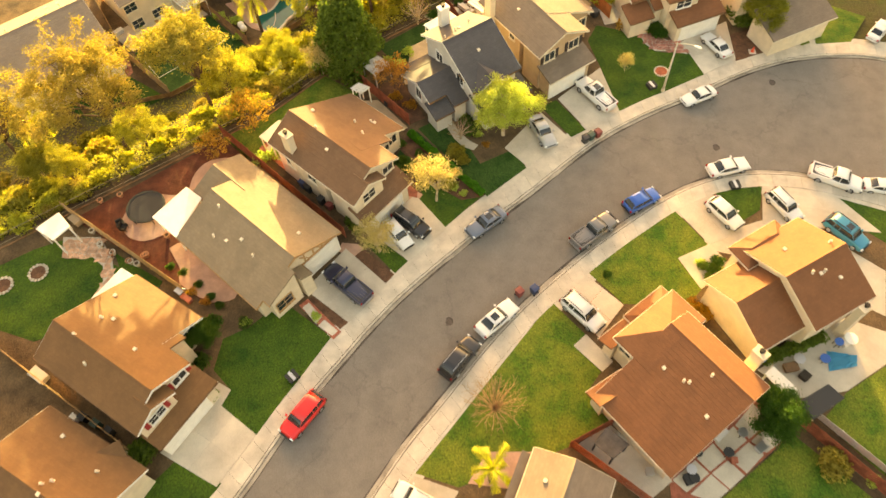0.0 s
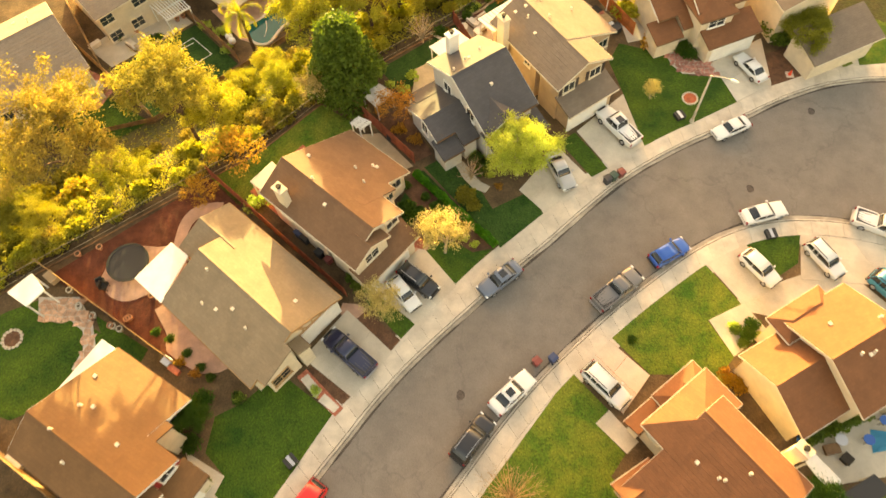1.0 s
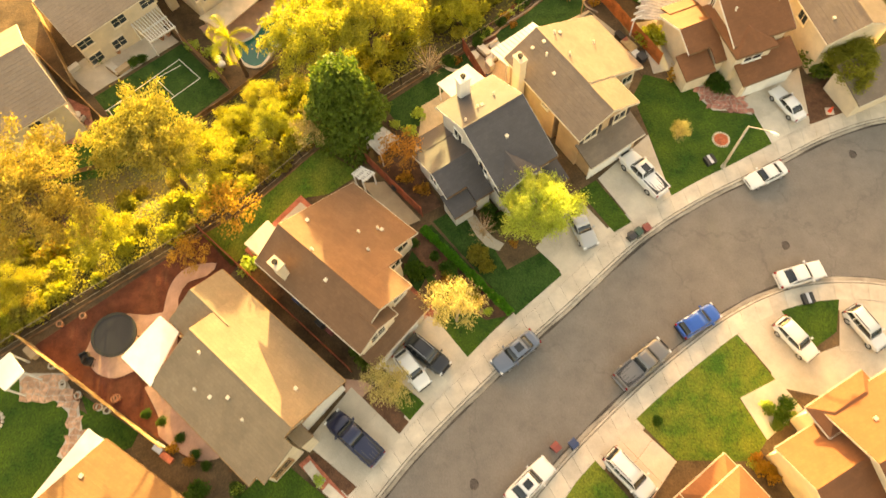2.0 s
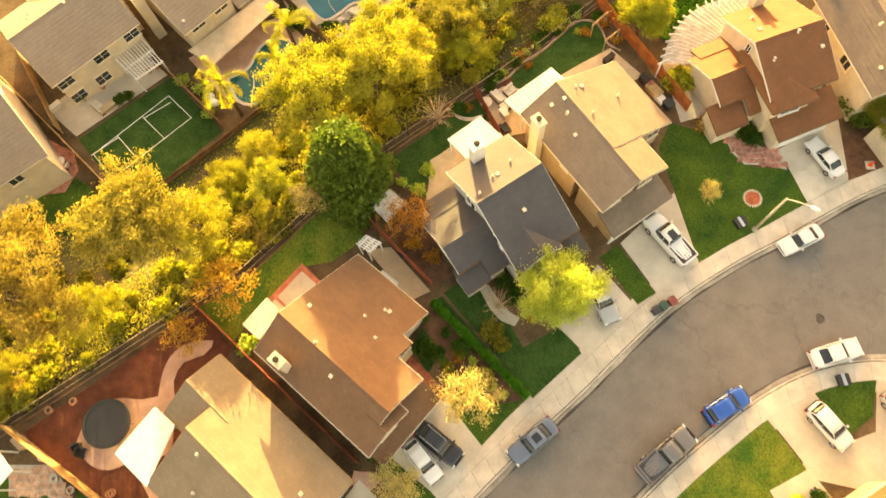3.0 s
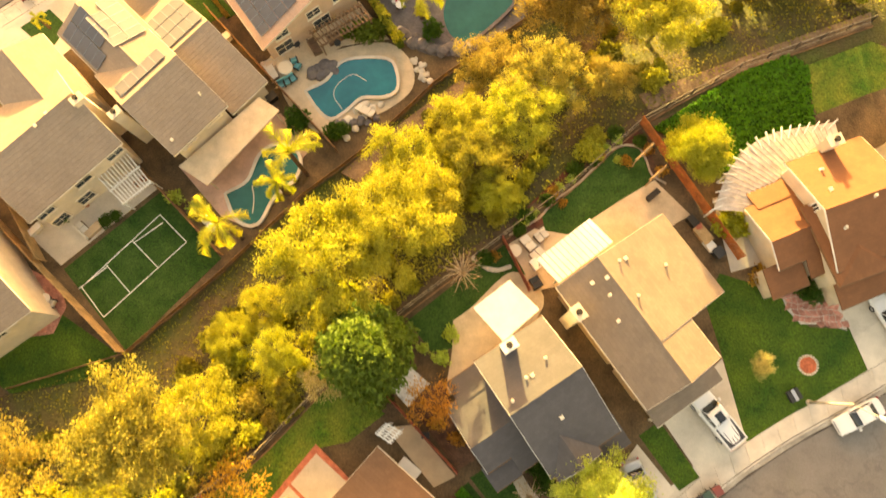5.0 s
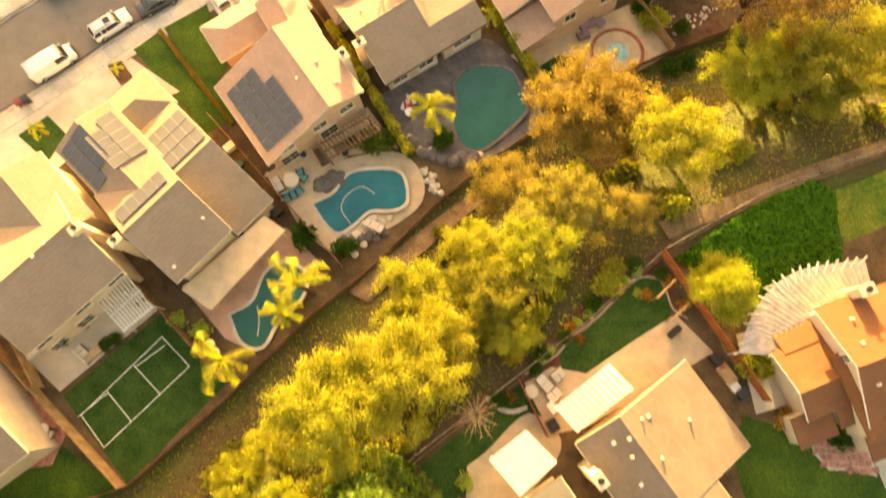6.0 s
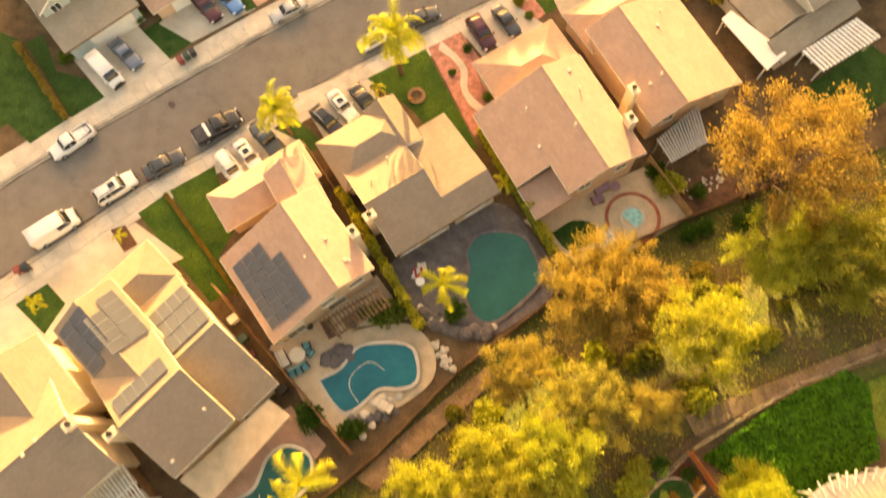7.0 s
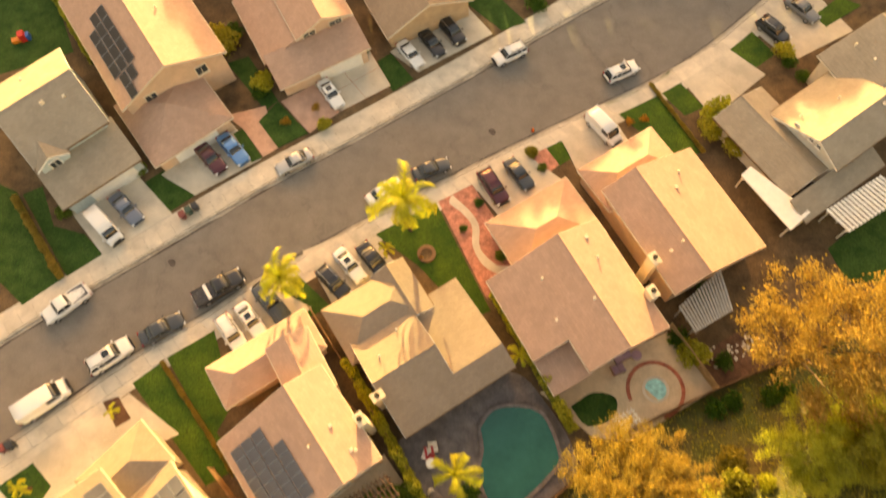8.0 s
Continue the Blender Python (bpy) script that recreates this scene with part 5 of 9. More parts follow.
C7 = (29.90, 128.75, 34.26, 9.6, 8.9)
simple_house("two-storey house with a taupe shingle roof and white gable", C7, 4.9, stucco_white, rf_stone, white_paint, base=zl, seed=27, nv=3, eave2=3.7, pitch=24.1,
             wins=W1("w", (-1.5, -0.5, 0.5, 1.5), 5.0, 0.45, 0.4),
             others=[dict(box=(23.88, 127.01, -57.02, 11.18, 6.62), eave=3.0, pitch=20),
                     dict(box=(29.14, 121.83, 34.26, 10.87, 2.62), eave=2.9, kind="shed", pitch=18)])
C8 = (36.63, 136.20, -64.01, 6.38, 12.78)
simple_house("house with a taupe tile roof", C8, 4.9, stucco_cream, rf_stone, cream_trim, base=zl, seed=28, nv=3)
D1 = (-51.11, 130.94, 36.8, 8.6, 11.6)
simple_house("two-storey house with a greige shingle roof and pale blue gables", D1, 5.0, mat("pale blue siding", (0.42, 0.50, 0.50), rough=0.85, vary=0.06), rf_greige, white_paint, base=zl, seed=29, nv=4,
             others=[dict(box=sub(D1, -4.6, 4.6, -10.0, -4.6), eave=2.7, kind="shed", pitch=15, garage=("s", 0.8, 4.8)),
                     dict(box=sub(D1, -4.2, -0.6, -6.3, -2.2, 90), eave=4.85, over=0.3, pitch=30, wins=W1("w", (0,), 4.2, 1.0, 1.0))])
D2 = (-43.12, 141.18, -56.59, 17.28, 12.30)
simple_house("two-storey house with a pink-brown tile roof and dark solar panels", D2, 5.0, stucco_pink, rf_pink, cream_trim, base=zl, seed=30, nv=3,
             wins=W1("e", (-3, 3), 4.0),
             others=[dict(box=(-39.27, 131.71, 36.32, 9.50, 9.46), eave=2.7, kind="hip", pitch=20, garage=("s", 0.0, 4.8))],
             panels=[([(i, j) for i in range(5) for j in range(3) if not (i == 0 and j == 0)], -3.2, 1.2, -1, 1.66, 1.02, solar_black), ([(0, 1), (0, 2), (1, 1)], 5.4, 0.6, -1, 1.66, 1.02, solar_black)])
D3 = (-25.94, 142.11, -62.86, 11.79, 11.16)
simple_house("house with a pink-brown tile roof, low wing and garage", sub(D3, -7.0, 2.3, -1.4, 5.4), 4.7, stucco_pink, rf_pink, cream_trim, base=zl, seed=31, nv=3, wins=W1("e", (-1.8, 1.4), 4.1, 1.4, 0.9),
             others=[dict(box=sub(D3, -7.9, 2.0, -5.6, -1.3), eave=2.9, kind="shed", pitch=20),
                     dict(box=sub(D3, 1.7, 5.8, -5.4, 5.6, 90), eave=2.75, kind="shed", pitch=16, garage=("s", 1.8, 4.8))])
D4 = (-13.18, 146.39, -63.37, 6.82, 10.88)
simple_house("low house with a taupe tile roof", D4, 2.9, stucco_tan, rf_mocha, cream_trim, base=zl, seed=32, nv=2)

# ---------------------------------------------------------------- vehicles
KERB = "cars parked along the kerb"
DRIVE = "cars parked on driveways"
park((-14.69, 18.45, -126.10, 4.81), "suv", "red", "bright red long sport utility vehicle parked at the kerb", group=KERB)
park((-1.37, 23.64, 51.13, 4.02), "suv", "black", "black sport utility vehicle parked at the kerb", group=KERB)
park((2.04, 27.49, 42.65, 3.84), "sedan", "white", "white car with a sunroof parked at the kerb", extras=("sunroof",), group=KERB)
park((11.88, 36.87, 38.03, 5.52), "pickup", "grey", "grey pickup truck with a covered bed parked at the kerb", extras=("cover",), group=KERB)
park((17.11, 40.55, 30.09, 3.58), "hatch", "blue", "bright blue hatchback parked at the kerb", group=KERB)
park((26.69, 44.74, 15.74, 4.33), "sedan", "white", "white saloon car parked at the inner kerb", group=KERB)
park((25.51, 54.67, -154.53, 4.49), "sedan", "white", "white saloon car parked near the street lamp", group=KERB)
park((1.42, 37.95, -141.51, 4.38), "sedan", "steel", "steel-blue car with roof rack parked at the kerb", extras=("sunroof",), group=KERB)
park((37.41, 43.29, -25.17, 4.73), "pickup", "white", "white pickup truck with an open dark bed", group=KERB)
park((41.98, 42.22, -10.27, 3.97), "sedan", "white", "white saloon car parked behind a pickup", group=KERB)
park((9.89, 28.04, -47.49, 4.26), "suv", "white", "white sport utility vehicle on a driveway", group=DRIVE)
park((25.06, 38.89, -53.77, 3.93), "hatch", "white", "white hatchback on a driveway", group=DRIVE)
park((31.19, 39.80, -59.29, 3.81), "suv", "white", "white sport utility vehicle on a wide driveway", group=DRIVE)
park((36.44, 36.57, -50.39, 4.14), "suv", "teal", "teal sport utility vehicle beside a house", group=DRIVE, extras=("sunroof",))
park((-11.76, 30.93, 138.97, 4.91), "pickup", "navy", "dark navy pickup truck on a driveway", group=DRIVE)
park((-7.27, 36.47, -51.76, 3.81), "hatch", "white", "white hatchback on a driveway under a small tree", group=DRIVE)
park((-5.98, 37.75, -39.67, 4.05), "suv", "black", "dark sport utility vehicle with a roof rack on a driveway", group=DRIVE)
park((7.77, 49.46, -67.51, 3.90), "sedan", "silver", "silver car on a driveway beneath a lime tree", group=DRIVE)
park((14.04, 54.73, 125.84, 5.18), "pickup", "white", "white pickup truck with a dark bed cover on a driveway", extras=("cover", "sunroof"), group=DRIVE)
park((28.98, 62.45, 118.70, 3.92), "sedan", "white", "white coupe on a driveway", group=DRIVE)
park((48.69, 64.86, 47.63, 5.18), "sedan", "white", "white car on a far driveway", group=DRIVE)
park((-4.92, 11.52, 151.59, 3.34), "suv", "white", "white car on a driveway", group=DRIVE)
# lower street
park((-47.58, 110.76, -139.19, 5.86), "pickup", "white", "white pickup truck with tools in its bed", zl, group=KERB)
park((-42.35, 105.50, 36.5, 5.03), "suv", "white", "white sport utility vehicle with a glass roof", zl, extras=("sunroof",), group=KERB)
park((-47.75, 101.25, 37.0, 5.62), "van", "white", "white work van parked at the kerb", zl, group=KERB)
park((-37.84, 108.13, 31.45, 4.34), "sedan", "dark", "dark green-grey saloon car at the kerb", zl, group=KERB)
park((-32.79, 112.22, 32.47, 6.45), "pickup", "black", "black pickup truck with a white box across its bed", zl, extras=("toolbox",), group=KERB)
park((-31.01, 107.60, -52.71, 3.98), "suv", "white", "white truck on a driveway", zl, group=DRIVE)
park((-29.27, 108.85, -51.42, 4.41), "sedan", "white", "white car with a sunroof on a driveway", zl, extras=("sunroof",), group=DRIVE)
park((-27.33, 110.49, 129.79, 5.10), "pickup", "dark", "dark pickup truck on a driveway", zl, group=DRIVE)
park((-21.48, 112.63, -46.72, 3.80), "suv", "black", "black sport utility vehicle on a driveway by a palm", zl, group=DRIVE)
park((-19.97, 114.47, -50.75, 4.43), "sedan", "white", "white saloon car with dark glass on a driveway", zl, extras=("sunroof",), group=DRIVE)
park((-17.56, 114.92, -51.75, 3.13), "sedan", "black", "black car on a driveway", zl, group=DRIVE)
park((-5.34, 122.97, -61.15, 4.58), "suv", "maroon", "maroon van on a driveway", zl, group=DRIVE)
park((-2.58, 124.51, -56.74, 4.73), "sedan", "dark", "dark grey car on a driveway", zl, group=DRIVE)
park((6.76, 129.92, -54.75, 5.56), "van", "white", "white van on a driveway", zl, group=DRIVE)
park((9.57, 137.42, 25.97, 4.75), "suv", "white", "white estate car at the kerb", zl, extras=("sunroof",), group=KERB)
park((27.49, 142.80, -51.58, 5.04), "suv", "black", "black sport utility vehicle on a driveway", zl, group=DRIVE)
park((31.43, 145.81, -51.49, 4.45), "sedan", "grey", "grey car on a driveway", zl, group=DRIVE)
park((-26.41, 126.44, -149.83, 4.27), "sedan", "silver", "silver saloon car at the far kerb", zl, group=KERB)
park((-11.80, 125.32, 22.18, 4.52), "sedan", "dark", "dark teal car parked beside a palm", zl, group=KERB)
park((-16.69, 122.64, 33.82, 3.49), "sedan", "white", "white car half hidden by palm fronds", zl, group=KERB)
park((-22.95, 134.96, -57.41, 5.23), "sedan", "white", "white car on a patterned driveway", zl, extras=("sunroof",), group=DRIVE)
park((-14.15, 140.19, -54.95, 4.89), "sedan", "white", "white car on a driveway", zl, group=DRIVE)
park((-11.73, 141.74, -56.23, 4.89), "sedan", "black", "black car on a driveway", zl, group=DRIVE)
park((-9.42, 143.37, -56.00, 6.07), "suv", "black", "black off-road vehicle on a driveway", zl, group=DRIVE)
park((-2.85, 140.06, -151.65, 4.18), "suv", "white", "white sport utility vehicle with a dark bonnet at the kerb", zl, group=KERB)
park((-35.37, 126.93, -48.37, 4.32), "sedan", "maroon", "maroon car on a driveway", zl, group=DRIVE)
park((-33.05, 128.02, -49.74, 5.39), "sedan", "sky", "light blue car on a driveway", zl, group=DRIVE)
park((-45.15, 118.92, -46.05, 6.26), "van", "white", "white van on a driveway", zl, group=DRIVE)
park((-43.37, 121.05, -44.77, 5.16), "sedan", "steel", "dark blue car on a driveway", zl, group=DRIVE)

# ---------------------------------------------------------------- trees
BANK = "trees on the bank"
for key, pt, s, what in [
    ("feather1", (-37.14, 48.47), 1.2, "tall open-crowned golden pepper tree"), ("feather2", (-28.98, 54.46), 1.25, "slender golden pepper tree with a bare trunk"), ("yellow2", (-26.25, 55.44), 0.95, "yellow-green tree"), ("yellow2", (-34.49, 48.13), 0.75, "yellow-green tree"), ("olive1", (-43.66, 44.37), 0.7, "olive tree"), ("yellow2", (-41.09, 43.75), 0.6, "yellow-green tree"),
    
    ("yellow2", (-25.23, 61.56), 0.62, "yellow-green tree"), ("yellow2", (-22.63, 64.19), 0.65, "yellow-green tree"), ("yellow2", (-20.70, 60.20), 0.6, "yellow-green tree"),
    ("yellow3", (-16.36, 67.20), 1.1, "tall yellow-green weeping tree"), ("yellow3", (-11.65, 69.85), 1.0, "yellow weeping tree"), ("yellow1", (-10.83, 76.09), 0.9, "yellow-green tree"),
    ("yellow1", (-5.62, 78.93), 0.85, "yellow-green tree"), ("yellow2", (-8.75, 72.49), 0.95, "yellow-green tree"), ("olive1", (-4.26, 75.74), 0.8, "olive tree"),
    ("yellow2", (-2.94, 73.13), 0.6, "yellow-green tree"), ("yellow1", (-0.62, 79.85), 0.85, "yellow-green tree"), ("gold2", (-2.78, 86.55), 0.85, "golden tree"),
    ("gold1", (1.89, 83.29), 0.85, "golden tree"), ("amber1", (4.98, 92.55), 1.0, "amber tree"), ("yellow1", (11.60, 88.60), 0.98, "yellow-gold tree"),
    ("gold2", (7.10, 83.07), 0.6, "golden tree"), ("yellow3", (18.90, 95.60), 0.85, "yellow-green tree"), ("olive1", (23.90, 94.60), 1.05, "olive tree"),
    ("yellow3", (29.20, 94.60), 1.05, "yellow-green tree"), ("amber2", (21.08, 103.72), 1.5, "large amber tree"), ("amber1", (3.66, 93.50), 0.95, "amber tree"), ("amber1", (7.61, 92.64), 0.8, "amber tree"),
    ("yellow2", (23.60, 98.20), 1.0, "yellow-green tree"), ("feather1", (-49.08, 48.17), 1.05, "tall open-crowned golden pepper tree")]:
    plant(key, *pt, what + " on the bank", s, group=BANK)
plant("conifer", *(-13.34, 59.89), "dense dark green conifer beside the back fence", 1.0)
plant("lime1", *(3.57, 49.40), "bright lime-green street tree in leaf", 1.02, tall=0.9)
plant("birch1", *(-3.54, 40.78), "sparse amber tree with pale stems on a lawn", 1.0)
plant("birch1", *(-8.92, 34.85), "small sparse tree with pale trunk", 0.8)
plant("palm_tall", *(-46.02, 49.47), "palm on the bank below a fence", 0.9)
plant("bush_orange", *(-39.99, 48.15), "rust-orange bush on the bank", 2.2)
plant("bare1", *(1.52, 18.94), "bare spreading tree with tan twigs on a lawn", 1.0)
plant("bare2", *(-5.85, 66.60), "pale bare tree behind a house", 1.0)
plant("palm_street", *(-25.16, 111.40), "street palm with yellow-green fronds", 0.95)
plant("palm_street", *(-13.95, 118.50), "tall street palm with arching fronds", 1.25)
plant("palm_tall", *(-20.76, 77.55), "palm beside a pool", 1.05)
plant("palm_small", *(-22.51, 75.64), "small palm beside a pool", 1.3)
plant("palm_tall", *(-26.64, 71.33), "palm in a back garden", 1.0)
plant("palm_small", *(-9.59, 94.29), "small palm beside the green pool", 1.5)
plant("palm_small", *(1.07, 13.21), "palm beside a driveway", 1.3)
plant("round1", *(13.53, 76.08), "round yellow-green tree by a fence", 1.0)


# ---------------------------------------------------------------- gardens and drives of the upper street
def lawn(pts, m=None, label="mown green lawn", base=zu, curve=False, top=0.0):
    return patch("lawn", pts, m or lawn_mat, label, base, top, "lawn", curve)


def paving(pts, m=None, label="pale concrete driveway", base=zu, curve=False, top=0.022, name="driveway"):
    return patch(name, pts, m or drive_conc, label, base, top, name.replace("_", " "), curve)


def bed(pts, m=None, label="planting bed of brown bark mulch", base=zu, curve=False, top=0.012):
    return patch("planting_bed", pts, m or bark_mulch, label, base, top, "planting bed", curve)


def drive(corners, label, base=zu, nx=2, ny=3, m=None, joint=None):
    """A driveway cast in separate slabs: corners in order round it."""
    a, b, c, d = [Vector(p) for p in corners]
    dr = thing("driveway", label, "driveway", kind="structure")
    area = (b - a).cross(c - a)
    part("bedding", prism(bmesh.new(), [tuple(p) for p in ((a, b, c, d) if area > 0 else (d, c, b, a))], lambda x, y: base(x, y) - 0.35, lambda x, y: base(x, y) + 0.012), joint or kerb_conc, dr)

    def at(u, v):
        return a.lerp(b, u).lerp(d.lerp(c, u), v)
    for i in range(nx):
        for j in range(ny):
            g = 0.006
            q = [at((i + g) / nx, (j + g) / ny), at((i + 1 - g) / nx, (j + g) / ny), at((i + 1 - g) / nx, (j + 1 - g) / ny), at((i + g) / nx, (j + 1 - g) / ny)]
            if area < 0:
                q = q[::-1]
            part("slab", prism(bmesh.new(), [tuple(p) for p in q], lambda x, y: base(x, y) - 0.1, lambda x, y: base(x, y) + 0.024), m or drive_conc, dr)
    return dr


# base cover of the lots
patch("garden_soil", [(-57.13, 23.47), (-52.45, 30.81), (-45.95, 35.34), (-40.46, 39.38), (-26.48, 49.32), (-6.18, 32.02), (-11.03, 26.75), (-15.05, 20.86), (-20.28, 12.12), (-27.24, 1.63), (-48.01, 3.08)], soil, "bare garden soil round the houses", zu, -0.03, "soil")
patch("garden_soil", [(-6.18, 32.02), (-26.48, 49.32), (-22.38, 52.22), (-16.47, 58.32), (-10.68, 63.50), (-2.53, 69.49), (3.33, 73.83), (9.96, 79.63), (38.05, 88.89), (40.10, 64.69), (38.00, 62.83), (28.22, 58.65), (20.16, 54.51), (13.39, 50.10), (9.43, 46.62), (2.04, 39.92)], soil, "bare garden soil round the houses", zu, -0.03, "soil")

lawn([(-22.68, 25.64), (-20.54, 26.75), (-17.77, 29.45), (-12.96, 25.80), (-18.49, 16.92), (-21.99, 19.25), (-21.28, 20.86), (-23.05, 22.67)], label="green front lawn in shade")
drive([(-26.27, 15.41), (-22.94, 20.25), (-18.49, 16.92), (-21.15, 12.69)], "pale concrete driveway with wide joints", nx=2, ny=2)
paving([(-24.72, 22.83), (-21.23, 20.86), (-21.94, 19.20), (-23.54, 20.35)], name="garden_path", label="concrete path to a front door")
lawn([(-26.91, 12.34), (-24.50, 15.18), (-20.73, 12.91), (-22.58, 9.76), (-25.51, 8.93)])
drive([(-15.79, 30.63), (-12.29, 35.15), (-7.85, 30.93), (-11.42, 27.20)], "pale concrete driveway", nx=2, ny=2)
bed([(-15.43, 29.62), (-14.59, 30.22), (-11.48, 27.31), (-12.20, 26.58)])
pp1 = thing("garden_path", "pale slabs edged with red brick beside a driveway", "path", kind="structure")
part("brick_edging", prism(bmesh.new(), [(-12.74, 25.58), (-12.08, 26.30), (-15.43, 29.68), (-16.20, 28.98)], lambda x, y: zu(x, y) - 0.3, lambda x, y: zu(x, y) + 0.02), brick_red, pp1)
for q in ([(-14.46, 27.14), (-13.95, 27.77), (-15.29, 29.27), (-15.86, 28.75)], [(-12.86, 25.91), (-12.39, 26.41), (-13.72, 27.54), (-14.23, 26.92)]):
    part("slab", prism(bmesh.new(), q, lambda x, y: zu(x, y) - 0.1, lambda x, y: zu(x, y) + 0.035), concrete, pp1)
bed([(-11.77, 33.88), (-10.59, 35.15), (-7.47, 32.27), (-8.74, 30.69)], label="square bed of brown bark mulch edged with brick")
paving([(-12.72, 35.79), (-11.23, 35.66), (-10.48, 35.15), (-11.77, 33.88), (-12.93, 34.83)], pink_conc, "pink entry paving", name="garden_path")
lawn([(-10.81, 36.11), (-9.45, 36.44), (-6.22, 33.75), (-7.42, 32.39)])
drive([(-10.20, 37.10), (-5.67, 41.52), (-2.46, 37.43), (-6.11, 33.75)], "pale concrete driveway", nx=2, ny=2)
paving([(-8.20, 40.13), (-6.09, 42.37), (-4.92, 41.52), (-6.25, 39.51)], pink_conc, "pink entry paving edged with brick", name="garden_path")
lawn([(-5.66, 40.82), (-4.92, 41.52), (-6.15, 44.76), (-3.97, 44.39), (1.06, 41.38), (-2.85, 37.36)])
bed([(-8.12, 45.50), (-6.62, 49.31), (-5.66, 49.94), (1.40, 41.52), (-3.97, 44.39), (-6.15, 44.76), (-6.87, 43.30)], lawn_deep, "low garden planting")
lawn([(-5.54, 50.26), (-3.59, 51.46), (-0.97, 49.31), (1.05, 45.50), (4.40, 47.30), (5.87, 44.98), (1.63, 41.31)], lawn_deep, "deep green front lawn")
drive([(3.69, 47.61), (7.84, 52.68), (10.61, 49.08), (6.05, 45.05)], "pale concrete driveway", nx=2, ny=2)
lawn([(8.01, 53.34), (9.72, 54.42), (12.60, 50.10), (10.91, 49.08)], label="narrow strip of lawn between driveways")
drive([(9.92, 54.59), (15.19, 59.36), (16.55, 52.84), (12.77, 50.02)], "pale concrete driveway", nx=2, ny=2)
lawn([(14.23, 63.78), (15.59, 66.37), (20.06, 64.92), (20.95, 64.15), (22.58, 61.81), (25.85, 61.63), (26.92, 58.29), (16.54, 52.76), (15.30, 59.18)], label="green front lawn with dry patches")
drive([(25.20, 63.59), (31.25, 67.05), (31.05, 60.71), (26.92, 58.29)], "pale concrete driveway", nx=2, ny=2)
bed([(30.97, 64.72), (33.73, 65.69), (34.82, 61.72), (30.99, 60.44)])
drive([(33.73, 65.11), (37.89, 67.25), (39.27, 62.65), (34.88, 61.72)], "pale concrete driveway", nx=2, ny=1)
lawn([(37.93, 66.86), (39.36, 67.64), (40.40, 63.39), (39.22, 62.93)], lawn_dry)
paving([(39.48, 68.64), (41.89, 69.45), (42.14, 67.84), (39.84, 66.86)], flag_red, "red paved landing", name="garden_path")
lawn([(41.92, 71.40), (48.30, 67.84), (45.25, 63.58), (41.02, 63.21)], lawn_dry)
# inner side
patch("garden_soil", [(-5.11, 13.45), (10.68, 32.76), (20.25, 40.06), (24.44, 42.58), (33.07, 43.44), (42.08, 41.03), (53.45, 36.44), (37.97, -0.48), (-10.00, -3.79)], soil, "bare garden soil round the houses", zu, -0.03, "soil")
lawn([(10.73, 32.76), (20.17, 39.92), (22.98, 35.59), (19.73, 34.00), (21.39, 30.69), (19.98, 29.04), (13.92, 29.15)], lawn_dry, "patchy yellow-green front lawn")
drive([(7.75, 29.92), (10.49, 32.51), (13.90, 29.04), (11.22, 25.75)], "pale concrete driveway with brick joints", nx=2, ny=2, joint=brick_red)
paving([(8.86, 24.98), (10.09, 26.08), (12.22, 23.47), (11.15, 22.51)], name="garden_path", label="concrete path with brick joint")
paving([(19.79, 34.07), (23.15, 35.66), (24.77, 33.13), (21.39, 30.69)], name="garden_path", label="concrete path round a planter")
bed([(20.78, 33.50), (22.89, 34.57), (24.26, 33.00), (22.09, 31.59)], label="square brown planting bed")
drive([(20.30, 39.99), (24.29, 42.08), (26.91, 37.23), (23.14, 35.59)], "pale concrete driveway", nx=2, ny=2)
lawn([(24.33, 42.01), (27.08, 42.72), (29.97, 42.94), (28.98, 39.64), (26.67, 38.16)])
drive([(29.96, 42.87), (37.04, 41.45), (40.32, 36.96), (28.88, 38.02)], "wide pale concrete driveway", nx=3, ny=2)
lawn([(37.08, 41.17), (41.59, 39.51), (45.05, 37.75), (40.38, 35.79), (39.09, 36.96)])
lawn([(-5.11, 13.76), (7.23, 29.39), (10.03, 26.08), (8.86, 24.98), (11.05, 22.51), (9.68, 20.76), (11.41, 18.17), (7.56, 15.88), (-1.58, 12.65)], lawn_dry, "large yellow-green lawn, partly dry")
drive([(-5.20, 13.58), (-1.58, 12.34), (-3.91, 8.52), (-7.93, 9.97)], "pale concrete driveway", nx=2, ny=1)
paving([(-0.84, 12.96), (0.79, 15.50), (4.91, 15.50), (4.01, 12.34)], pink_conc, "pale paved strip by the palm", name="garden_path")
pt = thing("patio", "concrete patio divided by red brick strips", "patio", kind="structure")
part("bedding", prism(bmesh.new(), [(15.35, 10.82), (19.11, 11.68), (26.62, 17.15), (23.97, 20.10), (15.53, 13.22)][::1], lambda x, y: zu(x, y) - 0.3, lambda x, y: zu(x, y) + 0.01), brick_red, pt)
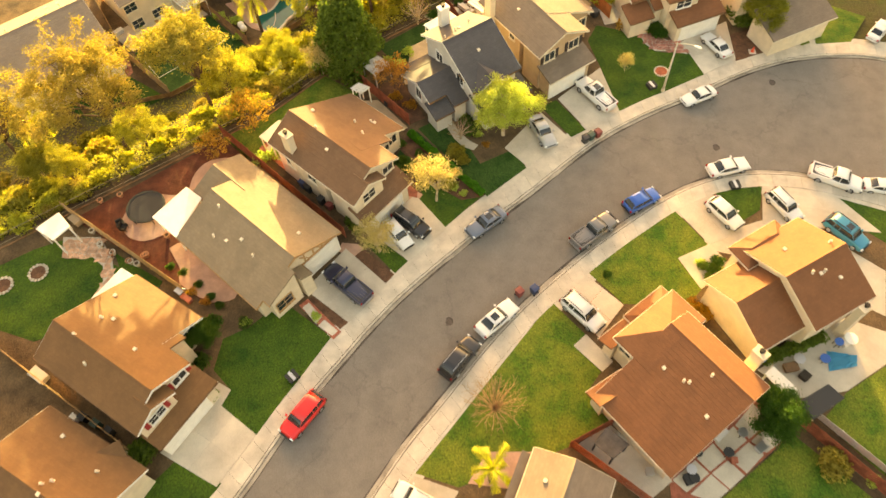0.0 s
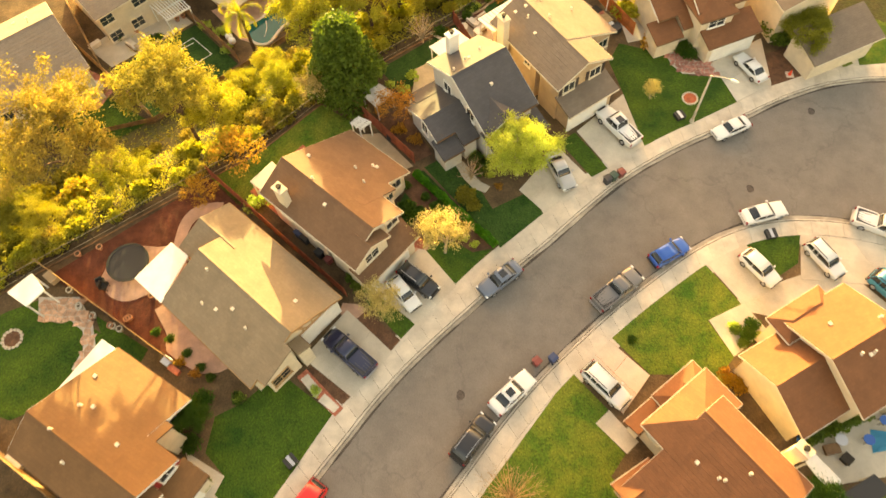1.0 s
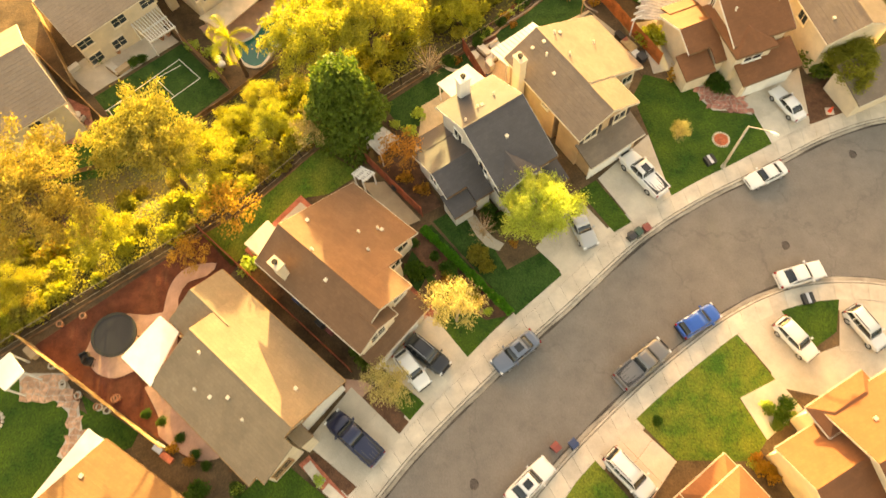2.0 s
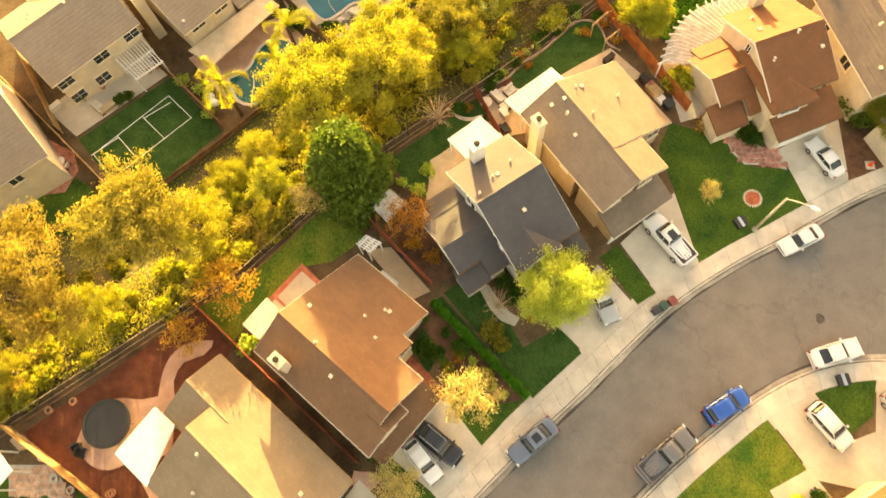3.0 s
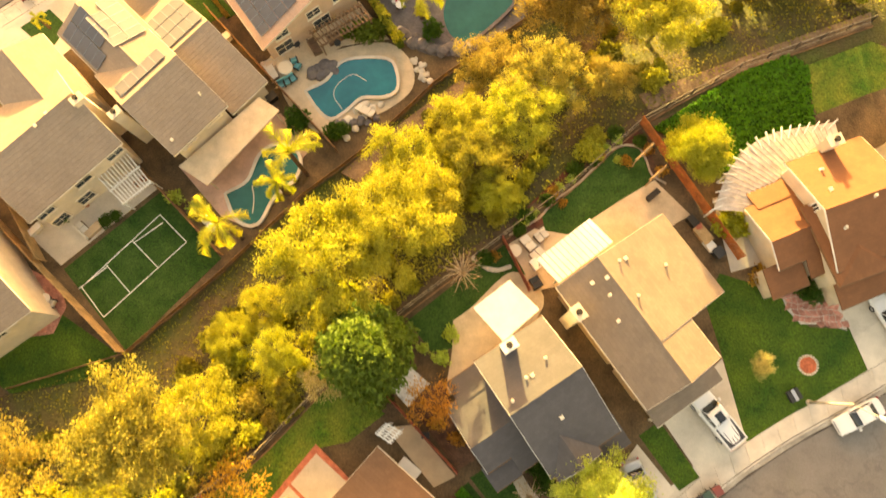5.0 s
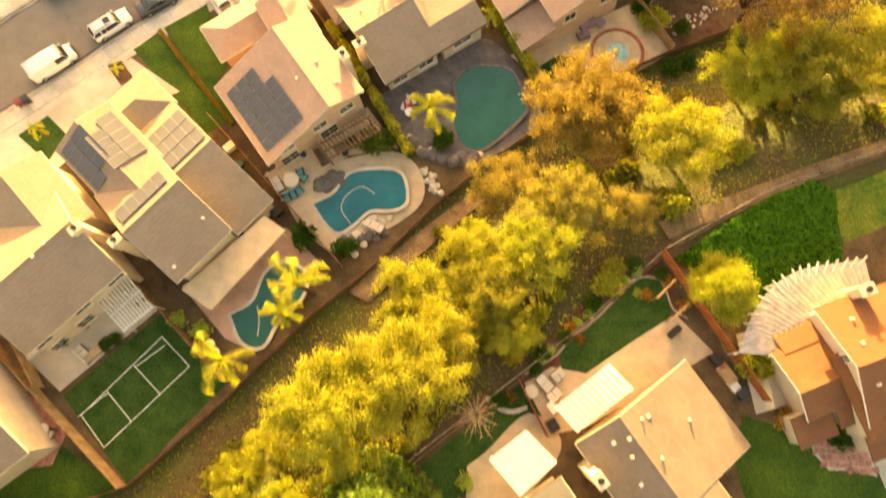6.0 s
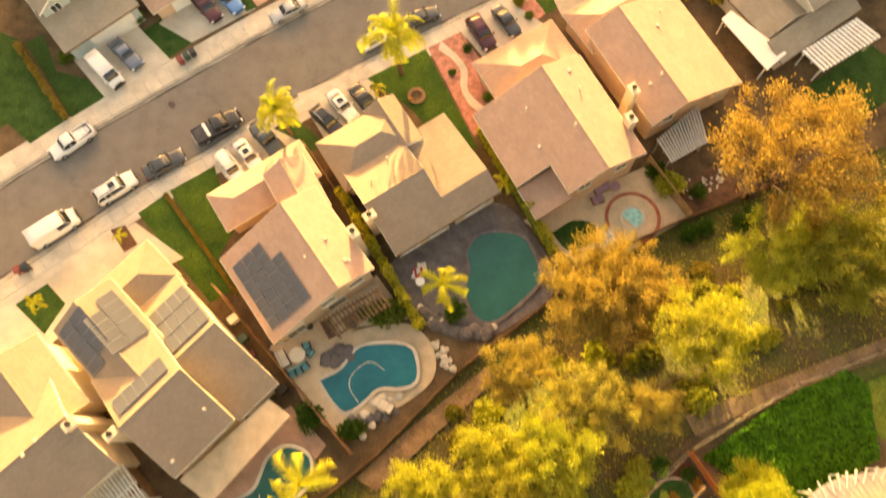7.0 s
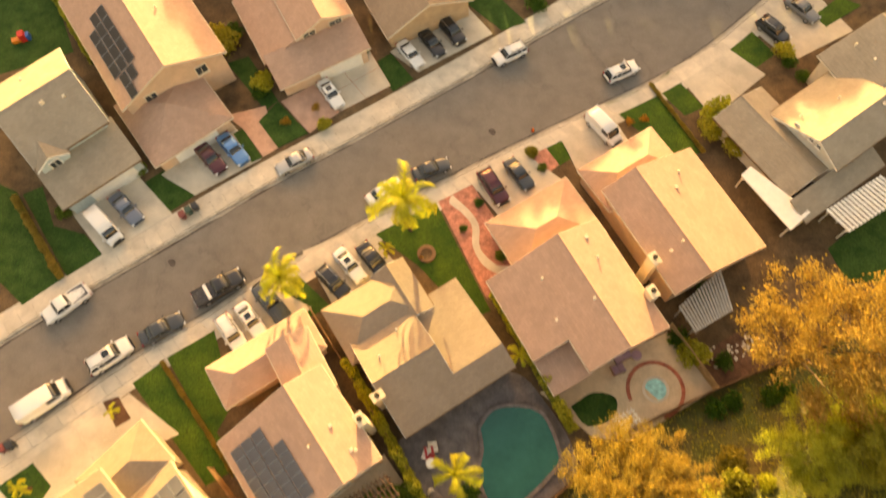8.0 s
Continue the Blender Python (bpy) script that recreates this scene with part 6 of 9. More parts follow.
for q in ([(17.88, 14.81), (18.84, 13.76), (16.73, 12.25), (15.75, 13.22)], [(18.96, 13.67), (20.17, 12.43), (18.84, 11.47), (17.02, 12.12)], [(19.64, 16.20), (20.47, 14.95), (18.96, 13.90), (18.05, 14.95)],
          [(20.58, 14.81), (21.70, 13.58), (20.28, 12.51), (19.07, 13.76)], [(21.64, 17.63), (22.52, 16.44), (20.64, 15.13), (19.76, 16.30)], [(22.63, 16.30), (23.66, 15.27), (21.92, 13.76), (20.75, 14.95)],
          [(23.71, 19.60), (24.95, 18.12), (22.74, 16.58), (21.80, 17.73)], [(25.06, 17.97), (26.44, 17.01), (23.88, 15.41), (22.84, 16.39)]):
    part("slab", prism(bmesh.new(), q[::-1], lambda x, y: zu(x, y) - 0.1, lambda x, y: zu(x, y) + 0.03), drive_conc, pt)
lawn([(19.07, 11.47), (26.56, 16.91), (31.58, 11.81), (28.57, 8.52), (19.79, 8.52)], lawn_dry, "worn back lawn")
paving([(24.80, 22.67), (30.60, 25.74), (33.52, 27.88), (37.63, 26.19), (36.75, 23.47), (32.19, 20.76), (27.86, 20.10)], name="patio", label="pale concrete patio")
lawn([(29.26, 18.12), (32.16, 20.66), (37.00, 23.47), (39.76, 17.39), (33.40, 13.22)], lawn_dry, "dry back lawn")
paving([(7.99, 15.88), (11.19, 17.88), (15.74, 13.13), (13.43, 11.47)], name="side_yard", label="concrete side yard")
paving([(22.17, 35.15), (23.96, 38.10), (25.95, 37.43), (29.29, 38.57), (32.72, 38.77), (33.95, 38.10), (36.44, 35.15), (39.36, 32.64), (37.82, 27.89), (33.93, 30.22), (30.47, 33.26)], name="forecourt", label="pale concrete round a house", top=-0.012)
lawn([(-34.65, 34.69), (-29.35, 31.52), (-29.72, 30.41), (-31.27, 29.66), (-33.11, 29.91), (-33.21, 31.95)], label="green back lawn along a fence", top=-0.004)
paving([(-8.70, 45.33), (-8.06, 44.65), (-7.02, 43.62), (-5.45, 41.98), (-5.46, 41.11), (-6.35, 41.34), (-7.02, 42.21), (-8.15, 43.01), (-8.97, 43.99)], brick_red, "curving red brick path round the front of a house", name="garden_path", top=0.03)
paving([(-2.43, 50.45), (-1.66, 50.92), (-0.91, 49.64), (-0.01, 48.55), (0.90, 47.99), (0.40, 47.30), (-0.74, 47.77), (-1.63, 48.85)], name="garden_path", label="curving pale path to a front door", top=0.03)
bed([(-7.93, 48.07), (-6.52, 49.36), (1.19, 41.27), (-0.98, 40.86), (-3.63, 42.62), (-5.86, 45.31)], bark_mulch, "planting bed beside a clipped hedge", top=0.015)
# back gardens
bed([(-39.67, 38.56), (-26.37, 49.00), (-22.99, 46.10), (-27.62, 35.79), (-22.05, 29.92), (-25.42, 29.63)], mulch, "wide bed of red-brown mulch", top=0.0)
paving([(-34.97, 37.96), (-34.29, 40.13), (-32.42, 41.52), (-30.10, 41.45), (-27.81, 41.52), (-27.36, 37.43), (-29.77, 36.90), (-31.91, 35.99), (-33.67, 36.44)], pink_conc, "curving pink paving round a trampoline", curve=True, name="patio", top=0.03)
paving([(-28.90, 41.17), (-28.58, 44.17), (-27.29, 45.87), (-24.79, 46.25), (-25.50, 45.05), (-27.05, 44.47), (-27.72, 42.94), (-27.40, 40.82)], pink_conc, "curving pink garden path", curve=True, name="garden_path", top=0.028)
paving([(-29.42, 35.15), (-27.92, 35.92), (-25.31, 33.57), (-22.09, 30.22), (-24.32, 29.33), (-27.69, 31.29), (-27.84, 32.64)], pink_conc, "curving pink garden path", curve=True, name="garden_path", top=0.026)
lawn([(-47.40, 25.64), (-46.15, 32.64), (-42.55, 35.02), (-40.01, 36.12), (-36.59, 34.20), (-34.18, 33.26), (-31.01, 31.11), (-34.20, 27.89), (-39.67, 25.36), (-43.08, 26.47)], label="green back lawn")
lawn([(-26.60, 49.17), (-22.36, 51.88), (-16.36, 58.06), (-12.26, 55.30), (-15.21, 53.12), (-17.67, 52.66), (-21.63, 48.19), (-23.32, 45.91)], lawn_dry, "rough green back lawn")
px = thing("patio", "concrete patio slabs with a red brick border", "patio", kind="structure")
part("brick_border", prism(bmesh.new(), [(-22.42, 47.51), (-19.10, 44.53), (-14.73, 50.00), (-17.78, 53.00)], lambda x, y: zu(x, y) - 0.3, lambda x, y: zu(x, y) + 0.02), brick_red, px)
for q in ([(-21.73, 47.50), (-19.14, 45.20), (-17.42, 47.46), (-19.87, 49.81)], [(-19.70, 50.00), (-17.24, 47.69), (-15.19, 50.00), (-17.74, 52.27)]):
    part("slab", prism(bmesh.new(), q, lambda x, y: zu(x, y) - 0.1, lambda x, y: zu(x, y) + 0.035), drive_conc, px)
paving([(-12.24, 54.22), (-10.08, 54.39), (-6.66, 50.40), (-8.39, 49.57)], stucco_tan, "tan concrete side patio", name="patio")
bed([(-10.59, 56.29), (-7.68, 57.78), (-4.76, 51.81), (-6.51, 50.87)], label="brown mulch side garden")
lawn([(-10.42, 62.75), (-2.03, 69.26), (0.17, 66.17), (-5.21, 60.85), (-8.42, 60.10)], lawn_deep, "shaded back lawn")
paving([(-6.68, 62.72), (-5.18, 63.77), (-1.59, 66.74), (0.84, 63.98), (-3.77, 58.76), (-7.10, 56.76), (-6.80, 60.34)], tan_deck, "tan patio behind the house", name="patio", curve=True)
bed([(-2.28, 69.55), (3.33, 73.71), (9.79, 79.51), (11.26, 74.64), (5.27, 71.19), (-0.06, 66.73)], bark_mulch, "brown mulch border", top=0.0)
EDGE = [(-1.81, 69.77), (-0.24, 70.61), (0.98, 71.40), (1.97, 72.61), (3.43, 73.65), (4.63, 74.58), (5.19, 75.17), (6.19, 76.06), (7.16, 77.14), (8.47, 77.61), (9.57, 77.30), (10.07, 76.20), (10.44, 74.94), (11.63, 74.10)]
lawn([(0.98, 71.40), (1.97, 72.61), (3.43, 73.65), (4.63, 74.58), (5.19, 75.17), (6.19, 76.06), (7.16, 77.14), (8.47, 77.61), (9.57, 77.30), (10.07, 76.20), (10.44, 74.94), (10.06, 74.06), (7.52, 72.20), (5.81, 71.47), (3.91, 69.94), (1.32, 69.62)], lawn_deep, "curving green back lawn with pale edging", top=0.02)
bed([(-2.78, 69.83), (0.15, 72.69), (3.43, 75.79), (6.20, 77.82), (9.01, 79.82), (10.21, 77.96), (9.63, 77.36), (7.21, 77.08), (4.72, 75.18), (3.06, 73.54), (1.65, 71.22), (0.32, 70.37), (-0.96, 70.67), (-1.92, 69.43)], mulch, "curving border of red-brown mulch behind a lawn", top=0.006)
tan_edge = mat("tan cast edging", (0.40, 0.29, 0.20), rough=0.9, scale=2.0, vary=0.15, bump=0.3)
solo("garden_edging", strip(resample(smooth_line(EDGE, 0.4), 70), offset_line(resample(smooth_line(EDGE, 0.4), 70), 0.16), 0.16, 0.16, zu), tan_edge, "low curving pale wall between lawn and planting bed", "edging", "structure")
paving([(-1.93, 69.09), (0.32, 70.38), (3.14, 69.84), (7.44, 72.62), (10.73, 74.53), (13.58, 71.40), (2.93, 65.60), (0.13, 65.08)], tan_deck, "tan patio behind the house", name="patio")
bed([(10.73, 74.53), (11.86, 75.53), (17.02, 67.39), (15.37, 66.30)], soil, "narrow side yard of bare soil")
patch("ivy_bed", [(10.98, 79.24), (18.88, 84.19), (23.45, 85.93), (25.02, 84.62), (24.90, 79.05), (16.62, 74.98)], lawn_mat, "bed of bright green ground cover", zu, 0.0)
paving([(15.54, 72.83), (19.12, 73.50), (20.60, 67.52), (16.56, 66.45)], name="patio", label="grey concrete side patio")
lawn([(24.29, 84.63), (30.85, 87.13), (36.92, 84.20), (30.25, 82.25), (25.28, 80.30)], lawn_dry, "rough grass behind the houses")

# ---------------------------------------------------------------- gardens of the lower street
patch("garden_soil", [(-52.91, 53.74), (-46.49, 57.45), (-36.53, 60.49), (-28.17, 68.04), (-20.91, 75.38), (-15.71, 79.46), (-8.37, 86.78), (0.93, 93.68), (3.56, 96.84), (14.33, 101.46), (26.82, 106.27), (52.41, 114.84),
                      (47.62, 160.98), (12.63, 135.56), (-18.99, 118.67), (-39.54, 105.28), (-52.30, 93.57), (-70.43, 78.76)], soil, "bare garden soil round the houses", zl, -0.03, "soil")
patch("garden_soil", [(-70.85, 94.64), (-54.53, 106.89), (-53.62, 107.57), (-38.67, 118.00), (-7.53, 138.22), (8.18, 148.66), (-1.31, 177.59), (-98.09, 169.13)], soil, "bare garden soil round the houses", zl, -0.03, "soil")
lawn([(-43.10, 68.54), (-34.72, 76.00), (-28.46, 69.40), (-36.52, 60.88)], lawn_deep, "deep green back lawn with white court lines", zl)
court = thing("court_lines", "white tape lines of a small court on the grass", "court lines")
for a, b in (((-41.25, 66.82), (-34.59, 73.72)), ((-38.90, 63.99), (-31.85, 71.02)), ((-41.25, 66.82), (-38.90, 63.99)), ((-34.59, 73.72), (-31.85, 71.02)), ((-39.13, 68.86), (-36.71, 66.25)), ((-36.95, 71.19), (-34.27, 68.53)),
             ((-41.49, 66.67), (-39.11, 68.70)), ((-36.82, 70.98), (-34.26, 72.91))):
    d = (Vector(b) - Vector(a)).normalized()
    n = Vector((-d.y, d.x)) * 0.035
    part("line", prism(bmesh.new(), [(a[0] - n.x, a[1] - n.y), (b[0] - n.x, b[1] - n.y), (b[0] + n.x, b[1] + n.y), (a[0] + n.x, a[1] + n.y)], zl, lambda x, y: zl(x, y) + 0.03), white_paint, court)
paving([(-47.08, 72.12), (-39.47, 80.51), (-35.06, 76.33), (-43.40, 68.91)], drive_conc, "pale concrete patio", zl, name="patio")
paving([(-50.86, 67.19), (-46.39, 68.69), (-43.35, 67.10), (-42.45, 65.05), (-43.34, 62.55), (-46.09, 62.18), (-50.22, 62.63)], flag_red, "red paved patio", zl, name="patio")
lawn([(-49.73, 59.18), (-46.08, 62.08), (-42.77, 64.29), (-37.20, 60.60), (-40.09, 58.34), (-46.46, 57.21)], lawn_mat, "green back lawn", zl)


def pool(outline, deck, water, deckm, label, decklabel, base=zl, drop=0.12):
    """A pool: deck, coping, basin wall and water."""
    if deck:
        patch("pool_deck", deck, deckm, decklabel, base, 0.03, "pool deck", curve=True)
    ln = smooth_line(list(outline) + [outline[0]], 0.5)[:-1]
    area = sum(a[0] * b[1] - b[0] * a[1] for a, b in zip(ln, ln[1:] + ln[:1]))
    if area < 0:
        ln = ln[::-1]
    cx, cy = sum(p[0] for p in ln) / len(ln), sum(p[1] for p in ln) / len(ln)
    z0 = max(base(*p) for p in ln) + 0.04
    root = thing("swimming_pool", label, "pool")
    part("water", prism(bmesh.new(), ln, z0 - 0.6, z0 + 0.01), water, root, "clear rippled water")
    bm = bmesh.new()
    lo = [ln[(i) % len(ln)] for i in range(len(ln) + 1)]
    out = offset_line(lo, -0.3)
    out[0] = out[-1] = offset_line([ln[-1], ln[0], ln[1]], -0.3)[1]
    inn = offset_line(lo, 0.02)
    inn[0] = inn[-1] = offset_line([ln[-1], ln[0], ln[1]], 0.02)[1]
    rows = []
    for (xa, ya), (xb, yb) in zip(inn, out):
        rows.append([bm.verts.new(c) for c in ((xa, ya, z0 - 0.3), (xa, ya, z0 + 0.07), (xb, yb, z0 + 0.06), (xb, yb, z0 - 0.3))])
    for r, s in zip(rows, rows[1:]):
        for i in range(3):
            bm.faces.new((r[i], r[i + 1], s[i + 1], s[i]))
    part("coping", bm, concrete if deckm is not stone_deck else stone_deck, root)
    return root, z0


paving([(-33.09, 78.46), (-23.66, 83.99), (-20.28, 80.52), (-23.34, 76.39), (-26.87, 72.65), (-28.76, 73.48)], pink_conc, "terracotta paving round a pool", zl, name="patio")
pool([(-28.36, 75.64), (-26.30, 76.87), (-25.20, 79.47), (-23.51, 80.40), (-21.59, 79.42), (-21.78, 77.20), (-23.83, 75.31), (-25.29, 72.74), (-27.16, 73.19)], None, pool_green, concrete, "curved blue-green swimming pool beneath palms", "")
paving([(-25.85, 89.29), (-16.10, 96.25), (-12.99, 91.90), (-17.67, 91.20), (-24.12, 87.25)], tan_deck, "tan concrete patio behind the house", zl, name="patio", top=0.024)
pool([(-21.09, 86.24), (-19.11, 87.23), (-17.30, 89.27), (-13.25, 89.33), (-12.26, 87.93), (-12.25, 86.11), (-13.49, 85.51), (-15.65, 85.48), (-17.09, 84.27), (-18.57, 83.40), (-19.78, 84.31)],
     [(-24.13, 87.54), (-20.93, 89.79), (-16.57, 91.19), (-12.99, 91.42), (-10.78, 89.35), (-10.63, 86.48), (-12.95, 84.27), (-15.88, 82.92), (-18.53, 81.52), (-20.69, 82.43), (-22.82, 84.80)], pool_blue, tan_deck,
     "bright blue swimming pool with pale coping", "tan concrete deck round a pool")
pool([(-7.38, 98.41), (-6.23, 99.91), (-4.25, 100.30), (-1.75, 99.53), (-0.49, 96.22), (-1.00, 94.76), (-4.61, 91.70), (-6.56, 91.95), (-7.50, 94.27), (-7.13, 96.62)],
     [(-14.92, 97.33), (-9.31, 101.49), (-4.16, 103.58), (-0.88, 100.13), (1.06, 96.20), (0.50, 93.86), (-3.98, 90.78), (-6.71, 89.97), (-9.41, 90.29), (-12.67, 92.62)], pool_green, stone_deck,
     "green swimming pool set in dark stone", "dark stone paving round a pool")
paving([(-1.76, 101.65), (10.80, 107.31), (14.53, 101.72), (6.14, 97.11), (2.85, 97.50)], tan_deck, "tan paved patio with brick edging", zl, name="patio")


def ring(c, r0, r1, z0, z1, n=28):
    bm = bmesh.new()
    rows = []
    for i in range(n):
        a = 2 * math.pi * i / n
        rows.append([bm.verts.new((c[0] + r * math.cos(a), c[1] + r * math.sin(a), z)) for r, z in ((r0, z0), (r0, z1), (r1, z1), (r1, z0))])
    for i in range(n):
        r, s = rows[i], rows[(i + 1) % n]
        for k in range(4):
            bm.faces.new((r[k], r[(k + 1) % 4], s[(k + 1) % 4], s[k]))
    return bm


sp = (9.03, 101.79)
z0 = zl(*sp)
spa = thing("hot_tub", "round sunken hot tub with pale blue water and brick rings", "hot tub")
part("water", tube_bm((*sp, z0 - 0.3), (*sp, z0 + 0.06), 1.0, n=24), mat("pale spa water", (0.25, 0.55, 0.52), rough=0.05, scale=2, bump=0.2, bscale=5, fine=0.1), spa, "bubbling pale blue water")
part("coping", ring(sp, 1.0, 1.25, z0 - 0.2, z0 + 0.10), concrete, spa)
ARC = [[(sp[0] + r * math.cos(radians(a)), sp[1] + r * math.sin(radians(a))) for a in range(-80, 206, 6)] for r in (2.75, 2.40)]
part("brick_ring", strip(ARC[0], ARC[1], 0.06, 0.06, zl), brick_red, spa, "red brick ring")
lawn([(1.02, 100.32), (3.23, 101.59), (5.27, 101.05), (4.82, 99.24), (2.43, 98.51)], lawn_deep, "small putting green", zl, curve=True, top=0.035)
lawn([(28.11, 115.80), (36.07, 121.41), (40.61, 116.86), (33.02, 112.10), (29.26, 112.15)], lawn_deep, "deep green back lawn", zl)
# front gardens, near side
drive([(-54.90, 88.56), (-53.27, 92.51), (-40.15, 102.03), (-34.92, 98.26)], "wide pale concrete driveway", zl, 2, 3)
paving([(-54.90, 88.56), (-34.92, 98.26), (-41.29, 95.14), (-46.30, 90.17), (-51.19, 85.66)], label="pale concrete forecourt", base=zl, top=0.018)
lawn([(-50.54, 93.78), (-47.83, 95.84), (-45.74, 93.83), (-47.27, 90.89)], lawn_deep, "small square of lawn", zl, top=0.05)
bed([(-42.49, 101.25), (-41.10, 101.73), (-39.59, 99.70), (-40.82, 98.92)], base=zl, top=0.06, label="small brick-edged bed")
lawn([(-40.01, 102.98), (-37.70, 104.86), (-29.61, 94.95), (-31.93, 93.73)], lawn_mat, "strip of green front lawn", zl)
lawn([(-37.11, 105.37), (-32.88, 108.03), (-30.33, 100.92), (-31.52, 98.33), (-28.66, 95.00), (-29.58, 94.41)], lawn_mat, "green front lawn", zl)
drive([(-33.12, 108.55), (-28.35, 112.93), (-23.55, 110.21), (-29.75, 104.67)], "pale concrete driveway", zl, 3, 2)
lawn([(-27.71, 112.03), (-25.01, 113.49), (-21.67, 110.30), (-23.87, 109.24)], lawn_deep, "small lawn under a palm", zl)
drive([(-24.92, 116.24), (-19.00, 118.86), (-15.14, 114.56), (-21.33, 110.18)], "pale concrete driveway", zl, 3, 2)
lawn([(-18.41, 118.66), (-11.55, 122.00), (-6.07, 109.69), (-8.18, 108.80), (-13.16, 114.53)], lawn_mat, "green lawn under a tall palm", zl)
bed([(-11.31, 122.13), (-7.73, 123.94), (-5.48, 120.08), (-3.81, 114.40), (-6.36, 110.86)], flag_red, "front garden of red gravel", zl)
paving([(-9.65, 122.43), (-7.92, 120.63), (-6.92, 118.81), (-6.87, 116.29), (-5.23, 114.42), (-4.09, 114.41), (-4.98, 113.51), (-6.64, 114.44), (-7.66, 116.61), (-7.67, 118.82), (-8.80, 120.45), (-9.96, 121.45)], concrete, "winding pale path across red gravel", zl, True, name="garden_path")
drive([(-7.73, 123.94), (-2.29, 127.71), (2.27, 123.79), (-4.73, 119.74)], "pale concrete driveway", zl, 2, 2)
bed([(-2.22, 127.85), (-0.04, 128.80), (1.82, 125.84), (-0.20, 124.30)], flag_red, "bed of red gravel and shrubs", zl)
lawn([(0.04, 129.08), (1.81, 129.84), (3.21, 126.65), (1.69, 125.63)], lawn_mat, "small lawn", zl)
drive([(1.94, 129.98), (7.37, 133.47), (9.86, 127.80), (3.58, 125.26)], "pale concrete driveway", zl, 2, 2)
lawn([(7.50, 133.47), (12.55, 135.94), (17.03, 127.12), (14.15, 125.92), (11.25, 129.33)], lawn_mat, "green front lawn", zl)
lawn([(12.88, 136.09), (15.06, 137.75), (18.27, 132.84), (16.00, 131.78)], lawn_mat, "green front lawn", zl)
drive([(15.48, 138.05), (21.41, 141.59), (25.83, 137.09), (19.05, 131.51)], "pale concrete driveway", zl, 2, 2)
lawn([(21.28, 141.59), (24.71, 144.13), (27.44, 139.88), (24.33, 137.58)], lawn_mat, "small front lawn", zl)
drive([(24.87, 144.30), (33.01, 150.26), (37.04, 143.00), (29.02, 138.75)], "pale concrete driveway", zl, 2, 2)
lawn([(32.97, 145.31), (36.55, 148.03), (38.90, 146.71), (34.05, 143.63)], lawn_mat, "small front lawn", zl, top=0.05)
# front gardens, far side
lawn([(-57.78, 110.96), (-61.73, 126.28), (-55.61, 123.46), (-48.71, 113.69), (-52.17, 110.88), (-54.98, 113.29)], lawn_deep, "deep green front lawn", zl)
lawn([(-54.93, 123.12), (-53.05, 124.10), (-50.88, 119.45), (-47.47, 118.44), (-45.20, 116.21), (-48.40, 113.81)], lawn_deep, "deep green front lawn", zl)
drive([(-49.44, 121.05), (-43.02, 125.17), (-38.68, 120.57), (-45.17, 116.09)], "pale concrete driveway", zl, 2, 2)
lawn([(-42.39, 124.27), (-39.20, 126.76), (-36.68, 122.78), (-39.71, 120.32)], lawn_deep, "square front lawn", zl)
drive([(-40.62, 125.27), (-33.78, 131.65), (-30.11, 127.03), (-36.68, 122.78)], "pale concrete driveway", zl, 2, 2)
lawn([(-33.44, 130.27), (-32.46, 130.91), (-30.00, 127.17), (-31.05, 126.63)], lawn_deep, "strip of lawn", zl, top=0.05)
paving([(-34.51, 132.62), (-30.24, 133.81), (-28.41, 128.41), (-29.90, 127.31), (-32.46, 130.91)], pink_conc, "pale path with red brick bands", zl, name="garden_path")
lawn([(-30.80, 131.75), (-28.91, 134.39), (-25.28, 130.21), (-28.41, 128.41)], lawn_deep, "front lawn", zl, top=0.05)
paving([(-28.53, 134.38), (-25.01, 136.59), (-21.90, 132.93), (-25.10, 130.21)], pink_conc, "pink patterned paving", zl, name="garden_path", top=0.03)
drive([(-25.71, 136.61), (-19.06, 141.51), (-16.34, 136.29), (-21.78, 133.00)], "tan driveway with red brick joints", zl, 2, 2, joint=brick_red)
lawn([(-18.72, 139.12), (-16.44, 140.83), (-13.81, 137.17), (-16.07, 135.52)], lawn_deep, "square front lawn", zl)
drive([(-16.57, 140.99), (-7.66, 147.60), (-4.66, 143.36), (-13.30, 138.09)], "pale concrete driveway", zl, 3, 2)
lawn([(-7.58, 147.94), (-4.43, 149.69), (-0.63, 144.94), (-3.59, 143.83)], lawn_deep, "front lawn", zl)
lawn([(-69.12, 154.96), (-59.30, 154.77), (-53.22, 141.65), (-64.56, 137.28)], lawn_deep, "deep green back lawn", zl)
lawn([(-35.19, 139.73), (-32.81, 140.64), (-28.92, 134.54), (-30.19, 133.21)], lawn_deep, "narrow side lawn", zl)


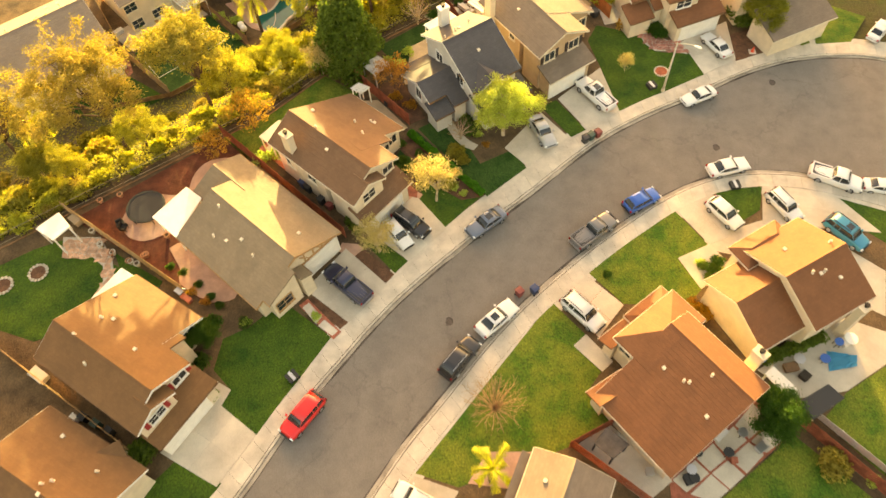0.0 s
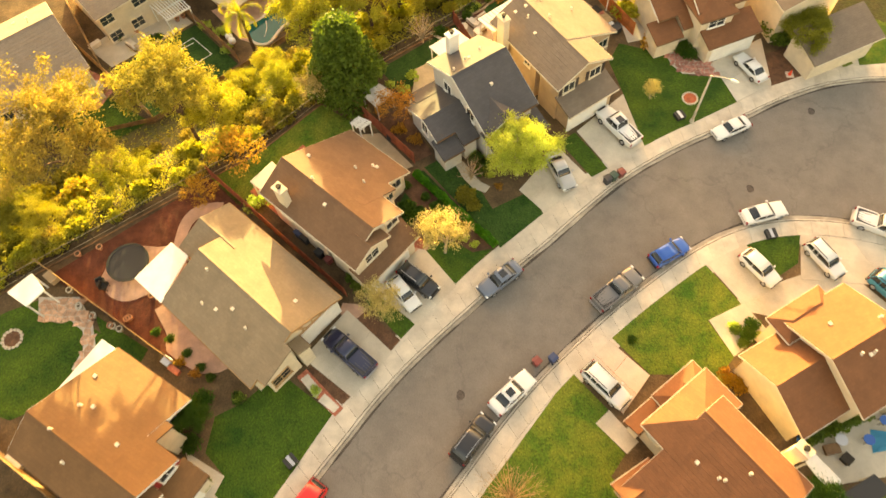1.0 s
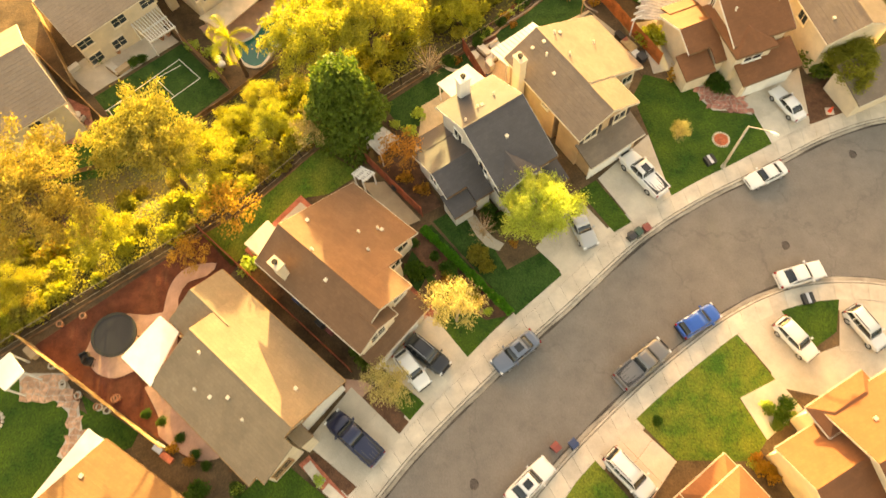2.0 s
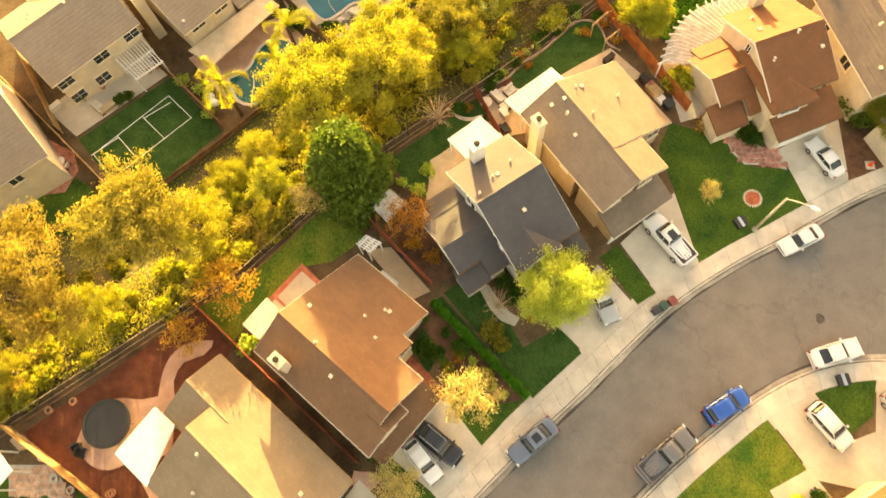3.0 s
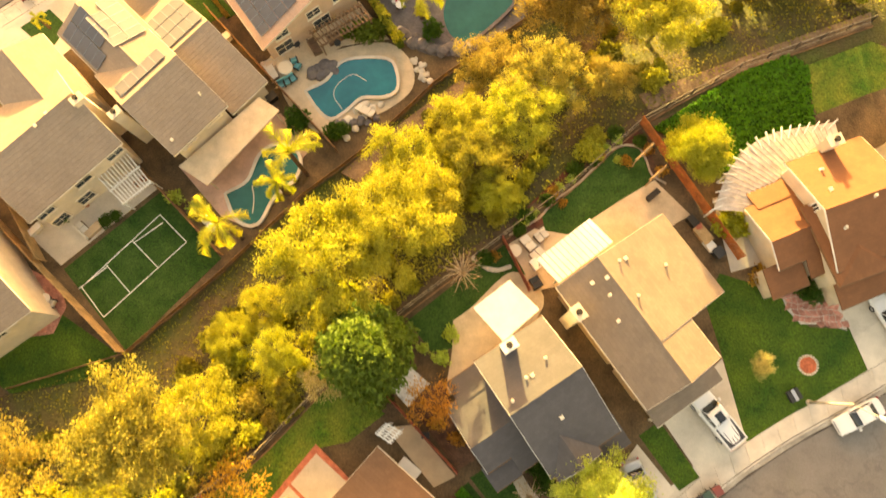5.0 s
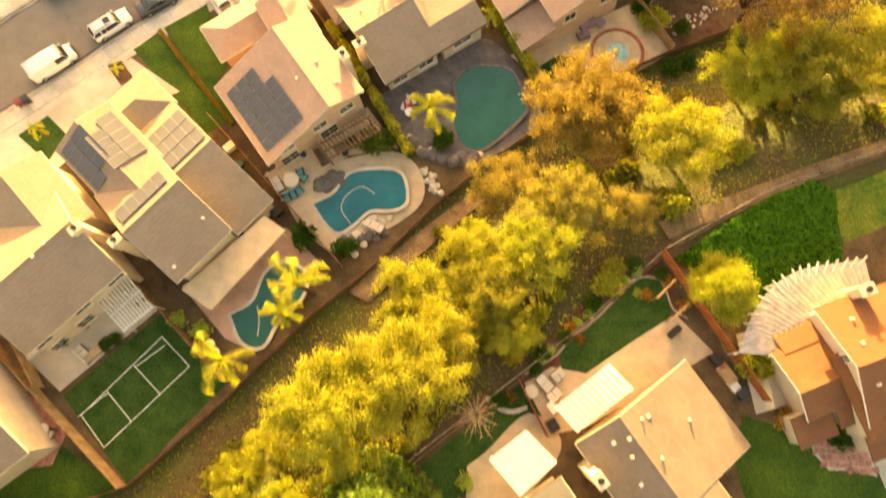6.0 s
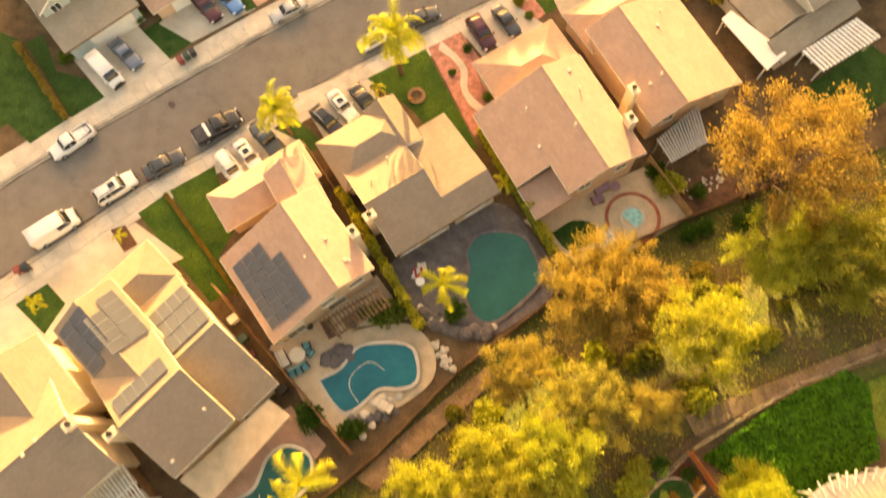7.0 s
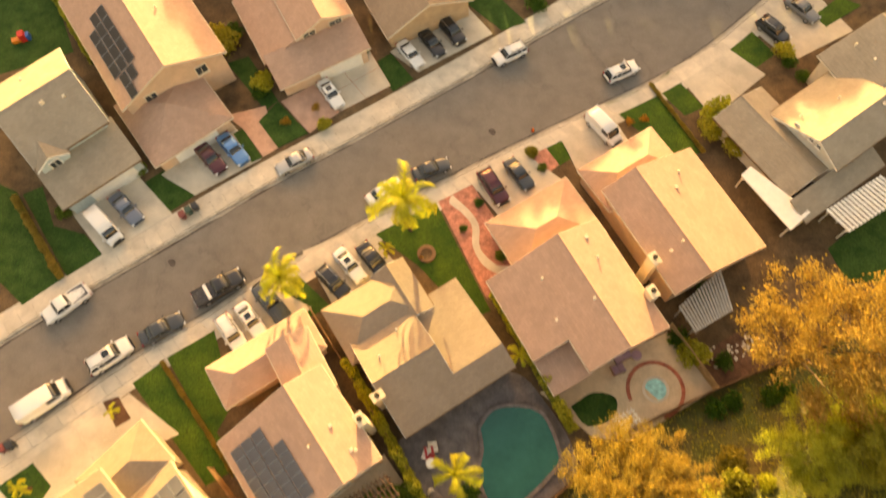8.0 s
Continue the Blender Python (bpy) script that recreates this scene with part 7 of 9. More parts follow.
# ---------------------------------------------------------------- fences
def fence(a, b, material, label, base=zu, high=1.8, step=2.4, post=None, slats=True):
    """Posts, rails and boarded panels from a to b."""
    a, b = Vector(a), Vector(b)
    n = max(1, round((b - a).length / step))
    ang = math.degrees(math.atan2(b.y - a.y, b.x - a.x))
    root = thing("fence", label, "fence", a.x, a.y, base(a.x, a.y), ang)
    d = (b - a).length / n
    for i in range(n + 1):
        p = a.lerp(b, i / n)
        z = base(p.x, p.y) - base(a.x, a.y)
        part("post", box_bm(i * d - 0.05, i * d + 0.05, -0.05, 0.05, z - 0.5, z + high + 0.06), post or material, root)
        if i < n:
            q = a.lerp(b, (i + 1) / n)
            z2 = base(q.x, q.y) - base(a.x, a.y)
            bm = bmesh.new()
            k = max(3, int((d - 0.1) / 0.16))
            w = (d - 0.11) / k
            for j in range(k):
                f = (j + 0.5) / k
                zz = z + (z2 - z) * f
                bx(bm, i * d + 0.055 + j * w + 0.006, i * d + 0.055 + (j + 1) * w - 0.006, -0.014 + 0.005 * (j % 2), 0.012 + 0.005 * (j % 2), zz + 0.03, zz + high + 0.015 * math.sin(j * 5.1 + i))
            part("fence_panel", bm, material, root, kind="stuff")
            part("rail", bx(bmesh.new(), i * d + 0.05, (i + 1) * d - 0.05, 0.02, 0.06, (z + z2) / 2 + high - 0.22, (z + z2) / 2 + high - 0.13), material, root)
    return root


fence((-40.34, 39.38), (-26.85, 30.22), fence_pale, "weathered pale timber fence between back gardens")
fence((-26.40, 49.24), (-12.38, 36.44), fence_red, "red-brown timber fence between houses")
fence((-12.79, 57.57), (-6.51, 50.78), fence_red, "red-brown timber fence beside a side yard")
fence((-2.43, 69.44), (-0.37, 65.08), fence_red, "red-brown timber fence between back gardens")
fence((9.80, 79.63), (17.19, 67.56), mat("orange fence stain", (0.42, 0.13, 0.04), rough=0.9, scale=1.2, vary=0.3, bump=0.5, bscale=22.0, fine=0.2, objrand=0.1), "orange-stained timber fence between gardens")
fence((-43.79, 25.53), (-28.37, 15.36), fence_pale, "weathered pale timber fence between two houses")
fence((7.66, 15.88), (11.37, 17.78), fence_red, "red-stained fence round a side yard")
fence((7.85, 15.88), (14.04, 11.04), fence_red, "red-stained fence beside a concrete yard")
fence((26.62, 18.46), (33.74, 10.82), fence_red, "long red-stained fence between lawns")
fence((28.67, 18.61), (35.01, 11.90), stucco_white, "pale plastered garden wall between lawns", high=1.0)
fence((-52.06, 75.69), (-36.61, 60.78), fence_pale, "pale timber fence beside a court lawn", zl)
fence((-38.95, 80.79), (-28.37, 69.76), fence_wood, "brown timber fence between back gardens", zl)
fence((-31.30, 95.16), (-17.85, 79.77), fence_wood, "brown timber fence beside a pool garden", zl)
fence((10.97, 107.76), (14.37, 101.72), fence_pale, "pale timber fence beside a patio", zl)
fence((14.35, 101.62), (4.08, 96.99), fence_wood, "low brown fence at the foot of a patio", zl, high=1.0)
fence((-23.53, 109.92), (-13.29, 94.00), fence_wood, "brown timber fence between two houses", zl)
fence((-21.85, 103.24), (-17.18, 98.57), fence_wood, "timber side gate and fence", zl)
def railing(a, b, label, base, high=1.25, step=2.4):
    """An open metal fence: posts, two rails and thin bars."""
    a, b = Vector(a), Vector(b)
    n = max(1, round((b - a).length / step))
    ang = math.degrees(math.atan2(b.y - a.y, b.x - a.x))
    root = thing("fence", label, "fence", a.x, a.y, base(a.x, a.y), ang)
    d = (b - a).length / n
    for i in range(n + 1):
        p = a.lerp(b, i / n)
        z = base(p.x, p.y) - base(a.x, a.y)
        part("post", box_bm(i * d - 0.04, i * d + 0.04, -0.04, 0.04, z - 0.4, z + high + 0.05), iron, root)
        if i < n:
            q = a.lerp(b, (i + 1) / n)
            z2 = base(q.x, q.y) - base(a.x, a.y)
            for up in (0.12, high):
                part("rail", tube_bm((i * d, 0, z + up), ((i + 1) * d, 0, z2 + up), 0.03, n=4), rail_paint, root)
            bars = bmesh.new()
            k = int(d / 0.2)
            for j in range(1, k):
                f = j / k
                zz = z + (z2 - z) * f
                bx(bars, (i + f) * d - 0.009, (i + f) * d + 0.009, -0.009, 0.009, zz + 0.12, zz + high)
            part("bars", bars, iron, root, kind="stuff")


rail_paint = mat("weathered rail", (0.34, 0.27, 0.18), rough=0.7, scale=2.0, vary=0.3, bump=0.1)
for lo, hi in zip(UPPER_EDGE[1:-2], UPPER_EDGE[2:-1]):
    railing(lo, hi, "open metal fence along the top of the bank", zu)
for lo, hi in zip(LOWER_EDGE[2:-2], LOWER_EDGE[3:-1]):
    fence(lo, hi, fence_wood, "low brown fence at the foot of the bank", zl, high=0.7)


# ---------------------------------------------------------------- hedges
def hedge(a, b, w, h, leaf, label, base, seed, per=220, size=0.16):
    a, b = Vector(a), Vector(b)
    ln = (b - a).length
    ang = math.degrees(math.atan2(b.y - a.y, b.x - a.x))
    root = thing("hedge", label, "hedge", a.x, a.y, base(a.x, a.y), ang)
    rnd = np.random.default_rng(seed)
    n = int(ln * per)
    fall = (base(b.x, b.y) - base(a.x, a.y)) / ln
    u = rnd.random((n, 3))
    x = u[:, 0] * ln
    wob = 1 + 0.15 * np.sin(x * 2.1) + 0.1 * np.sin(x * 5.3)
    y = (u[:, 1] - 0.5) * w * wob
    z = h * wob * (1 - 0.55 * u[:, 2] ** 2) * (1 - 0.25 * (2 * u[:, 1] - 1) ** 2) + x * fall
    part("foliage", leaf_mesh("foliage", np.c_[x, y, z], rnd.normal(size=(n, 3)), size * (0.6 + 0.8 * rnd.random(n)), leaf, rnd), leaf, root)
    # one solid box in the deep green leaf material fills the middle
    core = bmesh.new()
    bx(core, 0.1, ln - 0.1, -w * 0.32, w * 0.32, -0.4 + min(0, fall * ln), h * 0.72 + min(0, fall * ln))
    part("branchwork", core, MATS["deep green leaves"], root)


hedge((-6.44, 49.36), (1.23, 41.34), 0.75, 0.8, lf_ivy, "clipped bright green hedge between front gardens", zu, 61, per=420, size=0.12)
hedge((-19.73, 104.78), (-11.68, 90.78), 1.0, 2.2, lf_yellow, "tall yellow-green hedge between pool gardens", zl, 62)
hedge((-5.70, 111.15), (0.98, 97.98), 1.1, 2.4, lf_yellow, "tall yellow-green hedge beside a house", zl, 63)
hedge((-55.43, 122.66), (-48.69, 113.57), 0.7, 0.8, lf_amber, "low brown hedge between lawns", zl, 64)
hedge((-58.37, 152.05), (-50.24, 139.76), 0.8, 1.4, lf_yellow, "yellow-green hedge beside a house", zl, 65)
hedge((25.21, 23.36), (31.19, 25.63), 1.2, 1.2, lf_deep, "dark clipped hedge round a patio", zu, 66)
hedge((-37.42, 104.98), (-29.36, 94.53), 0.35, 0.4, lf_amber, "low dividing strip of dry plants between lawns", zl, 67)
hedge((12.67, 135.94), (17.31, 126.98), 0.35, 0.35, lf_amber, "low dividing strip between lawns", zl, 68)


# ---------------------------------------------------------------- canopies, pergolas, lamp
def canopy(pts, high, material, label, base=zu, slats=0, thick=0.1, name="patio_cover", posts=True, postm=None, half=0.045):
    """A flat cover over four corners, on posts; slats: open bars instead of a sheet."""
    c = [Vector(p) for p in pts]
    cx, cy = sum(p.x for p in c) / 4, sum(p.y for p in c) / 4
    z = base(cx, cy)
    root = thing(name, label, name.replace("_", " "), cx, cy, z)
    loc = [(p.x - cx, p.y - cy) for p in c]
    if sum(a[0] * b[1] - b[0] * a[1] for a, b in zip(loc, loc[1:] + loc[:1])) < 0:
        loc = loc[::-1]
    a, b, cc, d = [Vector(p) for p in loc]
    if slats:
        for i in range(slats):
            f = (i + 0.5) / slats
            p, q = a.lerp(b, f), d.lerp(cc, f)
            dd = (q - p).normalized()
            n = Vector((-dd.y, dd.x)) * half
            p, q = p - dd * 0.25, q + dd * 0.25
            part("slat", prism(bmesh.new(), [tuple(p - n), tuple(q - n), tuple(q + n), tuple(p + n)][::-1], high, high + 0.14), material, root)
        for p, q in ((a, b), (d, cc), (a.lerp(d, 0.5), b.lerp(cc, 0.5))):
            dd = (q - p).normalized()
            n = Vector((-dd.y, dd.x)) * 0.06
            part("beam", prism(bmesh.new(), [tuple(p - n), tuple(q - n), tuple(q + n), tuple(p + n)], high - 0.2, high - 0.004), material, root)
    else:
        part("roof_sheet", prism(bmesh.new(), loc, high, high + thick), material, root)
        rim = bmesh.new()
        for p, q in zip((a, b, cc, d), (b, cc, d, a)):
            tube(rim, (*p, high + thick * 0.5), (*q, high + thick * 0.5), 0.07, n=5)
        part("rim", rim, material, root)
    if posts:
        for p in (a, b, cc, d):
            q = p * 0.93
            part("post", box_bm(q.x - 0.06, q.x + 0.06, q.y - 0.06, q.y + 0.06, -0.3, high), postm or material, root)
    return root


canopy([(-30.43, 37.11), (-27.83, 40.49), (-26.10, 39.14), (-27.71, 34.76)], 2.6, white_paint, "white patio cover with scalloped edge behind a house")
canopy([(-41.14, 35.77), (-39.49, 37.50), (-37.97, 35.89), (-39.11, 34.45)], 2.6, white_paint, "white square garden canopy")
RC = sub(A1, -7.55, -5.3, -4.9, 5.0)
canopy([(RC[0] + math.cos(radians(RC[2])) * a - math.sin(radians(RC[2])) * b, RC[1] + math.sin(radians(RC[2])) * a + math.cos(radians(RC[2])) * b) for a, b in ((-1.12, -4.95), (1.12, -4.95), (1.12, 4.95), (-1.12, 4.95))], 2.5, white_paint, "long white patio cover behind a house")
canopy([(-4.92, 63.43), (-2.05, 65.57), (0.14, 63.24), (-2.68, 60.84)], 2.7, white_paint, "flat white patio roof beside a grey house")
canopy([(0.29, 67.07), (4.71, 70.37), (6.14, 68.78), (1.64, 65.52)], 2.7, white_paint, "white patio cover behind a house", slats=12, half=0.2)
canopy([(-21.58, 47.06), (-19.81, 49.18), (-18.63, 48.05), (-20.18, 45.87)], 2.5, cream_trim, "cream patio cover behind a brown house")
canopy([(-12.57, 53.76), (-11.67, 54.61), (-10.74, 54.12), (-11.73, 53.19)], 2.3, white_paint, "small white slatted garden arbour", slats=6, name="pergola")
canopy([(-11.74, 57.64), (-10.02, 58.86), (-8.59, 57.61), (-10.17, 55.92)], 2.2, mat("grey shed roof", (0.45, 0.42, 0.37), scale=1.5, vary=0.3), "small garden shed with a pale corrugated roof", name="garden_shed")
canopy([(-39.56, 76.62), (-36.93, 79.25), (-34.40, 76.28), (-37.01, 74.12)], 2.6, white_paint, "white lattice pergola behind a house", zl, slats=11, name="pergola")
canopy([(-32.08, 77.78), (-24.82, 84.36), (-22.89, 82.99), (-29.32, 75.91)], 2.6, tan_deck, "tan flat patio cover behind a house", zl)
canopy([(11.59, 108.86), (15.98, 112.53), (16.46, 108.96), (12.61, 106.82)], 2.6, mat("grey glazing", (0.40, 0.38, 0.34), rough=0.4, vary=0.1), "grey slatted patio cover", zl, slats=16, half=0.10)
canopy([(27.58, 118.77), (33.80, 122.48), (35.56, 120.53), (29.06, 116.73)], 2.6, white_paint, "white slatted patio cover", zl, slats=16, half=0.14)
canopy([(19.86, 123.05), (20.93, 123.96), (25.82, 118.76), (23.67, 116.95)], 2.4, white_paint, "white flat cover over a side yard", zl)
canopy([(24.42, 21.39), (25.18, 22.00), (26.67, 20.00), (25.77, 19.03)], 2.4, white_paint, "white side awning between houses")
canopy([(26.72, 19.01), (29.47, 20.47), (30.41, 19.30), (27.51, 17.58)], 2.2, black_plastic, "black shade canopy over a shed", postm=stucco_cream)
canopy([(9.43, 15.65), (10.63, 16.94), (12.14, 15.51), (10.78, 14.44)], 2.0, mat("dark shed roof", (0.07, 0.06, 0.055), scale=1.5, vary=0.3), "small shed with a dark roof", name="garden_shed")


canopy([(-20.51, 91.42), (-15.43, 94.32), (-14.37, 92.92), (-19.42, 90.05)], 2.4, brown_trim, "dark brown slatted pergola against a house", zl, slats=14, name="pergola", half=0.06)
canopy([(4.70, 98.89), (6.49, 99.78), (6.96, 99.03), (5.28, 98.09)], 1.6, white_paint, "small white slatted frame by a patio", zl, slats=5, name="pergola")


def arc_cover():
    outer = smooth_line([(14.70, 71.25), (16.51, 74.90), (19.57, 77.44), (25.18, 78.46)], 0.7)
    inner = [(25.46, 76.19), (20.11, 73.70), (17.37, 70.99)]
    cx, cy = outer[len(outer) // 2]
    root = thing("patio_cover", "curved pale slatted patio cover behind a house", "patio cover", cx, cy, zu(cx, cy))
    poly = [(p[0] - cx, p[1] - cy) for p in outer + inner]
    if sum(a[0] * b[1] - b[0] * a[1] for a, b in zip(poly, poly[1:] + poly[:1])) < 0:
        poly = poly[::-1]
    slat_mat = mat("weathered pale slats", (0.52, 0.43, 0.35), rough=0.9, scale=1.5, vary=0.2, bump=0.2)
    part("roof_sheet", prism(bmesh.new(), poly, 2.6, 2.64), slat_mat, root)
    far, near = resample(outer, 30), resample(inner[::-1], 30)
    for p, q in zip(far[1:-1], near[1:-1]):
        a, b = Vector((p[0] - cx, p[1] - cy)), Vector((q[0] - cx, q[1] - cy))
        n = (b - a).normalized()
        n = Vector((-n.y, n.x)) * 0.05
        quad = [tuple(a - n), tuple(b - n), tuple(b + n), tuple(a + n)]
        part("slat", prism(bmesh.new(), quad, 2.642, 2.70), slat_mat, root)
    mx, my = inner[1][0] - cx, inner[1][1] - cy
    for p in outer[::1]:
        v = Vector((p[0] - cx, p[1] - cy))
        d = (v - Vector((mx, my))).normalized()
        n = Vector((-d.y, d.x)) * 0.035
        a, b = v - d * 0.8, v + d * 0.35
        part("rafter_tail", prism(bmesh.new(), [tuple(a - n), tuple(b - n), tuple(b + n), tuple(a + n)], 2.45, 2.72), white_paint, root)
    for p in outer[::4]:
        x, y = p[0] - cx, p[1] - cy
        part("post", box_bm(x - 0.06, x + 0.06, y - 0.06, y + 0.06, -0.3, 2.5), white_paint, root)


arc_cover()


def street_lamp(x, y, toward):
    z = zu(x, y)
    root = thing("street_lamp", "tall pale concrete street lamp with a curved arm", "street lamp", x, y, z, toward)
    part("pole", tube_bm((0, 0, -0.5), (0, 0, 7.0), 0.14, 0.08, n=10), kerb_conc, root, smooth=True)
    part("base", tube_bm((0, 0, 0), (0, 0, 0.35), 0.24, 0.2, n=10), kerb_conc, root)
    arm = bmesh.new()
    last = Vector((0, 0, 6.9))
    for i in range(1, 7):
        a = i / 6
        p = Vector((1.7 * a, 0, 6.9 + 0.45 * math.sin(a * math.pi / 2)))
        tube(arm, last, p, 0.05, 0.045, n=8)
        last = p
    part("arm", arm, kerb_conc, root)
    hd = bmesh.new()
    ball(hd, (2.1, 0, 7.33), 0.42, (1.0, 0.45, 0.28), 12)
    h = part("lamp_head", hd, white_paint, root, smooth=True)
    part("lens", ball(bmesh.new(), (2.15, 0, 7.25), 0.26, (1.0, 0.5, 0.35), 10), lamp_clear, h)


street_lamp(*(21.81, 55.78), -30)
lx, ly = (-32.34, 39.51)
tr = thing("trampoline", "round black trampoline with a padded rim", "trampoline", lx, ly, zu(lx, ly))
part("mat", tube_bm((0, 0, 0.82), (0, 0, 0.85), 1.72, n=28), black_plastic, tr, "black woven mat")
part("rim", ring((0, 0), 1.7, 1.95, 0.78, 0.88), plain("grey-green pad", (0.025, 0.026, 0.022), 0.8), tr)
for i in range(6):
    a = i * math.pi / 3
    part("leg", tube_bm((1.8 * math.cos(a), 1.8 * math.sin(a), 0), (1.8 * math.cos(a), 1.8 * math.sin(a), 0.8), 0.03), iron, tr)


# dirt tracks along both edges of the bank, and a fence between two lower gardens
dirt = mat("trodden dirt", (0.20, 0.125, 0.070), rough=0.97, scale=0.6, vary=0.25, bump=0.8, bscale=6.0, fine=0.3, bdist=0.06)
for up, low, what in (([(9.98, 82.42), (17.49, 85.08), (24.10, 87.48), (31.20, 89.91)], [(10.61, 80.89), (17.37, 83.64), (23.96, 86.13), (31.05, 88.70)], "trodden brown dirt path along the bank"),
                      ([(-17.52, 77.69), (-12.73, 81.94), (-5.87, 87.23)], [(-15.63, 76.56), (-11.11, 80.78), (-4.51, 86.44)], "bare brown dirt below a pool wall")):
    solo("dirt_path", strip(resample(smooth_line(up), 40), resample(smooth_line(low), 40), 0.10, 0.10, land), dirt, what, "dirt path", "structure")
TOP = resample(smooth_line(UPPER_EDGE[1:-1]), 120)
solo("dirt_path", strip(offset_line(TOP, 0.75), offset_line(TOP, -0.35), 0.02, 0.02, zu, 0.5), soil, "strip of dark bare soil under the fence", "dirt path", "structure")
solo("garden_kerb", strip(offset_line(TOP, -0.36), offset_line(TOP, -0.46), 0.10, 0.10, zu, 0.4), fence_wood, "low weathered edging behind the gardens", "kerb", "structure")
fence((-51.89, 80.56), (-44.85, 69.33), fence_pale, "tan boarded fence between two gardens", zl)


# ---------------------------------------------------------------- undergrowth on the bank
rnd = random.Random(77)
BUSHES = "bushes on the bank"
n = 0
while n < 300:
    x = rnd.uniform(-80, 45)
    w = rnd.random()
    a, b = edge_up(x), edge_low(x)
    y = a + 1.2 + (b - a - 2.0) * w
    dense = 1.0 if x < -12 else (0.75 if x < 4 else 0.28)
    if x < -10:
        w = w ** 1.7 * 0.8
        y = a + 1.0 + (b - a - 2.0) * w
    if rnd.random() > dense or (w > 0.72 and rnd.random() < 0.8):
        continue
    key = rnd.choices(["bush_yellow", "bush_gold", "bush_olive"], [5 if w < 0.45 else 2, 1, 2 if x < 0 and w < 0.45 else 6])[0]
    plant(key, x, y, {"bush_yellow": "dense yellow-green bush on the bank", "bush_gold": "golden bush on the bank", "bush_olive": "olive-green bush on the bank"}[key], rnd.uniform(0.5, 0.95 if w < 0.4 else 1.25), turn=rnd.uniform(0, 360), group=BUSHES)
    n += 1


def cover_patch(name, x0, x1, y0, y1, inside, per, leaf, size, label, base, seed, hump=0.35):
    """A low carpet of leaves."""
    g = np.random.default_rng(seed)
    m = int((x1 - x0) * (y1 - y0) * per)
    x, y = x0 + g.random(m) * (x1 - x0), y0 + g.random(m) * (y1 - y0)
    keep = np.array([inside(p, q) for p, q in zip(x, y)])
    x, y = x[keep], y[keep]
    z = np.array([base(p, q) + hump * (0.5 + 0.5 * noise.noise((p * 0.9, q * 0.9, 3))) for p, q in zip(x, y)])
    d = g.normal(size=(len(x), 3)) * np.array((1, 1, 0.4))
    me = leaf_mesh(name, np.c_[x, y, z], d, size * (0.6 + 0.8 * g.random(len(x))), leaf, g)
    tagged(new(name, me), label, name.replace("_", " "), kind="stuff")


def in_poly(poly):
    def test(x, y):
        c = False
        for (xa, ya), (xb, yb) in zip(poly, poly[1:] + poly[:1]):
            if (ya > y) != (yb > y) and x < (xb - xa) * (y - ya) / (yb - ya) + xa:
                c = not c
        return c
    return test


ivy = [(10.98, 79.24), (18.88, 84.19), (23.45, 85.93), (25.02, 84.62), (24.90, 79.05), (16.62, 74.98)]
cover_patch("ground_ivy", min(p[0] for p in ivy), max(p[0] for p in ivy), min(p[1] for p in ivy), max(p[1] for p in ivy), in_poly(ivy), 70, lf_ivy, 0.22, "bright green leafy ground cover behind a fence", zu, 5)
cover_patch("dry_weeds", -80, 55, 20, 110, lambda x, y: edge_up(x) + 0.5 < y < edge_low(x) - 0.5, 9, lf_olive, 0.16, "dry weeds and low scrub on the bank", land, 6, 0.25)

g = np.random.default_rng(8)
sx = -80 + 74 * g.random(26000)
sy = np.array([edge_up(v) for v in sx]) + 0.7 + 0.36 * g.random(len(sx)) * np.array([edge_low(v) - edge_up(v) for v in sx])
sz = np.array([land(p, q) + (0.2 + 0.8 * k) * (0.75 + 0.75 * noise.noise((p * 0.7, q * 0.7, 3))) for p, q, k in zip(sx, sy, g.random(len(sx)))])
tagged(new("low_scrub", leaf_mesh("low_scrub", np.c_[sx, sy, sz], g.normal(size=(len(sx), 3)) * np.array((1, 1, 0.5)), 0.13 * (0.6 + 0.8 * g.random(len(sx))), lf_yellow, g)), "thick yellow-green scrub along a fence", "scrub", kind="stuff")


# unseen trees added past the far row to throw shade on roofs and street
rnd = random.Random(5)
FAR = "garden trees beyond the far houses"
x = -96.0
while x < 125:
    plant(rnd.choice(["yellow3", "gold1", "amber1", "yellow1"]), x, 172 + 4 * math.sin(x * 0.21) + rnd.uniform(-1.5, 1.5), "tall golden tree added out of view to shade the far row", rnd.uniform(1.0, 1.25), group=FAR)
    plant("round1", x + 2.2, 166 + rnd.uniform(-1.5, 1.5), "round tree added out of view to shade the far row", rnd.uniform(1.25, 1.6), group=FAR)
    plant("round1", x + 0.4, 169.5 + rnd.uniform(-1.0, 1.0), "round tree added out of view to shade the far row", rnd.uniform(1.4, 1.7), group=FAR)
    x += rnd.uniform(3.8, 4.8)
# trees added right of the view so the upper lots there lie in shade
x = 38.0
while x < 92:
    y = 0.5 * (edge_up(x) + edge_low(x))
    plant(rnd.choice(["yellow1", "gold1", "olive1"]), x, y + rnd.uniform(-2, 2), "broad golden tree added on the bank to shade the gardens", rnd.uniform(1.1, 1.35), group="trees on the bank")
    plant("round1", x + 2, y - 4 + rnd.uniform(-1, 1), "round yellow-green tree added on the bank to shade the gardens", rnd.uniform(1.1, 1.3), group="trees on the bank")
    x += 4.6
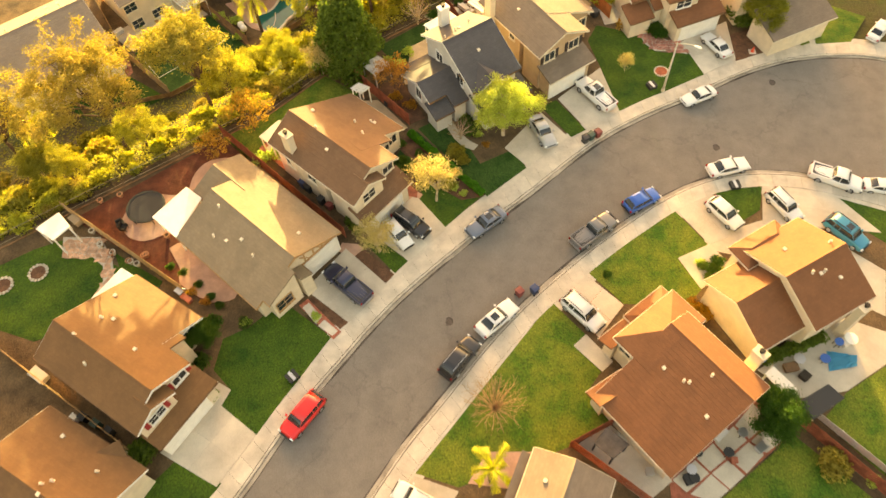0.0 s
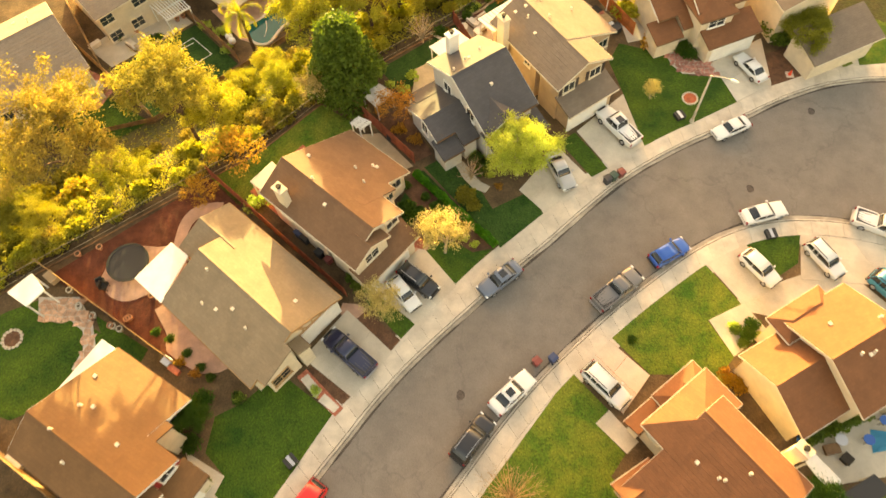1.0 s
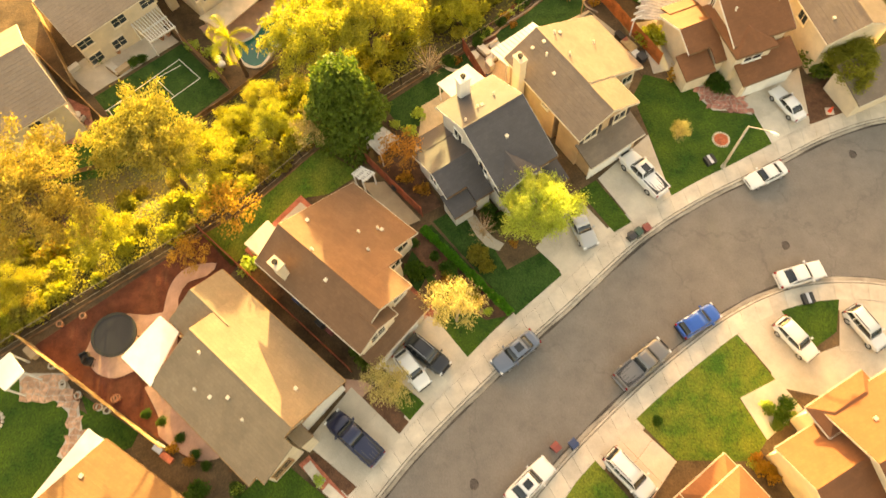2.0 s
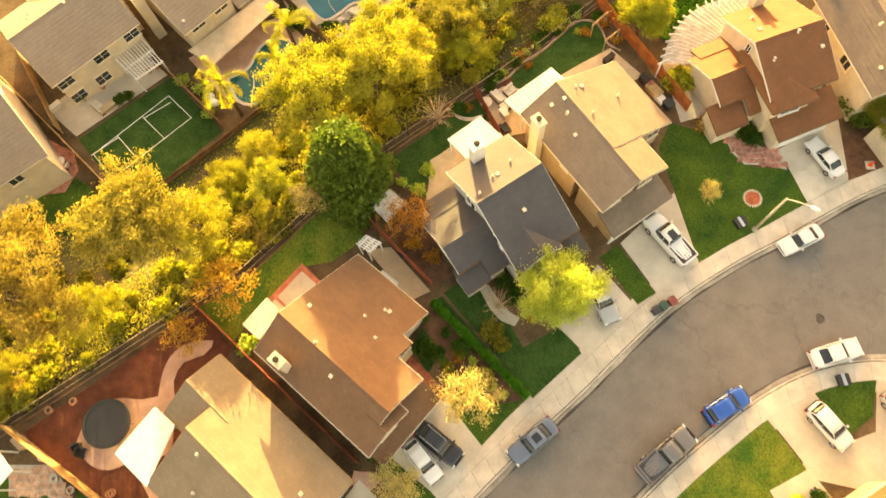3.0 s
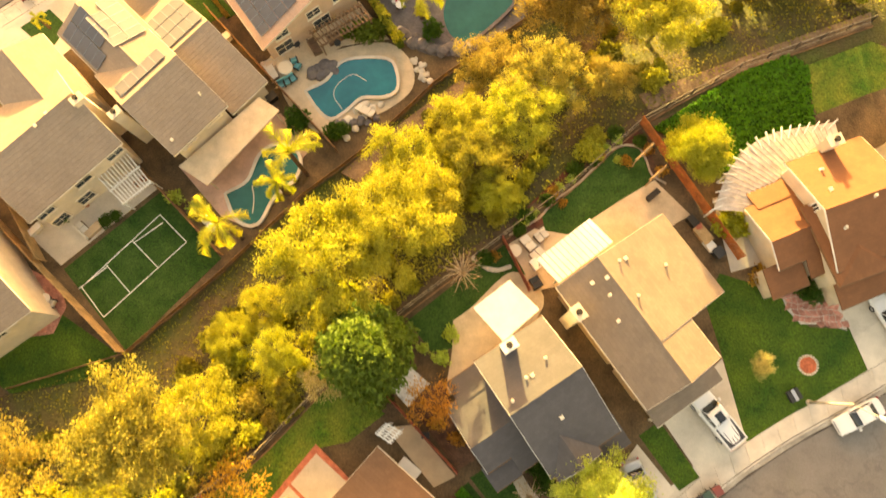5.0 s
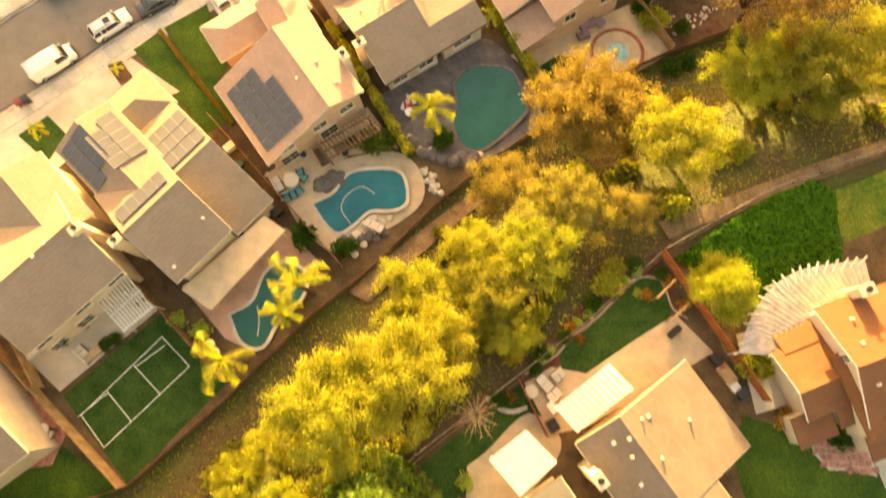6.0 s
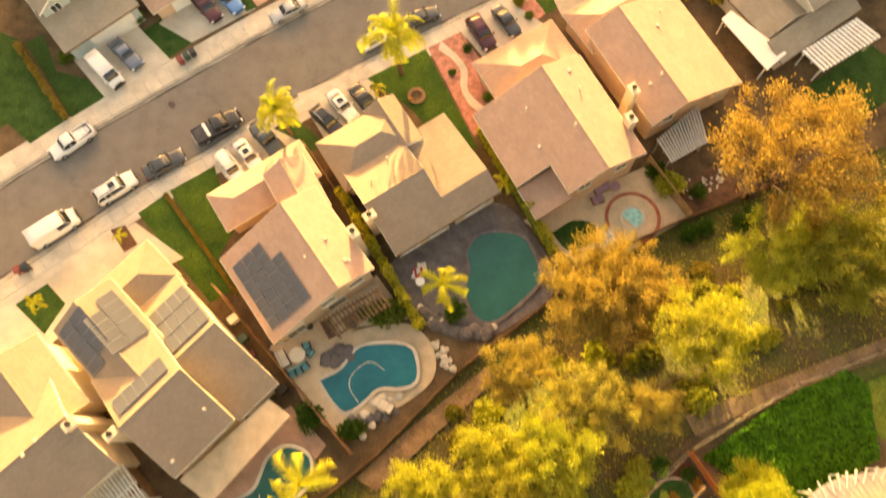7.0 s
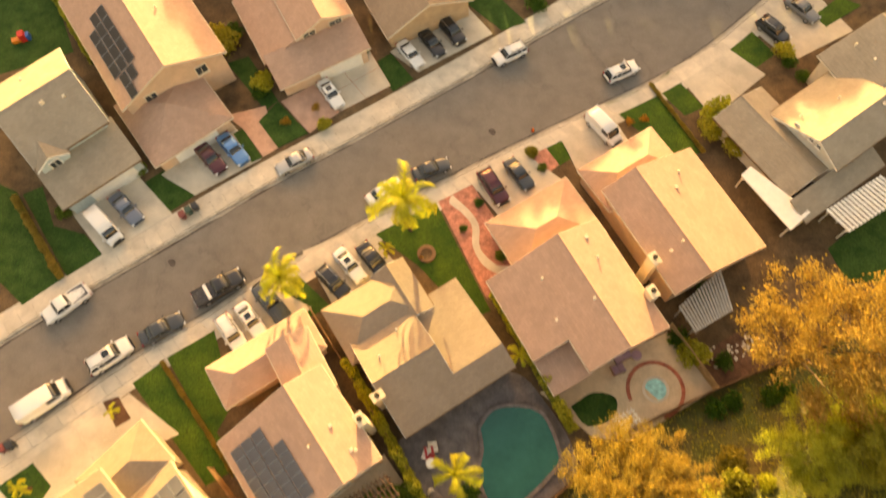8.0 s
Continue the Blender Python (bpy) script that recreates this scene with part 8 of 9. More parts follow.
# unseen wall added beyond the far gardens, across the path of the low sun
solo("garden_wall", prism(bmesh.new(), [(-110, 163.4), (130, 163.4), (130, 163.7), (-110, 163.7)], lambda x, y: zl(x, y) - 0.4, lambda x, y: zl(x, y) + 2.4), stucco_tan, "tan block wall added out of view beyond the far gardens", "wall", kind="structure")


# ---------------------------------------------------------------- small things
def flagstones(poly, size, m, label, base, seed, top=0.04, bedm=None, name="flagstone_path"):
    """Separate flat stones with joints between, inside an outline."""
    g = random.Random(seed)
    root = thing(name, label, "path", kind="structure")
    pts = list(poly)
    if sum(a[0] * b[1] - b[0] * a[1] for a, b in zip(pts, pts[1:] + pts[:1])) < 0:
        pts = pts[::-1]
    part("joint_bed", prism(bmesh.new(), pts, lambda x, y: base(x, y) - 0.3, lambda x, y: base(x, y) + top - 0.022), bedm or kerb_conc, root)
    test = in_poly(pts)
    xs, ys = [p[0] for p in pts], [p[1] for p in pts]
    nx, ny = int((max(xs) - min(xs)) / size) + 2, int((max(ys) - min(ys)) / size) + 2
    node = {(i, j): (min(xs) + (i - 0.5 + g.uniform(-0.28, 0.28) + 0.5 * (j % 2)) * size, min(ys) + (j - 0.5 + g.uniform(-0.28, 0.28)) * size) for i in range(nx + 2) for j in range(ny + 2)}
    for i in range(nx + 1):
        for j in range(ny + 1):
            q = [node[i, j], node[i + 1, j], node[i + 1, j + 1], node[i, j + 1]]
            cx, cy = sum(p[0] for p in q) / 4, sum(p[1] for p in q) / 4
            if not test(cx, cy):
                continue
            q = [(cx + (p[0] - cx) * 0.90, cy + (p[1] - cy) * 0.90) for p in q]
            dz = g.uniform(-0.006, 0.008)
            part("flagstone", prism(bmesh.new(), q, lambda x, y: base(x, y) - 0.05, lambda x, y: base(x, y) + top + dz), m, root)


flagstones([(-40.09, 36.44), (-36.42, 36.42), (-34.67, 33.91), (-33.83, 31.48), (-34.65, 29.37), (-35.56, 29.70), (-34.97, 31.49), (-35.38, 33.17), (-36.65, 34.16), (-39.57, 34.32)], 0.55, flag_tan, "curving path of tan flagstones", zu, 1)
flagstones([(20.41, 64.88), (22.34, 65.41), (23.48, 63.88), (25.43, 63.48), (25.62, 61.51), (23.87, 62.05), (21.88, 62.07), (20.90, 63.25)], 0.5, flag_red, "winding path of red flagstones", zu, 2)
flagstones([(-25.85, 89.29), (-24.00, 90.71), (-20.88, 88.06), (-22.97, 85.81)], 0.6, tan_deck, "square tan paving under a garden table", zl, 3, top=0.05)
bed([(12.6, 104.4), (18.2, 107.6), (20.2, 104.2), (15.0, 101.8)], bark_mulch, "bare dark bed behind a house", zl, top=-0.01)
steps = thing("stepping_stones", "small pale stepping stones scattered over a dark bed", "stepping stones", 0, 0, 0)
rs = random.Random(77)
for i in range(46):
    f = rs.random()
    x, y = 14.0 + 5.2 * f + rs.uniform(-0.5, 0.5), 104.4 + 1.9 * f + rs.uniform(-0.9, 0.9)
    a, r = rs.uniform(0, 3), rs.uniform(0.10, 0.20)
    part("stone", prism(bmesh.new(), [(x + r * math.cos(a + k * 1.2566), y + r * math.sin(a + k * 1.2566)) for k in range(5)], lambda x, y: zl(x, y) - 0.05, lambda x, y: zl(x, y) + 0.05), concrete, steps)
flagstones([(-14.35, 96.73), (-9.32, 100.75), (-7.38, 98.41), (-7.61, 94.28), (-11.57, 93.18)], 0.8, stone_deck, "dark stone paving beside a pool", zl, 5, top=0.045, bedm=gutter_conc)


def stone_ring(x, y, r, label, base=zu, seed=1):
    g = random.Random(seed)
    root = thing("stone_ring", label, "stone ring", x, y, base(x, y))
    n = int(2 * math.pi * r / 0.32)
    for i in range(n):
        a = 2 * math.pi * i / n
        bm = bmesh.new()
        ball(bm, (0, 0, 0), 0.15 + g.random() * 0.04, (1.1, 0.9, 0.7), 6)
        part("stone", bm, concrete, root, at=pose(r * math.cos(a), r * math.sin(a), 0.05, 0, 0, g.uniform(0, 180)))
    part("soil", tube_bm((0, 0, -0.1), (0, 0, 0.04), r - 0.08, n=20), bark_mulch, root)


stone_ring(*(-41.36, 32.45), 0.85, "ring of pale stones round a bare bed on a lawn")
stone_ring(*(-44.24, 31.05), 0.85, "ring of pale stones round a bare bed on a lawn", seed=2)


def brick_disc(x, y, r, label):
    root = thing("tree_ring", label, "tree ring", x, y, zu(x, y))
    part("fill", tube_bm((0, 0, -0.1), (0, 0, 0.06), r, n=24), mat("red gravel", (0.42, 0.11, 0.05), scale=5, vary=0.3, bump=0.8, bscale=30), root)
    n = 22
    for i in range(n):
        a = 2 * math.pi * i / n
        part("brick", box_bm(-0.1, 0.1, -0.055, 0.055, -0.1, 0.1), cream_trim, root, at=pose((r + 0.06) * math.cos(a), (r + 0.06) * math.sin(a), 0, 0, 0, math.degrees(a)))


brick_disc(*(22.09, 58.74), 0.7, "round red gravel bed with a pale brick edge")


def bin_thing(x, y, m, label, turn, base=zu, road=True):
    root = thing("wheelie_bin", label, "wheelie bin", x, y, base(x, y) + (-0.12 if road else 0.03), turn, group="bins at the kerb")
    bm = bmesh.new()
    lo = [bm.verts.new(c) for c in ((-0.24, -0.24, 0.06), (0.24, -0.24, 0.06), (0.24, 0.24, 0.06), (-0.24, 0.24, 0.06))]
    hi = [bm.verts.new(c) for c in ((-0.31, -0.33, 1.0), (0.31, -0.33, 1.0), (0.31, 0.33, 1.0), (-0.31, 0.33, 1.0))]
    bm.faces.new(lo[::-1])
    bm.faces.new(hi)
    for i in range(4):
        bm.faces.new((lo[i], lo[(i + 1) % 4], hi[(i + 1) % 4], hi[i]))
    part("body", bm, m, root)
    lid = extrude_x(bmesh.new(), [(-0.36, 1.0), (0.38, 1.0), (0.38, 1.04), (0.1, 1.10), (-0.3, 1.07), (-0.36, 1.03)], -0.33, 0.33)
    part("lid", lid, m, root)
    part("handle", tube_bm((-0.25, 0.42, 1.0), (0.25, 0.42, 1.0), 0.02), black_plastic, root)
    for s in (-1, 1):
        part("wheel", tube_bm((s * 0.26 - 0.03, 0.28, 0.12), (s * 0.26 + 0.03, 0.28, 0.12), 0.12, n=12), tyre_mat, root)


bin_black = plain("black bin plastic", (0.03, 0.032, 0.035), 0.5)
bin_green = plain("dark green bin plastic", (0.03, 0.07, 0.05), 0.5)
bin_red = plain("maroon bin plastic", (0.22, 0.05, 0.04), 0.5)
bin_blue = plain("navy bin plastic", (0.03, 0.05, 0.12), 0.5)
for q, m, what, t in [((12.30, 48.38), bin_black, "black", 30), ((12.94, 48.77), bin_green, "dark green", 35), ((13.71, 49.16), bin_red, "maroon", 30), ((4.28, 30.10), bin_red, "maroon", 40), ((5.67, 30.39), bin_blue, "navy", 220)]:
    bin_thing(*q, m, what + " wheeled rubbish bin standing in the gutter", t)
for q, m, what, t in [((-37.40, 120.22), bin_red, "maroon", 30), ((-36.82, 120.73), bin_green, "dark green", 30), ((-36.23, 121.18), bin_black, "black", 30), ((-50.54, 97.10), bin_red, "maroon", 210), ((-49.90, 97.40), bin_black, "black", 215)]:
    bin_thing(*q, m, what + " wheeled rubbish bin standing in the gutter", t, zl)


def utility_box(x, y, label, turn, base=zu):
    root = thing("utility_boxes", label, "utility box", x, y, base(x, y), turn)
    for i in range(3):
        part("cabinet", box_bm(i * 0.34 - 0.5, i * 0.34 - 0.25, -0.45, 0.45, -0.1, 0.42), black_plastic, root, "black cabinet")
        part("cap", box_bm(i * 0.34 - 0.52, i * 0.34 - 0.23, -0.47, 0.47, 0.42, 0.46), alu if i % 2 else black_plastic, root)


utility_box(*(-15.96, 21.99), "low black utility cabinets beside the pavement", 45)
utility_box(*(20.64, 56.38), "low black utility cabinets on a lawn", 25)
utility_box(*(27.05, 42.58), "low black utility cabinets on a lawn", 10)


def manhole(x, y, base):
    root = thing("manhole_cover", "round iron manhole cover set in the asphalt", "manhole cover", x, y, base(x, y) - 0.13)
    part("rim", ring((0, 0), 0.36, 0.44, -0.05, 0.008), tar, root)
    part("lid", tube_bm((0, 0, -0.05), (0, 0, 0.012), 0.355, n=24), mat("manhole iron", (0.09, 0.075, 0.065), rough=0.7, metal=0.3, scale=6), root)


manhole(*(-38.14, 115.13), zl)
manhole(*(-5.25, 130.03), zl)
manhole(*(34.38, 57.15), zu)
manhole(*(26.16, 47.76), zu)
manhole(*(-2.36, 27.42), zu)


def chair(x, y, m, turn, base, label, group):
    root = thing("patio_chair", label, "chair", x, y, base(x, y) + 0.03, turn, group)
    part("seat", box_bm(-0.3, 0.3, -0.3, 0.3, 0.36, 0.48), m, root)
    part("backrest", box_bm(-0.3, 0.3, 0.24, 0.36, 0.48, 0.95), m, root)
    for s in (-1, 1):
        part("armrest", box_bm(s * 0.34 - 0.05, s * 0.34 + 0.05, -0.3, 0.3, 0.36, 0.66), iron, root)
        for t in (-1, 1):
            part("leg", box_bm(s * 0.27 - 0.025, s * 0.27 + 0.025, t * 0.27 - 0.025, t * 0.27 + 0.025, 0, 0.36), iron, root)


def table(x, y, r, m, base, label, high=0.73):
    root = thing("garden_table", label, "table", x, y, base(x, y) + 0.03)
    part("tabletop", tube_bm((0, 0, high - 0.04), (0, 0, high), r, n=20), m, root)
    for i in range(4):
        a = math.pi / 4 + i * math.pi / 2
        part("leg", tube_bm((0.7 * r * math.cos(a), 0.7 * r * math.sin(a), 0), (0.7 * r * math.cos(a), 0.7 * r * math.sin(a), high - 0.04), 0.03), iron, root)


def sofa(x, y, w, m, turn, base, label):
    root = thing("garden_sofa", label, "sofa", x, y, base(x, y) + 0.03, turn)
    part("base", box_bm(-w / 2, w / 2, -0.45, 0.45, 0.0, 0.3), brown_trim, root)
    n = max(2, round(w / 0.7))
    for i in range(n):
        x0 = -w / 2 + w * i / n
        part("cushion", box_bm(x0 + 0.02, x0 + w / n - 0.02, -0.42, 0.2, 0.3, 0.45), m, root)
        part("back_cushion", box_bm(x0 + 0.02, x0 + w / n - 0.02, 0.2, 0.4, 0.3, 0.75), m, root)


teal = plain("teal cushion", (0.10, 0.34, 0.36), 0.8)
mauve = plain("mauve cushion", (0.32, 0.20, 0.24), 0.8)
linen = plain("pale cushion", (0.62, 0.55, 0.45), 0.8)
brownc = plain("brown cushion", (0.16, 0.09, 0.05), 0.8)
blue_pl = plain("blue plastic", (0.02, 0.12, 0.42), 0.5)
cyan_tarp = plain("cyan tarpaulin", (0.03, 0.38, 0.58), 0.6)
G1 = "chairs round the garden table"
table(*(-23.13, 88.55), 0.75, linen, zl, "round pale garden table on a pool patio")
for px, t in (((-22.39, 89.44), 200), ((-22.03, 88.78), 240), ((-23.51, 86.84), 20), ((-22.97, 87.13), 20), ((-22.43, 87.48), 40)):
    chair(*px, teal, t, zl, "patio chair with teal cushions by a table", G1)
sofa(*(-24.56, 88.22), 1.6, linen, 120, zl, "pale garden sofa on a patio")
sofa(*(-20.44, 91.03), 1.8, brownc, 120, zl, "brown garden lounger beside a house")
sofa(*(-18.39, 91.91), 1.6, brownc, 30, zl, "brown garden bench under a patio roof")
for px in ((-18.10, 91.30), (-22.18, 91.24)):
    table(*px, 0.35, black_plastic, zl, "small round dark side table", 0.5)
for px, t in (((-15.58, 84.16), 150), ((-14.81, 83.75), 150)):
    sofa(*px, 1.0, linen, t, zl, "pale rounded pool seat on stones")
sofa(*(6.21, 104.93), 1.7, mauve, 25, zl, "mauve garden sofa on a patio")
sofa(*(5.70, 103.69), 1.2, mauve, 200, zl, "mauve garden seat on a patio")
table(*(7.56, 105.02), 0.5, mauve, zl, "low mauve patio table", 0.4)
sofa(*(-0.31, 69.09), 1.4, linen, 130, zu, "pale garden sofa on a patio")
sofa(*(0.83, 69.74), 1.1, linen, 40, zu, "pale garden armchair on a patio")
sofa(*(0.45, 68.15), 1.2, linen, 220, zu, "pale garden armchair on a patio")
table(*(-1.41, 68.45), 0.55, cream_trim, zu, "round pale garden table", 0.45)
sofa(*(0.22, 65.75), 1.0, black_plastic, 120, zu, "dark barbecue cart in a side yard")
sofa(*(-41.46, 72.20), 1.9, linen, 140, zl, "pale lounger on a patio")
table(*(-44.06, 65.68), 0.5, linen, zl, "round pale garden table on red paving")
table(*(-45.23, 64.32), 0.6, concrete, zl, "round grey garden table on red paving")
for px, t in (((-45.68, 65.09), 30), ((-44.44, 64.57), 200), ((-43.50, 65.31), 250)):
    chair(*px, linen, t, zl, "pale patio chair on red paving", "chairs on red paving")
sofa(*(-11.96, 96.10), 1.5, plain("red cushion", (0.4, 0.04, 0.04), 0.8), 100, zl, "red and white pool lounger on dark stone")
sofa(*(-11.69, 96.81), 1.0, linen, 100, zl, "pale pool seat on dark stone")
table(*(-11.85, 95.39), 0.45, white_paint, zl, "round white pool table")
chair(*(-34.55, 37.63), black_plastic, 30, zu, "dark garden chair by a trampoline", "chairs by the trampoline")
chair(*(-34.20, 37.30), iron, 80, zu, "dark garden chair by a trampoline", "chairs by the trampoline")
table(*(33.55, 25.36), 0.6, white_paint, zu, "round white garden table on a patio")
table(*(30.74, 23.47), 0.45, blue_pl, zu, "blue plastic tub on a patio", 0.7)
table(*(32.32, 24.98), 0.4, blue_pl, zu, "blue plastic barrel on a patio", 0.9)
table(*(25.23, 23.47), 0.35, blue_pl, zu, "blue tub beside a hedge", 0.6)
table(*(28.49, 23.47), 0.5, alu, zu, "round metal garden table", 0.7)
for px, m, nm in (((17.97, 15.27), black_plastic, "black barbecue by a back wall"), ((20.53, 15.27), black_plastic, "black bin bag on a patio"), ((17.36, 13.22), black_plastic, "black covered grill on a patio"),
                  ((22.06, 16.91), alu, "grey metal cart on a patio"), ((24.02, 16.20), linen, "pale storage box on a patio"), ((17.25, 13.90), alu, "steel gas bottle on a patio")):
    table(*px, 0.42, m, zu, nm, 0.8)
tp = (32.34, 23.47)
tarp = thing("tarpaulin", "crumpled cyan tarpaulin lying on a patio", "tarpaulin", *tp, zu(*tp) + 0.03)
tb = bmesh.new()
grid = [[tb.verts.new(((i - 4) * 0.32 + 0.05 * j, (j - 3) * 0.32 * (1 - 0.06 * i), 0.05 + 0.14 * abs(noise.noise((i * 0.6, j * 0.6, 2))))) for i in range(9)] for j in range(7)]
for j in range(6):
    for i in range(8):
        tb.faces.new((grid[j][i], grid[j][i + 1], grid[j + 1][i + 1], grid[j + 1][i]))
bmesh.ops.solidify(tb, geom=tb.faces[:], thickness=0.02)
part("sheet", tb, cyan_tarp, tarp)

# pool cleaner hoses
for line, base in (([(-17.52, 84.27), (-18.36, 85.63), (-18.01, 86.88), (-16.51, 87.88), (-15.14, 87.12)], zl), ([(-25.76, 73.71), (-25.67, 75.06), (-25.90, 76.43)], zl)):
    ln = smooth_line(line, 0.3)
    z0 = max(base(*p) for p in ln) + 0.13
    hb = bmesh.new()
    for a, b in zip(ln, ln[1:]):
        tube(hb, (*a, z0), (*b, z0), 0.05, n=6)
    hose = thing("pool_hose", "pale floating pool cleaner hose", "hose")
    part("hose", hb, linen, hose)


def rock(x, y, r, base, m, label, seed):
    bm = bmesh.new()
    g = bmesh.ops.create_icosphere(bm, subdivisions=2, radius=r)
    for v in g["verts"]:
        v.co *= 1 + 0.3 * noise.noise(v.co * 2.1 / r * 0.5 + Vector((seed, 0, 0)))
        v.co.z *= 0.65
    solo("rock", bm, m, label, "rock", at=pose(x, y, base(x, y) + r * 0.2, 0, 0, seed * 40), group="garden rocks")


for i, px in enumerate(((-20.07, 88.62), (-19.38, 89.07), (-18.71, 88.83), (-19.14, 88.32), (-19.78, 87.93), (-20.50, 88.17), (-18.43, 88.31))):
    rock(*px, 0.55 + 0.1 * (i % 3), zl, stone_deck, "grey rock of a pool waterfall", i)
for i in range(26):
    t = i / 25
    a, b = Vector((-17.73, 81.84)), Vector((-14.29, 84.28))
    p = a.lerp(b, t) + Vector((math.sin(i * 2.1) * 0.7, math.cos(i * 3.3) * 0.7))
    rock(p.x, p.y, 0.25 + 0.12 * (i % 3), zl, concrete if i % 2 else stone_deck, "pale garden rock beside a pool", i + 20)
for i in range(22):
    t = i / 21
    a, b = Vector((-11.85, 92.60)), Vector((-5.07, 90.68))
    p = a.lerp(b, t) + Vector((math.sin(i * 2.1) * 0.4, -0.9 * math.sin(math.pi * t) + math.cos(i * 3.3) * 0.3))
    rock(p.x, p.y, 0.4 + 0.12 * (i % 3), zl, concrete if i % 3 == 0 else stone_deck, "grey boulder edging a pool", i + 60)
for i in range(16):
    a, b = Vector((-10.27, 89.67)), Vector((-9.18, 86.98))
    p = a.lerp(b, i / 15) + Vector((math.sin(i * 5.1) * 0.5, 0))
    rock(p.x, p.y, 0.2 + 0.08 * (i % 3), zl, concrete, "pale rock at the foot of a hedge", i + 90)
for i in range(20):
    a, b = Vector((-4.91, 67.89)), Vector((-1.91, 67.16))
    p = a.lerp(b, i / 19) + Vector((0, -0.6 * math.sin(math.pi * i / 19)))
    rock(p.x, p.y, 0.2, zu, concrete, "pale rock edging a bed", i + 120)

# white globes of a lamp or tank beside a pool fence
for px in ((-29.74, 72.94), (-29.27, 72.20)):
    gl = thing("garden_globe", "round white globe on a short post", "globe", *px, zl(*px))
    part("globe", ball(bmesh.new(), (0, 0, 1.0), 0.45, seg=16), white_paint, gl, smooth=True)
    part("post", tube_bm((0, 0, 0), (0, 0, 0.6), 0.06), iron, gl)

tx = (-59.65, 143.39)
toy = thing("play_set", "small orange, red and blue plastic play set on grass", "toy", *tx, zl(*tx), 20)
part("slide", box_bm(-0.9, 0.1, -0.3, 0.3, 0.0, 0.5), plain("orange plastic", (0.7, 0.2, 0.02), 0.5), toy)
part("tower", box_bm(0.1, 0.8, -0.4, 0.4, 0.0, 1.1), plain("red plastic", (0.6, 0.03, 0.02), 0.5), toy)
part("panel", box_bm(0.8, 1.2, -0.35, 0.35, 0.0, 0.7), blue_pl, toy)
cx = (-0.76, 130.10)
cone = thing("traffic_cone", "orange traffic cone beside the kerb", "cone", *cx, zl(*cx))
part("cone", tube_bm((0, 0, 0.03), (0, 0, 0.7), 0.17, 0.03, n=14), plain("cone orange", (0.75, 0.13, 0.02), 0.5), cone)
part("base", box_bm(-0.2, 0.2, -0.2, 0.2, 0, 0.04), black_plastic, cone)
cx = (33.21, 61.90)
sgn = thing("yard_marker", "small orange marker on a concrete pad", "marker", *cx, zu(*cx))
part("pad", box_bm(-0.4, 0.4, -0.4, 0.4, -0.1, 0.06), concrete, sgn)
part("marker", tube_bm((0, 0, 0.06), (0, 0, 0.75), 0.2, 0.06, n=10), plain("marker orange", (0.8, 0.08, 0.03), 0.5), sgn)

def beam_frame(a, b, high, m, label):
    """A timber beam on two posts."""
    root = thing("garden_beam", label, "beam", *a, zu(*a))
    d = Vector((b[0] - a[0], b[1] - a[1], 0))
    part("beam", tube_bm((0, 0, high), (d.x, d.y, high), 0.10, n=4), m, root)
    for f in (0.04, 0.96):
        part("post", tube_bm((d.x * f, d.y * f, -0.2), (d.x * f, d.y * f, high), 0.07, n=4), m, root)


beam_frame((8.79, 75.67), (10.40, 77.13), 2.0, fence_pale, "tan timber beam against a fence")
beam_frame((9.83, 73.92), (11.31, 75.18), 2.0, fence_pale, "tan timber beam against a fence")


def crate(x, y, w, d, h, m, label, turn, base=zu, lid=None):
    """A box with a lip and a lid, such as a chest, a cooler or a stacked crate."""
    root = thing("storage_box", label, "box", x, y, base(x, y), turn)
    bm = bmesh.new()
    bmesh.ops.create_cube(bm, size=1.0)
    for v in bm.verts:
        k = 0.92 if v.co.z < 0 else 1.0
        v.co = Vector((v.co.x * w * k, v.co.y * d * k, (v.co.z + 0.5) * h))
    bmesh.ops.bevel(bm, geom=bm.edges[:], offset=min(w, d, h) * 0.08, segments=2, affect="EDGES")
    part("body", bm, m, root)
    top = box_bm(-w * 0.53, w * 0.53, -d * 0.53, d * 0.53, h * 0.96, h * 1.06)
    bmesh.ops.bevel(top, geom=top.edges[:], offset=0.015, segments=1, affect="EDGES")
    part("lid", top, lid or m, root)


crate(*(13.53, 70.77), 1.0, 0.6, 0.7, iron, "dark metal cart in a side yard", -55, zu)
crate(*(14.34, 69.63), 1.6, 0.9, 0.6, fence_pale, "pale wooden work bench in a side yard", -55, zu)
crate(*(14.86, 68.72), 1.1, 0.7, 0.5, white_paint, "white plastic chest in a side yard", -55, zu)
crate(*(15.45, 68.05), 0.9, 0.8, 0.8, black_plastic, "black storage box in a side yard", -55, zu)
crate(*(14.00, 70.31), 0.5, 0.5, 0.6, brick_red, "terracotta-red tub in a side yard", 10, zu)
crate(*(10.37, 73.06), 1.2, 0.5, 0.7, iron, "dark garden bench frame on a patio", 40, zu)
crate(*(0.19, 67.20), 0.9, 0.6, 0.9, stucco_white, "white air conditioning unit beside a house", -55, zu)
crate(*(-10.33, 51.02), 1.7, 1.1, 0.9, stucco_grey, "pale grey covered spa on a side patio", -40, zu)
crate(*(-8.99, 53.60), 0.6, 0.5, 0.6, black_plastic, "black tub in a side garden", 0, zu)
crate(*(-26.59, 29.52), 1.1, 0.5, 0.5, brick_red, "red planter box beside a house", -33, zu)
crate(*(-27.30, 30.27), 0.8, 0.7, 0.6, alu, "grey metal unit beside a house", -33, zu)
